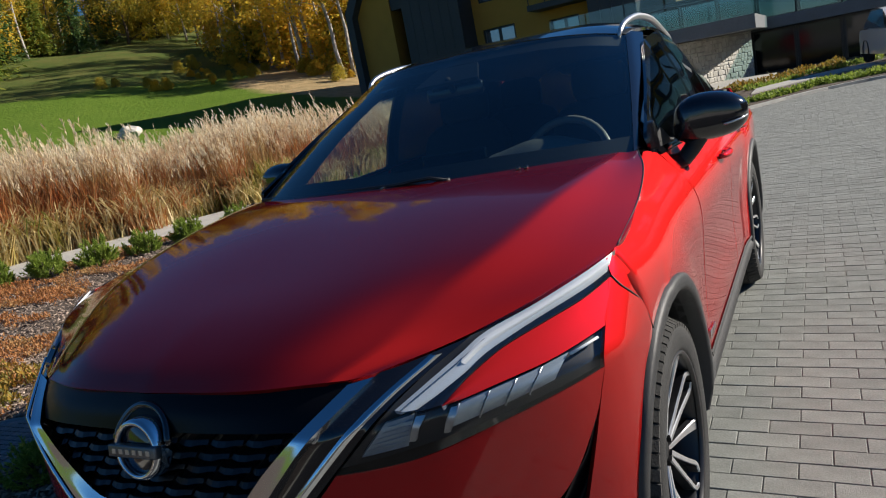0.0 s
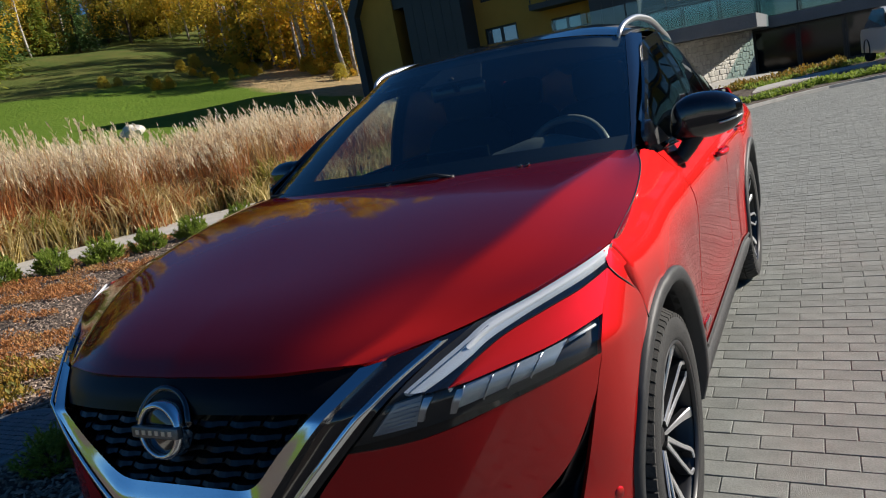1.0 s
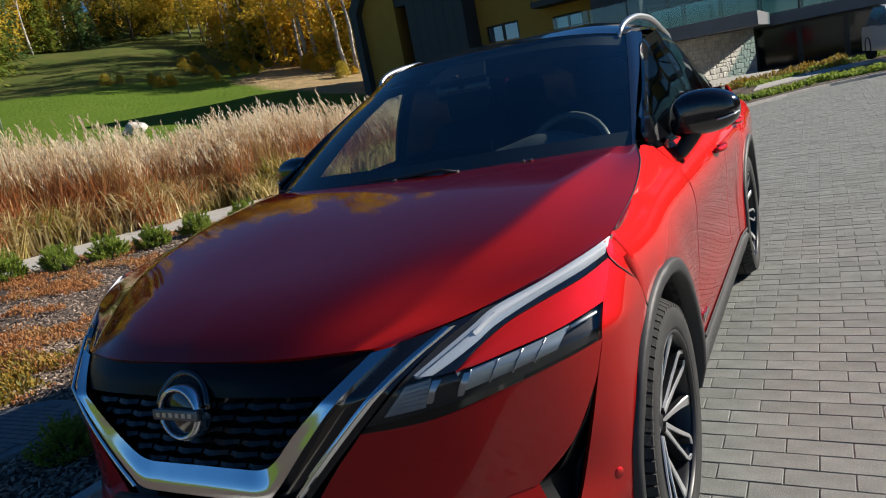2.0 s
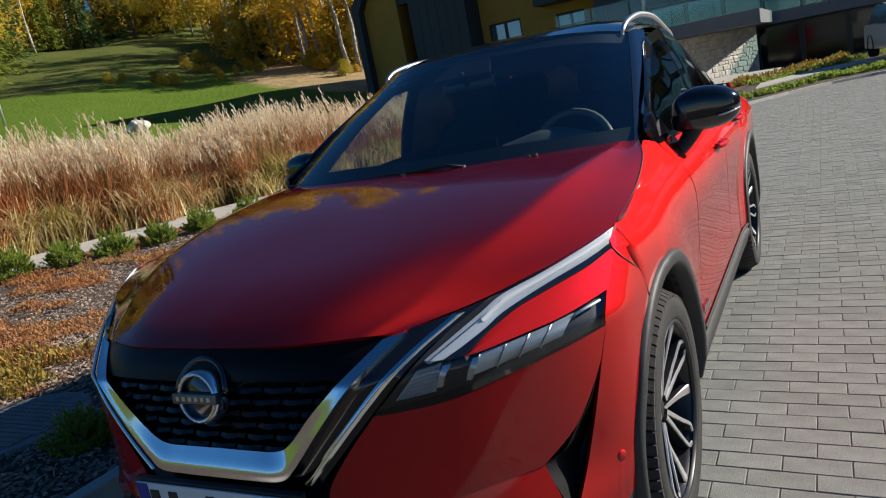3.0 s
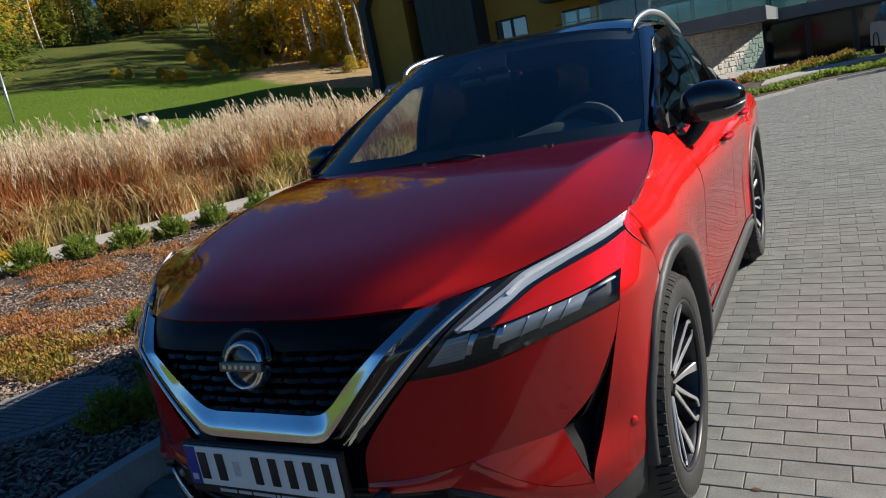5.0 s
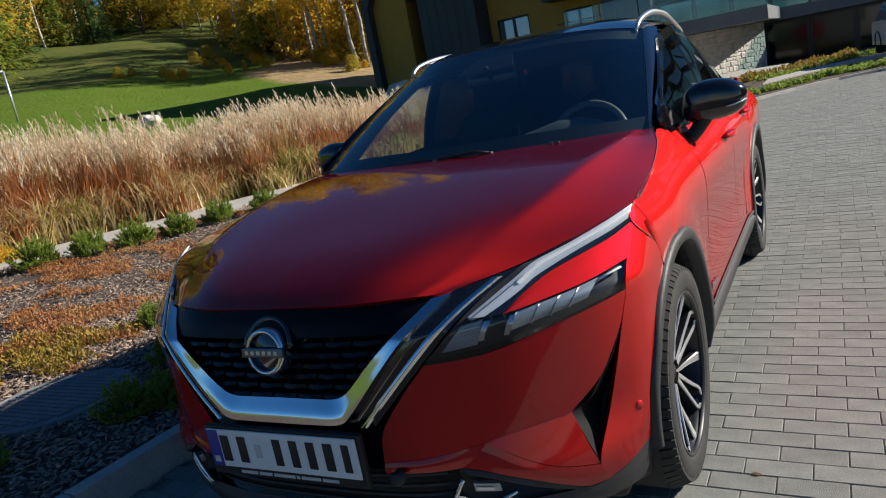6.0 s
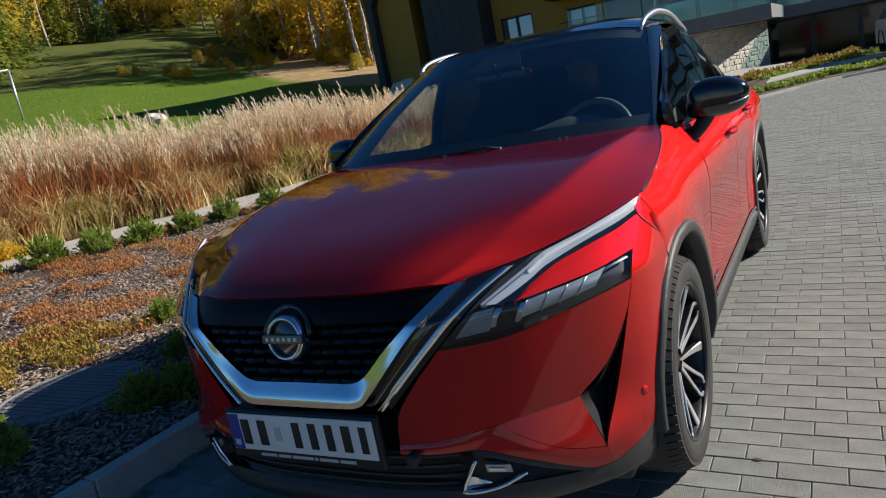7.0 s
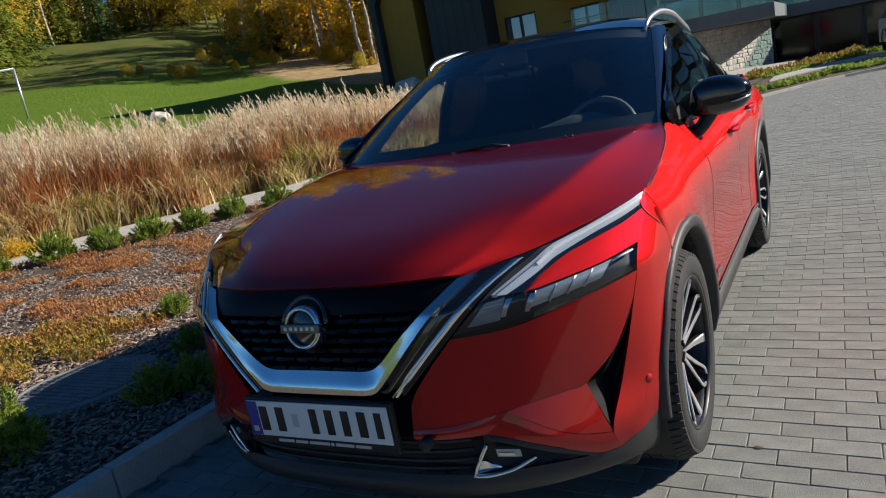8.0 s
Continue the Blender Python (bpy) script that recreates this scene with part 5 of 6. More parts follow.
both("door_card", [[Vector((side(y, z).x - 0.06, y, z)) for y in np.linspace(1.35, 4.1, 12)] for z in (0.40, 0.75, 1.0, 1.05)], CABIN, thick=0.0)
part("cabin_mirror", box(-0.125, 0.125, 1.80, 1.83, 1.365, 1.425, 0.015), GLOSS_BLACK, car, "black cabin mirror")
part("mirror_stem", tube([(0, 1.80, 1.40), (0, 1.76, 1.45)], 0.012, 8), DARK, car)
part("camera_pod", skin(net([[(-0.14, 1.74, 1.435), (0.14, 1.74, 1.435)], [(-0.09, 1.88, 1.495), (0.09, 1.88, 1.495)]], 6, 6)), CABIN, car)

# ---- roadside bed ----
rng = np.random.default_rng(7)


def walk_edge(y):
    """Near edge of the footpath behind the bed."""
    return -7.08 + 0.40 * (y - 5.88)


def bed_z(x, y):
    return 0.115 + 0.11 * np.clip((-1.4 - x) / 6.3, 0, 1.4) + 0.012 * np.sin(2.1 * x + y) * np.sin(1.7 * y)


def bed_sheet():
    ys = np.linspace(-32, 26, 180)
    cols = 46
    P = []
    for y in ys:
        a, b = -1.345 + 0.045 * y, walk_edge(y) - 6.5
        t = np.linspace(0, 1, cols)
        x = a + (b - a) * t
        P.append(np.stack([x, np.full(cols, y), np.maximum(bed_z(x, y), land(x, y) + 0.02 * (x > -8))], 1))
    P = np.concatenate(P)
    i, j = np.meshgrid(np.arange(cols - 1), np.arange(len(ys) - 1))
    q = (j * cols + i).ravel()
    return bulk("bed", P, np.stack([q, q + cols, q + cols + 1, q + 1], 1), SOIL, True)


tagged(part("planting_bed", bed_sheet(), SOIL), "mulched planting bed of dark soil", "planting bed", kind="structure")

# kerb of 8 cm edging stones, a metre each
for k in range(-9, 15):
    stone = part("kerb", box(KERB_X - 0.08, KERB_X, k * 1.0 + 0.10, k * 1.0 + 1.092, -0.10, 0.14, 0.008), KERB)
    stone.matrix_world = ROAD
    tagged(stone, "pale concrete edging kerb stone beside the paving", "kerb", "kerb stones", "structure")

# footpath slabs behind the bed
path_z = 0.255
for k in range(-3, 16):
    y0, y1 = k * 1.5, k * 1.5 + 1.492
    pts = [(walk_edge(y0), y0), (walk_edge(y1), y1), (walk_edge(y1) - 1.48, y1 + 0.59), (walk_edge(y0) - 1.48, y0 + 0.59)]
    V, F = slab_from_outline(pts, 0.05, path_z)
    tagged(part("footpath", (V, F), WALKWAY), "pale concrete footpath slab between bed and tall grass", "footpath", "footpath slabs", "structure")


def scatter_boxes(name, cx, cy, cz, sx, sy, sz, yaw, tilt, material):
    """Many small tilted slivers in one mesh, five faces each."""
    n = len(cx)
    corner = np.array([[-1, -1, -1], [1, -1, -1], [1, 1, -1], [-1, 1, -1], [-0.8, -0.7, 1], [0.8, -0.8, 1], [0.7, 0.8, 1], [-0.85, 0.75, 1]]) / 2
    L = corner[None] * np.stack([sx, sy, sz], 1)[:, None, :]
    ca, sa, ct, st = np.cos(yaw)[:, None], np.sin(yaw)[:, None], np.cos(tilt)[:, None], np.sin(tilt)[:, None]
    x1, z1 = L[..., 0] * ct + L[..., 2] * st, -L[..., 0] * st + L[..., 2] * ct
    X, Y = x1 * ca - L[..., 1] * sa, x1 * sa + L[..., 1] * ca
    P = np.stack([X + cx[:, None], Y + cy[:, None], z1 + cz[:, None]], 2).reshape(-1, 3)
    f = np.array([[4, 5, 6, 7], [0, 1, 5, 4], [1, 2, 6, 5], [2, 3, 7, 6], [3, 0, 4, 7]])
    return bulk(name, P, (f[None] + 8 * np.arange(n)[:, None, None]).reshape(-1, 4), material)


def spread(n, x0, x1, y0, y1):
    y = rng.uniform(y0, y1, n)
    x = rng.uniform(x0, x1, n)
    ok = (x < -1.45 + 0.045 * y) & (x > walk_edge(y) + 0.03) & (np.hypot(x + 2.47, y - 0.86) > 0.40)
    return x[ok], y[ok]


xs_, ys_ = [], []
for n, a, b, c, d in ((21000, -4.2, -1.38, -0.9, 3.2), (9000, -6.5, -2.5, 0.5, 6.0), (9000, -9.0, -3.5, 1.5, 10.0)):
    x, y = spread(n, a, b, c, d)
    xs_.append(x), ys_.append(y)
x, y = np.concatenate(xs_), np.concatenate(ys_)
n = len(x)
chips = scatter_boxes("bark_chips", x, y, bed_z(x, y) + rng.uniform(0.002, 0.022, n), rng.uniform(0.014, 0.052, n), rng.uniform(0.006, 0.018, n), rng.uniform(0.003, 0.008, n), rng.uniform(0, 6.28, n), rng.normal(0, 0.28, n), CHIP)
tagged(part("bark_chips", chips, CHIP), "weathered grey-brown bark chip mulch on the bed", "mulch", kind="stuff")


def tufts(name, x, y, z, length, width, lean, material):
    """Small leaf blades: one bent blade of two triangles each."""
    n = len(x)
    a = rng.uniform(0, 6.283, n)
    dx, dy = np.cos(a), np.sin(a)
    base = np.stack([x, y, z], 1)
    side_ = np.stack([-dy, dx, np.zeros(n)], 1) * (width / 2)[:, None]
    tip = base + np.stack([dx * np.sin(lean), dy * np.sin(lean), np.cos(lean)], 1) * length[:, None]
    mid = base + (tip - base) * 0.45 + np.array([0, 0, 1]) * (length * 0.10)[:, None]
    P = np.stack([base - side_ * 0.6, mid + side_, tip, mid - side_], 1).reshape(-1, 3)
    return bulk(name, P, np.arange(4 * n).reshape(-1, 4), material)


def patch(x, y, scale, seed):
    return np.array([noise.noise(Vector((a * scale, b * scale * 1.9, seed))) for a, b in zip(x, y)])


def cover(name, n, region, keep, material, label, size):
    x, y = spread(n, *region)
    ok = keep(x, y)
    x, y = x[ok], y[ok]
    n = len(x)
    hum = 0.035 * (1 + np.sin(x * 9 + np.sin(y * 7) * 2) * np.cos(y * 8))
    z = bed_z(x, y) + rng.uniform(0, 1, n) * (0.02 + hum)
    ob = part(name, tufts(name, x, y, z, rng.uniform(0.5, 1.0, n) * size, rng.uniform(0.25, 0.45, n) * size, np.abs(rng.normal(0.7, 0.35, n)), material), material)
    return tagged(ob, label, "ground cover", kind="stuff")


cover("heather", 240000, (-8.6, -2.3, -0.5, 9.0), lambda x, y: (patch(x, y, 1.1, 3.1) + 0.5 * patch(x, y, 3.7, 8.2) > 0.10 + 0.5 * np.clip((x + 3.2) / 0.9, 0, 1)) & (x < -2.75), HEATHER, "rust-orange low heather in patches over bark mulch", 0.040)
cover("moss_plants", 42000, (-5.4, -2.6, -0.6, 3.2), lambda x, y: (patch(x, y, 1.3, 12.3) + 0.4 * patch(x, y, 4.1, 2.2) > -0.25 + 0.45 * np.clip(np.hypot((x + 3.5) / 0.8, (y - 1.0) / 0.5) - 0.6, 0, 2)) & (y < 1.9) & (x < -2.85), MOSS, "yellow-green low ground cover over bark mulch", 0.05)


# ---- dwarf pines ----
def pine_shape(seed, r=0.32, h=0.36, shoots=210, per=30):
    g = np.random.default_rng(seed)
    P, k = [], 0
    for s in range(shoots):
        a, b = g.uniform(0, 6.283), math.acos(g.uniform(0.02, 1))
        lump = 0.72 + 0.28 * math.sin(a * 3 + seed) * math.sin(b * 4 + seed * 2)
        d = np.array([math.cos(a) * math.sin(b), math.sin(a) * math.sin(b), math.cos(b)])
        root = d * np.array([r, r, h]) * lump * g.uniform(0.55, 0.85)
        tip = d * np.array([r, r, h]) * lump + np.array([0, 0, 0.06])
        for q in range(per):
            t = g.uniform(0.1, 1)
            c = root + (tip - root) * t
            e = d * 0.6 + np.array([0, 0, 0.45]) + g.normal(0, 0.55, 3)
            e /= np.linalg.norm(e)
            ln = g.uniform(0.028, 0.050)
            w = np.cross(e, g.normal(0, 1, 3))
            w *= 0.0066 / np.linalg.norm(w)
            P += [c - w, c + w, c + e * ln]
    return bulk("needles", np.array(P), np.arange(len(P)).reshape(-1, 3), PINE)


PINES = [pine_shape(s) for s in (3, 11, 23)]


def dwarf_pine(x, y, s, k, label="small green dwarf pine shrub growing in bark mulch"):
    ob = thing("dwarf_pine", pose(x, y, float(bed_z(np.array(x), np.array(y))), 0, 0, k * 77), label, "shrub", "dwarf pines in the bed")
    ob.scale = (s, s, s)
    part("needles", PINES[k % 3], None, ob)
    stem, f_, _ = merge(*[tube([(0, 0, -0.04), (0.10 * math.cos(a), 0.10 * math.sin(a), 0.14), (0.2 * math.cos(a), 0.2 * math.sin(a), 0.22)], [0.012, 0.009, 0.004], 5)[:2] for a in (0.3, 1.6, 2.9, 4.2, 5.4)]) + (True,)
    part("woody_base", (stem, f_), BARK, ob)


for k, (x, y, s) in enumerate(((-7.75, 3.35, 1.1), (-7.37, 3.98, 1.3), (-7.0, 4.44, 1.15), (-6.70, 4.92, 1.15), (-6.46, 5.45, 1.05), (-6.30, 6.05, 1.1), (-6.0, 6.7, 1.1), (-5.75, 7.4, 1.05), (-5.45, 8.1, 1.15), (-5.2, 8.8, 1.1), (-4.9, 9.6, 1.1), (-8.2, 2.7, 1.1), (-8.5, 2.0, 1.1))):
    dwarf_pine(x, y, s * 0.82, k)
for k, (x, y, s) in enumerate(((-1.80, 0.80, 0.55), (-1.66, 0.95, 0.55), (-2.05, 0.10, 0.85), (-2.20, 1.44, 0.45), (-3.05, 2.05, 0.50), (-1.95, 1.75, 0.6), (-2.3, -0.45, 1.0), (-2.0, 2.9, 0.8), (-3.2, 3.6, 0.6), (-2.1, 4.4, 0.9))):
    dwarf_pine(x, y, s, k + 1, "dark green dwarf pine shrub in the car's shade")

# round patterned shaft cover in the bed
cov = thing("shaft_cover", (-2.47, 0.86, 0.142), "round grey shaft cover with small square pattern, set in mulch", "manhole cover")
V, F, s_ = lathe([(0.0, 0.020), (0.36, 0.020), (0.365, 0.017), (0.375, 0.017), (0.38, 0.022), (0.405, 0.022), (0.41, 0.016), (0.41, -0.06)], 64)
disc = part("disc", (V, F, s_), COVER, cov)
disc.matrix_basis = Matrix.Rotation(radians(-90), 4, "Y")
V, F = [], []
for i in range(-8, 9):
    for j in range(-8, 9):
        if math.hypot(i, j) * 0.041 < 0.335:
            b_ = box(i * 0.041 - 0.0165, i * 0.041 + 0.0165, j * 0.041 - 0.0165, j * 0.041 + 0.0165, 0.016, 0.027)
            o = len(V)
            V += [tuple(v.co) for v in b_.verts]
            F += [tuple(o + v.index for v in f.verts) for f in b_.faces]
            b_.free()
part("studs", (V, F), COVER, cov)

# ---- tall grass belt ----


def grass_belt():
    """Clumps of arching blades, redder and paler upwards, with feathery plumes."""
    cx, cy = [], []
    while len(cx) < 1150:
        y = rng.uniform(-1.5, 21)
        d = rng.uniform(0.0, 3.6)
        cx.append(walk_edge(y) - 1.72 - d), cy.append(y + 0.59)
    cx, cy = np.array(cx), np.array(cy)

    def blades(per, hlo, hhi, spread_, droop, w, sel, low=0.84):
        m = len(cx[sel])
        bx = np.repeat(cx[sel], per) + rng.normal(0, 0.13, m * per)
        by = np.repeat(cy[sel], per) + rng.normal(0, 0.13, m * per)
        n = m * per
        h = rng.uniform(hlo, hhi, n) * np.repeat(rng.uniform(low, 1.1, m) * (1.03 - 0.034 * np.clip(cy[sel] - 5, 0, 11)) * (1 + 0.08 * np.sin(1.3 * cy[sel] + 0.7 * cx[sel]) + 0.05 * np.sin(3.3 * cy[sel] - cx[sel])), per)
        a = rng.uniform(0, 6.283, n)
        sp = np.abs(rng.normal(spread_, spread_ * 0.5, n))
        dx, dy = np.cos(a) * sp, np.sin(a) * sp
        z0 = np.maximum(bed_z(bx, by), land(bx, by)) - 0.02
        wx, wy = -np.sin(a) * w, np.cos(a) * w
        P = []
        for t, ww in ((0.0, 0.8), (0.45, 1.0), (0.78, 0.75), (1.0, 0.12)):
            z = z0 + h * (t - droop * t ** 3)
            x, y = bx + dx * h * t ** 1.7, by + dy * h * t ** 1.7
            P += [np.stack([x - wx * ww, y - wy * ww, z], 1), np.stack([x + wx * ww, y + wy * ww, z], 1)]
        P = np.stack(P, 1).reshape(-1, 3)
        f = np.array([[0, 1, 3, 2], [2, 3, 5, 4], [4, 5, 7, 6]])
        return P, (f[None] + 8 * np.arange(n)[:, None, None]).reshape(-1, 4), (bx + dx * h, by + dy * h, z0 + h * (1 - droop))

    every = np.ones(len(cx), bool)
    depth_ = walk_edge(cy - 0.59) - 1.72 - cx
    P1, F1, tips = blades(15, 1.22, 1.78, 0.17, 0.05, 0.0050, every)
    P0, F0, _ = blades(48, 0.70, 1.38, 0.26, 0.14, 0.0060, every)
    F1 = np.concatenate([F1, F0 + len(P1)])
    P1 = np.concatenate([P1, P0])
    front = depth_ < 1.0
    cx[front] += 0.28
    P2, F2, _ = blades(150, 0.38, 1.20, 0.55, 0.34, 0.0095, front, 0.55)
    # plumes: a spray of small feather leaves round the top of each stalk
    m = len(tips[0])
    sel = rng.uniform(0, 1, m) < 0.88
    tx, ty, tz = (t[sel] for t in tips)
    k = len(tx)
    tz = tz - np.abs(rng.normal(0, 0.14, k))
    long_ = rng.uniform(0.16, 0.30, k)
    P3 = []
    for leaf in range(11):
        a = rng.uniform(0, 6.283, k)
        ln = rng.uniform(0.05, 0.13, k)
        lean = rng.uniform(0.15, 0.75, k)
        dx, dy = np.cos(a) * np.sin(lean) - 0.16, np.sin(a) * np.sin(lean) - 0.05
        up = long_ * leaf / 10
        base = np.stack([tx - 0.30 * up * up / 0.3, ty, tz - 0.12 + up], 1)
        tip = base + np.stack([dx * ln, dy * ln, np.cos(lean) * ln], 1)
        side_ = np.stack([-np.sin(a), np.cos(a), np.zeros(k)], 1) * rng.uniform(0.006, 0.013, k)[:, None]
        mid = (base + tip) / 2 + np.array([0, 0, 0.008])
        P3.append(np.stack([base, mid + side_, tip, mid - side_], 1).reshape(-1, 3))
    P3 = np.concatenate(P3)
    tagged(part("tall_grass", bulk("tall_grass", P1, F1, BLADE), BLADE), "tall russet ornamental grass in a dense belt", "grass", kind="stuff")
    tagged(part("grass_skirt", bulk("grass_skirt", P2, F2, BLADE_LOW), BLADE_LOW), "arching straw and green grass leaves at the belt's foot", "grass", kind="stuff")
    tagged(part("grass_plumes", bulk("grass_plumes", P3, np.arange(len(P3)).reshape(-1, 4), PLUME), PLUME), "pale feathery plumes of the ornamental grass", "grass", kind="stuff")


grass_belt()

# ---- trees ----


def leaf_cloud(seed, centres, per, size, squash=0.8):
    """Leaf sprays round the given (x, y, z, r) clump centres."""
    g = np.random.default_rng(seed)
    P = []
    for x, y, z, r in centres:
        n = int(per * r * r) + 12
        d = g.normal(0, 1, (n, 3))
        d /= np.linalg.norm(d, axis=1)[:, None]
        c = np.array([x, y, z]) + d * (r * g.uniform(0.35, 1.0, n) ** 0.6)[:, None] * np.array([1, 1, squash])
        u = g.normal(0, 1, (n, 3))
        u /= np.linalg.norm(u, axis=1)[:, None]
        v = np.cross(u, d + g.normal(0, 0.4, (n, 3)))
        v /= np.linalg.norm(v, axis=1)[:, None]
        s = g.uniform(0.5, 1.0, n)[:, None] * size
        P.append(np.stack([c - u * s, c + v * s * 0.55, c + u * s, c - v * s * 0.55], 1).reshape(-1, 3))
    P = np.concatenate(P)
    return P, np.arange(len(P)).reshape(-1, 4)


def tree_kind(seed, height, spread_, bare, leaf, bark, per, size, slim=False, lean=0.0):
    """Trunk and limbs as one mesh, crown as another."""
    g = np.random.default_rng(seed)
    shapes, centres = [], []
    n = 9
    wob = g.normal(0, 0.10, (n, 2)).cumsum(0) * (height / 16)
    trunk = [Vector((wob[i][0] + lean * i / (n - 1) * height, wob[i][1], height * 0.95 * i / (n - 1))) for i in range(n)]
    r0 = height * (0.011 if slim else 0.017)
    shapes.append(tube(trunk, [r0 * (1 - 0.88 * i / (n - 1)) for i in range(n)], 7)[:2])
    limbs = 26
    for k in range(limbs):
        t = bare + (1 - bare) * (k + g.uniform(0, 1)) / limbs
        i = min(n - 2, int(t * (n - 1)))
        p = trunk[i].lerp(trunk[i + 1], t * (n - 1) - i)
        a = k * 2.4 + g.uniform(-0.4, 0.4)
        fall = 1 - ((t - bare) / (1 - bare)) ** 1.5
        ln = spread_ * (0.35 + 0.65 * fall) * g.uniform(0.6, 1.1)
        up = g.uniform(0.25, 0.75)
        q = p + Vector((math.cos(a) * ln, math.sin(a) * ln, ln * up))
        m = p.lerp(q, 0.5) + Vector((0, 0, 0.12 * ln))
        shapes.append(tube([p, m, q], [r0 * 0.32 * (1.1 - t), r0 * 0.2 * (1.1 - t), r0 * 0.08], 5)[:2])
        centres += [(q.x, q.y, q.z, ln * 0.34 + 0.35), (m.x * 0.5 + q.x * 0.5, m.y * 0.5 + q.y * 0.5, m.z * 0.5 + q.z * 0.5 - 0.2, ln * 0.30 + 0.3)]
    top = trunk[-1]
    centres.append((top.x, top.y, top.z, 0.8))
    V, F = merge(*shapes)
    P, Fi = leaf_cloud(seed + 1, centres, per, size)
    return mesh_of("trunk", V, F, bark, True), bulk("crown", P, Fi, leaf)


def conifer_kind(seed, height, spread_, leaf):
    g = np.random.default_rng(seed)
    trunk = tube([(0, 0, 0), (0.05, 0, height * 0.5), (0, 0, height)], [height * 0.016, height * 0.009, 0.02], 7)
    P = []
    for k in range(34):
        t = 0.06 + 0.93 * k / 33
        z = height * t
        ln = spread_ * (1 - t) ** 0.85 + 0.2
        for j in range(7):
            a = j * math.tau / 7 + k * 0.9 + g.uniform(-0.25, 0.25)
            l2 = ln * g.uniform(0.7, 1.12)
            for q in range(int(5 + l2 * 9)):
                s = g.uniform(0.15, 1)
                c = np.array([math.cos(a) * l2 * s, math.sin(a) * l2 * s, z - 0.28 * l2 * s + g.normal(0, 0.08)]) + g.normal(0, 0.10 + 0.06 * l2, 3) * np.array([1, 1, 0.5])
                u = np.array([math.cos(a), math.sin(a), -0.35]) + g.normal(0, 0.35, 3)
                u /= np.linalg.norm(u)
                v = np.cross(u, np.array([0, 0, 1]) + g.normal(0, 0.3, 3))
                v /= np.linalg.norm(v)
                sz = g.uniform(0.16, 0.34)
                P += [c - u * sz, c + v * sz * 0.4, c + u * sz, c - v * sz * 0.4]
    P = np.array(P)
    return mesh_of("trunk", *trunk[:2], BARK, True), bulk("crown", P, np.arange(len(P)).reshape(-1, 4), leaf)


KINDS = {
    "birch": [tree_kind(31, 17, 3.0, 0.24, BIRCH_LEAF, BIRCH_BARK, 80, 0.17, True, 0.02), tree_kind(37, 16, 2.6, 0.30, BIRCH_LEAF, BIRCH_BARK, 70, 0.17, True, -0.05), tree_kind(41, 18, 2.8, 0.36, OLIVE_LEAF, BIRCH_BARK, 65, 0.17, True, 0.06)],
    "broadleaf": [tree_kind(53, 15, 4.2, 0.02, GREEN_LEAF, BARK, 72, 0.22), tree_kind(59, 14, 4.4, 0.02, OLIVE_LEAF, BARK, 72, 0.22), tree_kind(61, 13, 3.8, 0.03, BIRCH_LEAF, BARK, 68, 0.20)],
    "conifer": [conifer_kind(71, 15, 3.4, FIR_LEAF), conifer_kind(73, 12, 3.0, GREEN_LEAF)],
    "bush": [tree_kind(83, 3.2, 1.5, 0.02, OLIVE_LEAF, BARK, 150, 0.13), tree_kind(89, 2.6, 1.4, 0.02, BIRCH_LEAF, BARK, 150, 0.13)],
}
WORDS = {"birch": ("slender birch with white trunk and yellow autumn leaves", "tree"), "broadleaf": ("broad tree in green and olive autumn leaf on the hillside", "tree"), "conifer": ("dark green conifer at the edge of the wood", "tree"), "bush": ("yellow-green autumn bush on the hillside", "bush")}


def plant(kind, i, x, y, s, turn):
    label, cat = WORDS[kind]
    ob = thing(kind + ("_tree" if cat == "tree" else ""), pose(x, y, float(land(np.array(x), np.array(y))) - 0.1, 0, 0, turn), label, cat, "trees on the hill" if cat == "tree" else "bushes on the hill")
    ob.scale = (s, s, s)
    trunk, crown = KINDS[kind][i % len(KINDS[kind])]
    part("trunk", trunk, None, ob)
    part("crown", crown, None, ob)


def ring(az, d):
    """A place at the bearing az (degrees left of +y) and distance d from the car's nose."""
    return -d * math.sin(radians(az)), d * math.cos(radians(az))


g_ = random.Random(5)
front = lambda a: float(np.interp(a, [30, 33, 37, 41, 43, 45, 49, 55, 58, 64, 70], [45, 47, 54, 62, 84, 90, 88, 80, 70, 64, 60]))
# edge of the wood, then the trees behind it
for k in range(46):
    a = 30.5 + k * 0.86 + g_.uniform(-0.3, 0.3)
    kind = g_.choices(["birch", "broadleaf", "conifer"], [0.62, 0.22, 0.16] if a < 48 else [0.38, 0.44, 0.18])[0]
    plant(kind, g_.randrange(3), *ring(a, front(a) + g_.uniform(0, 5)), g_.uniform(0.62, 0.92), g_.uniform(0, 360))
for k in range(28):
    a = 28 + 44 * g_.random()
    kind = g_.choices(["birch", "broadleaf", "conifer"], [0.45, 0.40, 0.15])[0]
    plant(kind, g_.randrange(3), *ring(a, front(a) + g_.uniform(7, 42)), g_.uniform(0.62, 0.88), g_.uniform(0, 360))
for a, d, s in ((57.8, 66, 1.0), (59.5, 60, 0.95)):
    plant("conifer", 1, *ring(a, d), s, a * 9)
for k in range(44):
    a = 29 + 42 * g_.random()
    plant("bush", g_.randrange(2), *ring(a, front(a) + g_.uniform(5, 18)), g_.uniform(1.2, 2.2), g_.uniform(0, 360))
for k in range(20):
    a = 31 + 13 * g_.random()
    plant("bush", g_.randrange(2), *ring(a, front(a) - g_.uniform(-1.0, 2.5)), g_.uniform(0.16, 0.40), g_.uniform(0, 360))
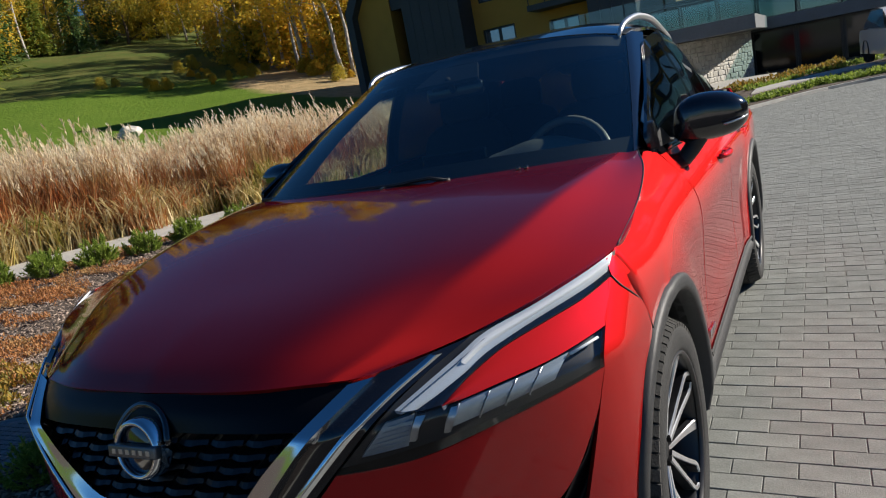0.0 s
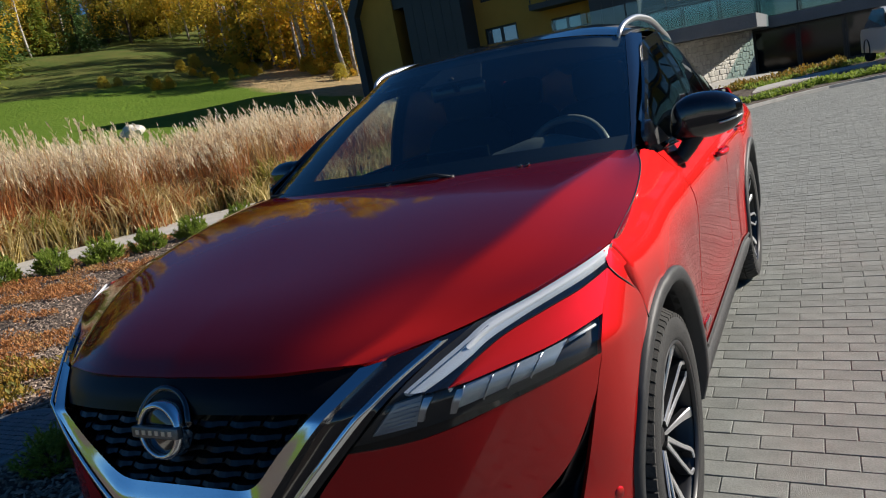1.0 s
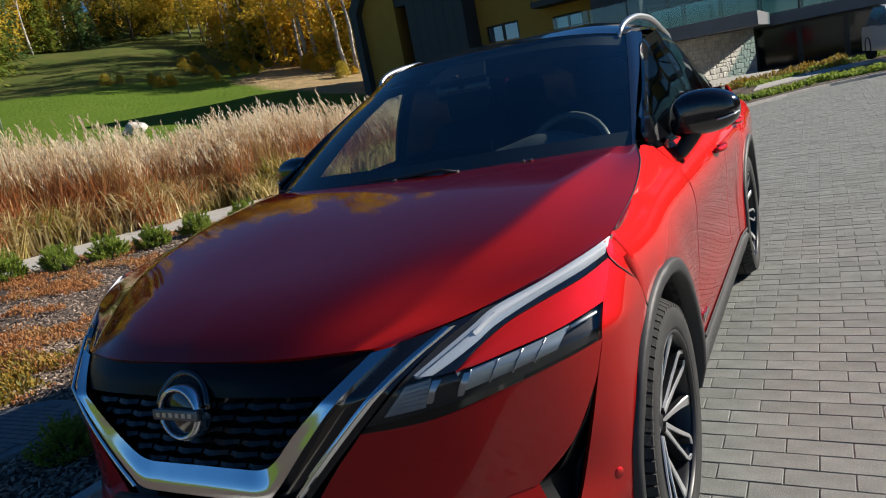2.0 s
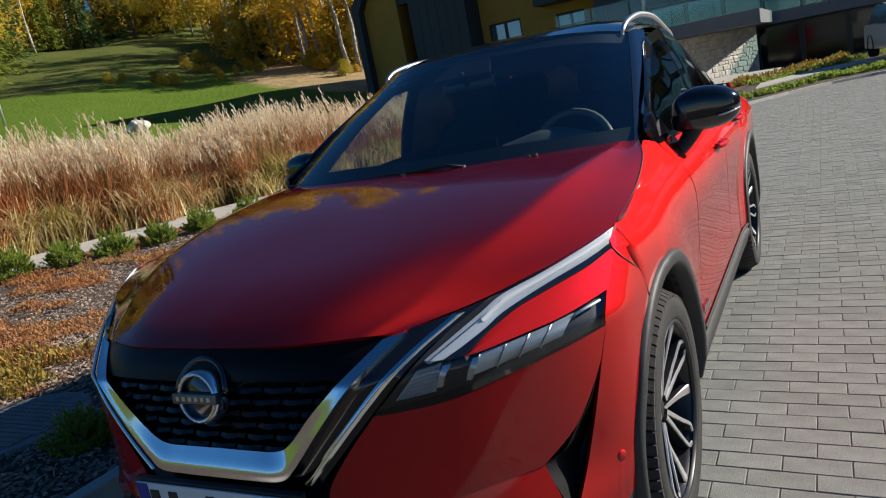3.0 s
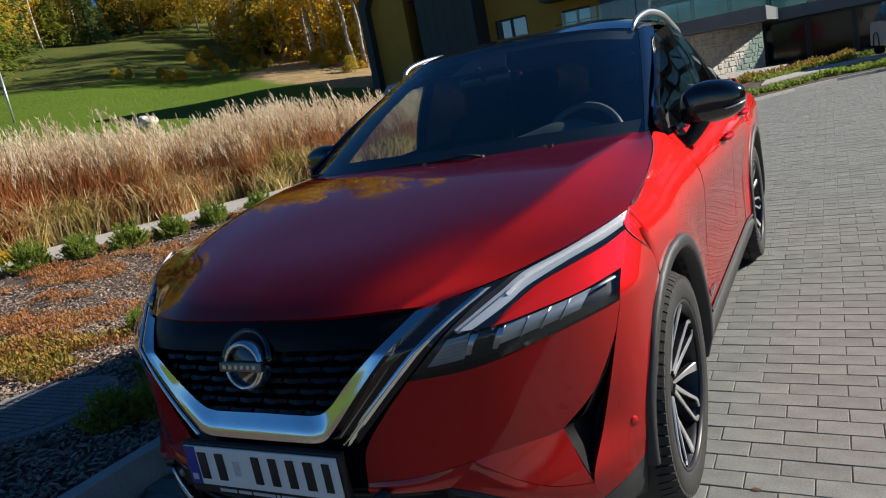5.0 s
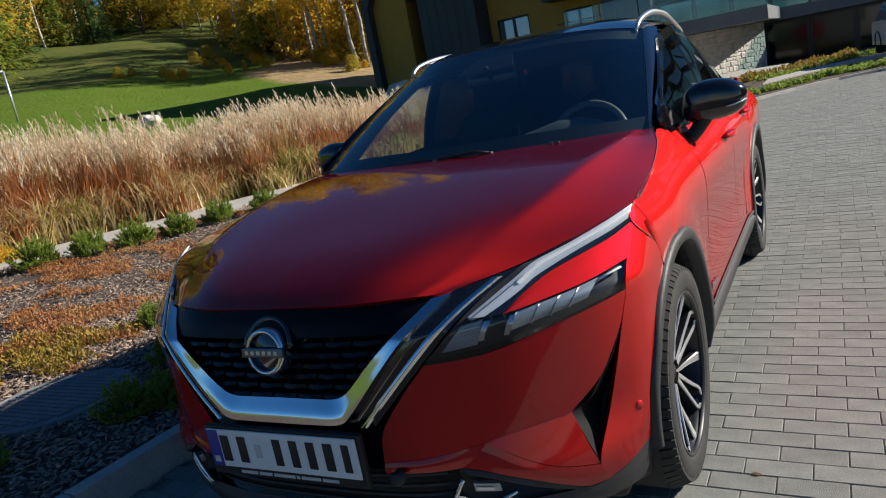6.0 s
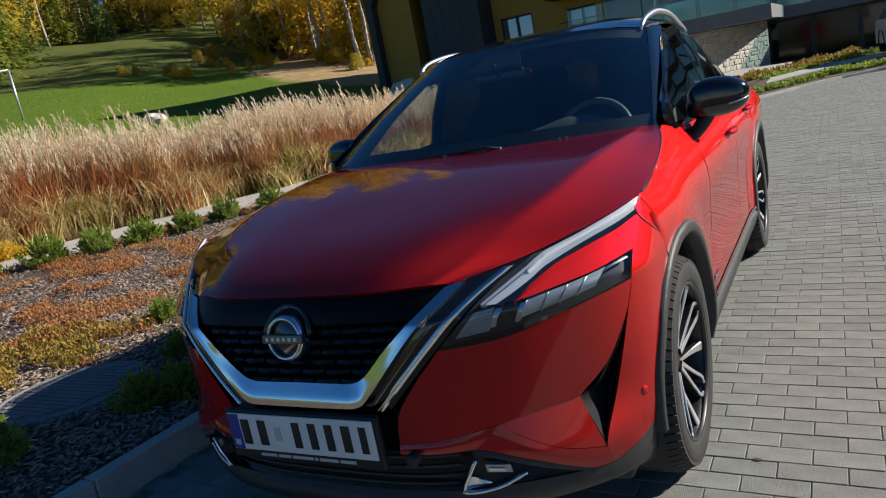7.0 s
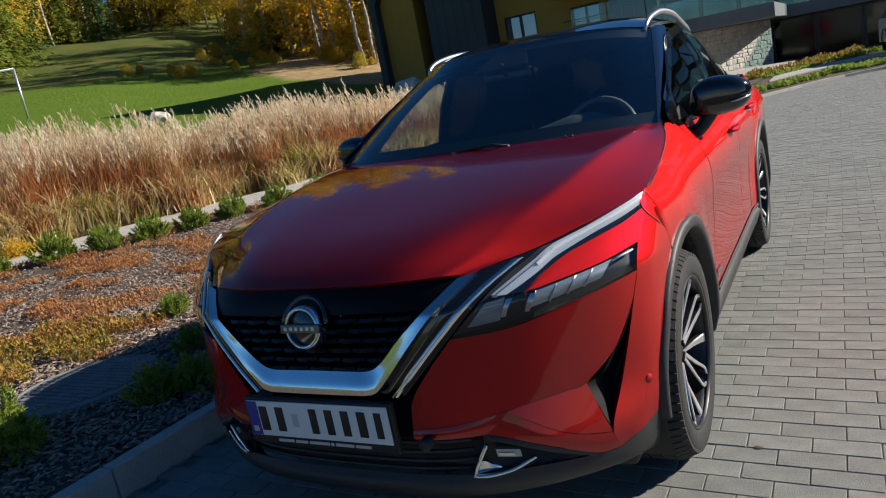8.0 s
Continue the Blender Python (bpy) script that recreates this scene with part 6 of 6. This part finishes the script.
for a, d, s in ((50.5, 52, 0.24), (45.0, 60, 0.30), (44.0, 62, 0.34)):
    plant("bush", 0, *ring(a, d), s, a * 7)

# low dry bushes along the foot of the slope
for k in range(22):
    x, y = -41.5 + 8.5 * g_.random(), 33.0 + 11.0 * g_.random()
    plant("bush", g_.randrange(2), x, y, g_.uniform(0.10, 0.26), g_.uniform(0, 360))

# small orange bush at the foot of the tall grass
plant("bush", 1, -8.95, 4.45, 0.20, 40)

# ---- goal frame on the meadow ----
gz = float(land(np.array(-31.8), np.array(20.0)))
goal = thing("goal_frame", (-31.8, 20.0, gz), "white metal goal frame standing on the green", "goal")
for x, y in ((0, 0), (-5.9, -4.3)):
    part("post", tube([(x, y, -0.2), (x, y, 2.24)], 0.055, 10), POST, goal)
part("crossbar", tube([(0, 0, 2.24), (-5.9, -4.3, 2.24)], 0.055, 10), POST, goal)


def boulder(x, y, s, seed):
    bm = bmesh.new()
    bmesh.ops.create_icosphere(bm, subdivisions=3, radius=1)
    for v in bm.verts:
        n = noise.noise(v.co * 1.3 + Vector((seed, 0, 0))) * 0.45 + noise.noise(v.co * 4 + Vector((0, seed, 0))) * 0.10
        v.co = v.co * (1 + n)
        v.co.x, v.co.y, v.co.z = v.co.x * s, v.co.y * s * 0.8, v.co.z * s * 0.62
    ob = part("boulder", bm, BOULDER)
    ob.matrix_world = Matrix.Translation((x, y, float(land(np.array(x), np.array(y))) + s * 0.2))
    tagged(ob, "pale rounded boulder lying in the grass", "boulder", "boulders")


boulder(-23.6, 20.2, 0.55, 2.0)
boulder(-15.6, 27.4, 0.75, 5.0)
boulder(-15.0, 27.8, 0.5, 9.0)

# ---- the building behind ----
bld = thing("apartment_building", (0.05, 0, 0), "modern building in ochre render and anthracite panels over stone base", "building")
bld.scale = (0.973, 1.0, 0.935)


def prism(pts, y0, y1):
    """A block from an outline in x and z, between two depths."""
    n = len(pts)
    V = [(x, y0, z) for x, z in pts] + [(x, y1, z) for x, z in pts]
    F = [tuple(range(n)), tuple(range(2 * n - 1, n - 1, -1))] + [(i, n + i, n + (i + 1) % n, (i + 1) % n) for i in range(n)]
    return V, F


def window(x0, x1, z0, z1, y, panes, parent=bld, glass=WINDOW_GLASS):
    w = part("window", merge(*[(lambda b: ([v.co.copy() for v in b.verts], [tuple(v.index for v in f.verts) for f in b.faces]))(box(*r)) for r in
        [(x0, x0 + 0.09, y - 0.04, y + 0.12, z0, z1), (x1 - 0.09, x1, y - 0.04, y + 0.12, z0, z1), (x0 + 0.09, x1 - 0.09, y - 0.04, y + 0.12, z1 - 0.09, z1), (x0 + 0.09, x1 - 0.09, y - 0.04, y + 0.12, z0, z0 + 0.09)]
        + [(x0 + (x1 - x0) * k / panes - 0.06, x0 + (x1 - x0) * k / panes + 0.06, y - 0.03, y + 0.10, z0 + 0.09, z1 - 0.09) for k in range(1, panes)]]), FRAME_DARK, parent, "dark-framed window")
    for k in range(panes):
        a, b = x0 + (x1 - x0) * k / panes, x0 + (x1 - x0) * (k + 1) / panes
        part("pane", box(a + 0.05, b - 0.05, y + 0.03, y + 0.05, z0 + 0.05, z1 - 0.05), glass, w)
    part("sill", box(x0 - 0.08, x1 + 0.08, y - 0.10, y + 0.02, z0 - 0.05, z0 - 0.003), FRAME_DARK, w)
    return w


# gabled wing: dark portal, ochre infill, glass slot, dark block
part("portal", prism([(-18.66, 0.6), (-18.30, 0.6), (-18.30, 6.25), (-15.5, 11.2), (-12.6, 6.25), (-12.35, 6.25), (-12.35, 6.5), (-15.5, 11.8), (-18.66, 6.5)], 29.4, 40.0), CLAD_DARK, bld)
part("ochre_bay", box(-18.32, -16.45, 29.9, 40, 0.6, 7.6), RENDER_YELLOW, bld)
part("gable_infill", prism([(-18.2, 6.2), (-12.4, 6.2), (-15.5, 11.3)], 30.0, 40.0), CLAD_DARK, bld)
for k in range(6):
    part("dark_panel", box(-15.64 + k * 0.4817, -15.64 + (k + 1) * 0.4817 - 0.012, 29.55, 29.68, 0.6, 7.4), CLAD_DARK, bld)
part("dark_block", box(-15.64, -12.75, 29.69, 40, 0.6, 9.4), CLAD_DARK, bld)
# ochre middle with window openings, built round them
yw = 31.0
for x0, x1, z0, z1 in ((-12.75, -12.4, 0, 9.0), (-12.4, -10.8, 0, 2.75), (-12.4, -10.8, 4.35, 5.6), (-12.4, -10.8, 7.15, 9.0), (-10.8, -9.15, 0, 9.0), (-9.15, -7.8, 0, 2.85), (-9.15, -7.8, 4.1, 5.75), (-9.15, -7.8, 7.3, 9.0), (-7.8, -7.1, 0, 9.0)):
    part("wall", box(x0, x1, yw, yw + 0.4, z0, z1), RENDER_YELLOW, bld)
window(-12.4, -10.8, 2.75, 4.35, yw + 0.12, 2)
window(-12.4, -10.8, 5.6, 7.15, yw + 0.12, 2)
window(-9.15, -7.8, 2.85, 4.1, yw + 0.22, 2)
window(-9.15, -7.8, 5.75, 7.3, yw + 0.22, 2)
part("back_wall", box(-12.7, -7.1, yw + 0.45, 40, 0, 9.4), CLAD_DARK, bld)
part("balcony_slab", box(-9.6, -7.15, 29.6, 31.0, 4.55, 4.80), CLAD_DARK, bld)
for x in (-9.55, -8.8, -8.0, -7.2):
    part("rail_post", box(x, x + 0.04, 29.63, 29.67, 4.8, 5.8), FRAME_DARK, bld)
part("handrail", box(-9.6, -7.15, 29.62, 29.68, 5.8, 5.85), FRAME_DARK, bld)
part("low_rail", box(-9.3, -7.2, 30.3, 30.34, 3.45, 3.50), FRAME_DARK, bld)
# dark stair tower
for k in range(4):
    part("dark_panel", box(-7.1 + k * 0.5, -7.1 + (k + 1) * 0.5 - 0.012, 30.0, 30.12, 0.0, 9.5), CLAD_DARK, bld)
part("tower", box(-7.1, -5.1, 30.13, 40, 0.0, 9.5), CLAD_DARK, bld)
# right wing: glazed storey behind a glass balustrade, over a slab and a stone base
part("slab", box(-5.1, 24.0, 28.6, 36, 1.72, 2.15), SLAB, bld)
part("slab", box(-6.5, -0.25, 22.6, 28.59, 1.79, 2.22), SLAB, bld)
for k in range(5):
    part("balustrade_pane", box(-6.45 + k * 1.24, -5.25 + k * 1.24, 22.66, 22.69, 2.22, 3.35), BALUSTRADE, bld)
for k in range(20):
    x = -5.05 + k * 1.45
    part("balustrade_pane", box(x, x + 1.40, 28.66, 28.69, 2.15, 3.20), BALUSTRADE, bld)
    window(x, x + 1.44, 2.16, 3.40, 31.2, 1)
part("room_wall", box(-5.1, 24.0, 31.4, 36, 0.0, 3.45), CLAD_DARK, bld)
for k in range(16):
    window(-0.9 + k * 1.55, -0.9 + k * 1.55 + 1.54, 0.0, 1.70, 29.6, 1, glass=DARK_GLASS)
part("base_backing", box(-1.2, 24.0, 29.8, 31.4, -0.1, 1.72), CLAD_DARK, bld)
part("roof", prism([(-15.2, 9.5), (-4.9, 9.5), (-5.6, 10.6), (-13.9, 10.6)], 31.0, 40.6), ROOF_SHEET, bld)
# upper storeys, set back
part("upper_storeys", box(-4.0, 24.0, 37.0, 46.0, 0.0, 9.0), RENDER_YELLOW, bld)
for j in range(2):
    for k in range(9):
        window(-3.2 + k * 3.0, -1.2 + k * 3.0, 4.2 + j * 2.5, 5.9 + j * 2.5, 36.9, 2)
    part("storey_band", box(-4.0, 24.0, 36.6, 37.0, 3.7 + j * 2.5, 3.95 + j * 2.5), CLAD_DARK, bld)
part("upper_roof", box(-4.3, 24.3, 36.5, 46.3, 9.0, 9.3), ROOF_SHEET, bld)
part("terrace_roof", box(-5.1, 23.6, 30.8, 36.2, 3.46, 3.62), ROOF_SHEET, bld)

# wing that turns towards the road, seen only mirrored in the car's glass
part("side_wing", box(24.0, 34.0, 2.0, 36.0, -0.2, 9.0), RENDER_YELLOW, bld)
for j in range(3):
    for k in range(8):
        y = 4.0 + k * 3.6
        part("wing_window", box(23.94, 24.02, y, y + 2.0, 0.7 + j * 2.9, 2.5 + j * 2.9), WINDOW_GLASS, bld)
        part("wing_band", box(23.7, 24.0, y - 0.5, y + 2.5, 0.25 + j * 2.9, 0.5 + j * 2.9), CLAD_DARK, bld)

# stone base wall: irregular blocks with mortar behind
wall = thing("stone_wall", Matrix.Translation((-2.75, 23.0, 0)) @ Matrix.Rotation(radians(64), 4, "Z") @ Matrix.Translation((5.1, -28.9, 0)), "pale rubble stone wall under the glazed terrace", "wall", kind="structure")
part("mortar", box(-5.1, -0.35, 28.90, 29.6, -0.2, 1.66), MORTAR, wall)
gs = random.Random(9)
z = -0.05
while z < 1.64:
    h = gs.uniform(0.10, 0.18)
    h = min(h, 1.655 - z)
    x = -5.08
    while x < -0.38:
        w = min(gs.uniform(0.12, 0.30), -0.36 - x)
        if w > 0.05 and h > 0.05:
            d = gs.uniform(0.012, 0.035)
            j = lambda: gs.uniform(-0.02, 0.02)
            dz = gs.uniform(-0.022, 0.022)
            x0, x1, z0, z1 = x + 0.004, x + w - 0.004, z + 0.004 + dz, z + h - 0.004 + dz * gs.uniform(-1, 1)
            front_ = [(x0 + 0.012, 28.90 - d, z0 + 0.012 + abs(j())), (x1 - 0.012 + j() * 0.3, 28.90 - d, z0 + 0.012), (x1 - 0.012, 28.90 - d, z1 - 0.012 - abs(j())), (x0 + 0.012, 28.90 - d, z1 - 0.012)]
            back_ = [(x0, 28.90, z0), (x1, 28.90, z0), (x1, 28.90, z1), (x0, 28.90, z1)]
            part("stone", (front_ + back_, [(0, 1, 2, 3)] + [(k, k + 4, (k + 1) % 4 + 4, (k + 1) % 4) for k in range(4)]), STONE, wall)
        x += w
    z += h

# ---- far side of the road: kerb, beds and path ----
pts = [Vector((x, far_kerb(x), 0)) for x in np.linspace(-2.6, 14, 42)]
for a, b in zip(pts[::2], pts[2::2]):
    d = (b - a).normalized()
    nrm = Vector((-d.y, d.x, 0))
    V, F = slab_from_outline([(p.x, p.y) for p in (a + d * 0.004, b - d * 0.004, b - d * 0.004 + nrm * 0.15, a + d * 0.004 + nrm * 0.15)], -0.1, 0.06)
    tagged(part("kerb", (V, F), KERB), "pale concrete kerb stone along the road's far edge", "kerb", "far kerb stones", "structure")
outline = [(p.x, p.y + 0.13) for p in pts] + [(14, 28.9), (-6, 28.9), (-6, 12)]
tagged(part("far_bed", slab_from_outline(outline, -0.1, 0.07), SOIL), "brown mulched bed between road and building", "planting bed", kind="structure")
band = [(x, far_kerb(x) + 3.6 + 0.05 * (x + 1)) for x in np.linspace(-0.2, 14, 20)]
tagged(part("far_path", slab_from_outline(band + [(x, y + 1.7) for x, y in reversed(band)], -0.1, 0.10), WALKWAY), "pale concrete path between the far beds", "footpath", kind="structure")


def far_cover(name, n, place, material, label, size, tall):
    x, y = place(n)
    ok = patch(x, y, 0.9, size * 50) + 0.4 * patch(x, y, 3.0, 4.4) > -0.08
    x, y = x[ok], y[ok]
    m = len(x)
    hum = 0.5 + 0.5 * np.sin(x * 5.1 + np.sin(y * 3) * 2) * np.cos(y * 4.3)
    z = 0.05 + rng.uniform(0, 1, m) * tall * (0.35 + 0.65 * hum)
    ob = part(name, tufts(name, x, y, z, rng.uniform(0.5, 1.0, m) * size, rng.uniform(0.3, 0.5, m) * size, np.abs(rng.normal(0.7, 0.4, m)), material), material)
    tagged(ob, label, "shrub bed", kind="stuff")


def strip(lo, hi, x0, x1):
    def place(n):
        x = rng.uniform(x0, x1, n)
        k = np.array([far_kerb(v) for v in x])
        return x, k + rng.uniform(lo, hi, n) + 0.25 * (x + 1) * (lo > 2)
    return place


far_cover("creeping_junipers", 15000, strip(0.5, 1.6, -2.4, 3.4), PINE, "low green creeping junipers along the far kerb", 0.10, 0.15)
far_cover("amber_shrubs", 9000, strip(5.6, 7.6, -3.0, 2.0), MOSS, "low amber and yellow-green shrubs by the stone wall", 0.13, 0.24)
far_cover("green_shrubs", 4500, strip(5.0, 6.2, -3.0, 3.0), PINE, "low green shrubs by the stone wall", 0.11, 0.16)

# parked car far down by the building
far_car = thing("parked_car", pose(3.6, 22.6, 0.10, 0, 0, 10), "white hatchback parked by the building", "car")
WHITE_PAINT = mat("white_car_paint", (0.75, 0.75, 0.74), 0.3, coat=1.0)
body_rows = [[(0, -2.0, 0.30), (0, -1.98, 0.62), (0, -1.2, 0.86), (0, -0.55, 0.95)], [(0, 0.0, 0.95), (0, 1.4, 0.98), (0, 1.95, 0.90), (0, 2.0, 0.35)]]
prof = body_rows[0] + body_rows[1]
part("body", skin([[Vector((x, p[1] * (1 - 0.03 * abs(x)), p[2] - 0.10 * abs(x) ** 3)) for p in cr(prof, 24)] for x in np.linspace(-0.85, 0.85, 9)], core=(0, 0, 0.3), thick=0.0), WHITE_PAINT, far_car)
for sx in (-1, 1):
    part("flank", [(lambda v: v)(0)] and ([(sx * 0.86, p.y, p.z - 0.06) for p in cr(prof, 24)] + [(sx * 0.86, 2.0, 0.25), (sx * 0.86, -2.0, 0.25)], [tuple(range(26))]), WHITE_PAINT, far_car)
    part("side_glass", ([(sx * 0.84, -0.55, 0.92), (sx * 0.84, 1.6, 0.95), (sx * 0.68, 1.3, 1.40), (sx * 0.68, 0.1, 1.40)], [(0, 1, 2, 3)]), WINDOW_GLASS, far_car)
    for y in (-1.3, 1.3):
        t = part("wheel", lathe([(0.0, 0.1), (0.2, 0.1), (0.31, 0.09), (0.32, 0.0), (0.31, -0.09)], 24), RUBBER, far_car)
        t.matrix_parent_inverse = Matrix.Identity(4)
        t.matrix_basis = Matrix.Translation((sx * 0.80, y, 0.32))
part("cabin", skin([[Vector((x, y, z)) for x in np.linspace(-0.68, 0.68, 5)] for y, z in ((-0.5, 0.95), (0.15, 1.40), (0.7, 1.45), (1.3, 1.42), (1.75, 0.95))], core=(0, 0.5, 0.6), thick=0.0), WHITE_PAINT, far_car)

# ---- block paving, laid last ----
BW, BH, GAP = 0.2035, 0.0985, 0.0034
SKEW = 0.040                                # the courses run slightly aslant
first = Vector((0.928, 1.075, 0))
near, rest = [], []
far_y = [far_kerb(v) for v in np.linspace(-3, 26, 59)]
for row in range(-16, 190):
    yc = first.y + row * BH
    for col in range(-12, 46):
        xc = first.x + (col + (0.5 if row % 2 == 0 else 0.0)) * BW
        p = Vector((xc, yc - SKEW * (xc - first.x), 0))
        if p.x - BW / 2 < KERB_X + 0.045 * p.y - 0.05:
            continue
        if p.y > np.interp(p.x, np.linspace(-3, 26, 59), far_y) - 0.05 or p.x > 8.2:
            continue
        if 0.86 < p.x < 1.75 and 0.45 < p.y < 3.2:
            near.append((p.x, p.y))
        else:
            rest.append((p.x, p.y))


def paver_points(w, h):
    a, b, c = w / 2 - GAP / 2, h / 2 - GAP / 2, 0.0022
    P_ = np.array([[-a, -b, -0.02], [a, -b, -0.02], [a, b, -0.02], [-a, b, -0.02], [-a, -b, -c], [a, -b, -c], [a, b, -c], [-a, b, -c],
                     [-a + c, -b + c, 0], [a - c, -b + c, 0], [a - c, b - c, 0], [-a + c, b - c, 0]])
    P_[:, 1] -= SKEW * P_[:, 0]
    return P_


PF = np.array([[8, 9, 10, 11], [4, 5, 9, 8], [5, 6, 10, 9], [6, 7, 11, 10], [7, 4, 8, 11], [0, 1, 5, 4], [1, 2, 6, 5], [2, 3, 7, 6], [3, 0, 4, 7]])
PAVER_MESH = bulk("paver", paver_points(BW, BH), PF, PAVER)
gp = random.Random(3)
for i, (x, y) in enumerate(sorted(near, key=lambda q: q[1])):
    if i < 300:
        ob = part("paver", PAVER_MESH, None, pavement)
        ob.matrix_world = pose(x, y, gp.uniform(-0.0015, 0.001), gp.uniform(-0.4, 0.4), gp.uniform(-0.3, 0.3), gp.uniform(-0.25, 0.25))
    else:
        rest.append((x, y))
C = np.array(rest)
Pn = paver_points(BW, BH)[None] + np.concatenate([C, rng.uniform(-0.0018, 0.0008, (len(C), 1))], 1)[:, None, :]
Pn[:, :, 2] += rng.normal(0, 0.0025, (len(C), 1)) * (Pn[:, :, 0] - C[:, None, 0])
rest_mesh = bulk("paver_field", Pn.reshape(-1, 3), (PF[None] + 12 * np.arange(len(C))[:, None, None]).reshape(-1, 4), PAVER_REST)
field = part("paver_field", rest_mesh, None, pavement)
tagged(field, "grey concrete paving blocks in running bond", kind="stuff")
# asphalt added behind the paved stretch, seen only mirrored: keeps the bumper dark
tagged(part("unseen_asphalt", box(-1.28, 26.0, -9.0, -0.58, -0.05, -0.003), ASPHALT), "unseen dark asphalt added beside the paving to darken the car's reflections", "road", kind="structure")
# pale ground added out of view, so that the chrome mirrors beige
tagged(part("unseen_pale_ground", box(-1.0, 140.0, -160.0, -9.01, -0.05, -0.003), WALKWAY), "unseen pale ground added for the chrome to mirror", "pavement", kind="structure")
# a fallen leaf or two on the blocks
for k, (x, y) in enumerate(((1.07, 0.92), (1.62, 1.62), (1.9, 2.6), (2.3, 4.2))):
    lf = part("fallen_leaf", skin(net([[(-0.028, 0, 0.002), (-0.01, -0.010, 0.006), (0.02, -0.006, 0.003), (0.03, 0, 0.004)], [(-0.028, 0.001, 0.002), (-0.01, 0.010, 0.008), (0.02, 0.008, 0.006), (0.03, 0.001, 0.004)]], 8, 4), core=(0, 0, -1), thick=0.0), mat("dry_leaf", (0.16, 0.06, 0.03), 0.7, vary=0.3, scale=80))
    lf.matrix_world = pose(x, y, 0.001, 0, 0, k * 70 - 10) @ Matrix.Scale(0.6, 4)
    tagged(lf, "small dry brown leaf lying on the paving", "leaf", "fallen leaves")
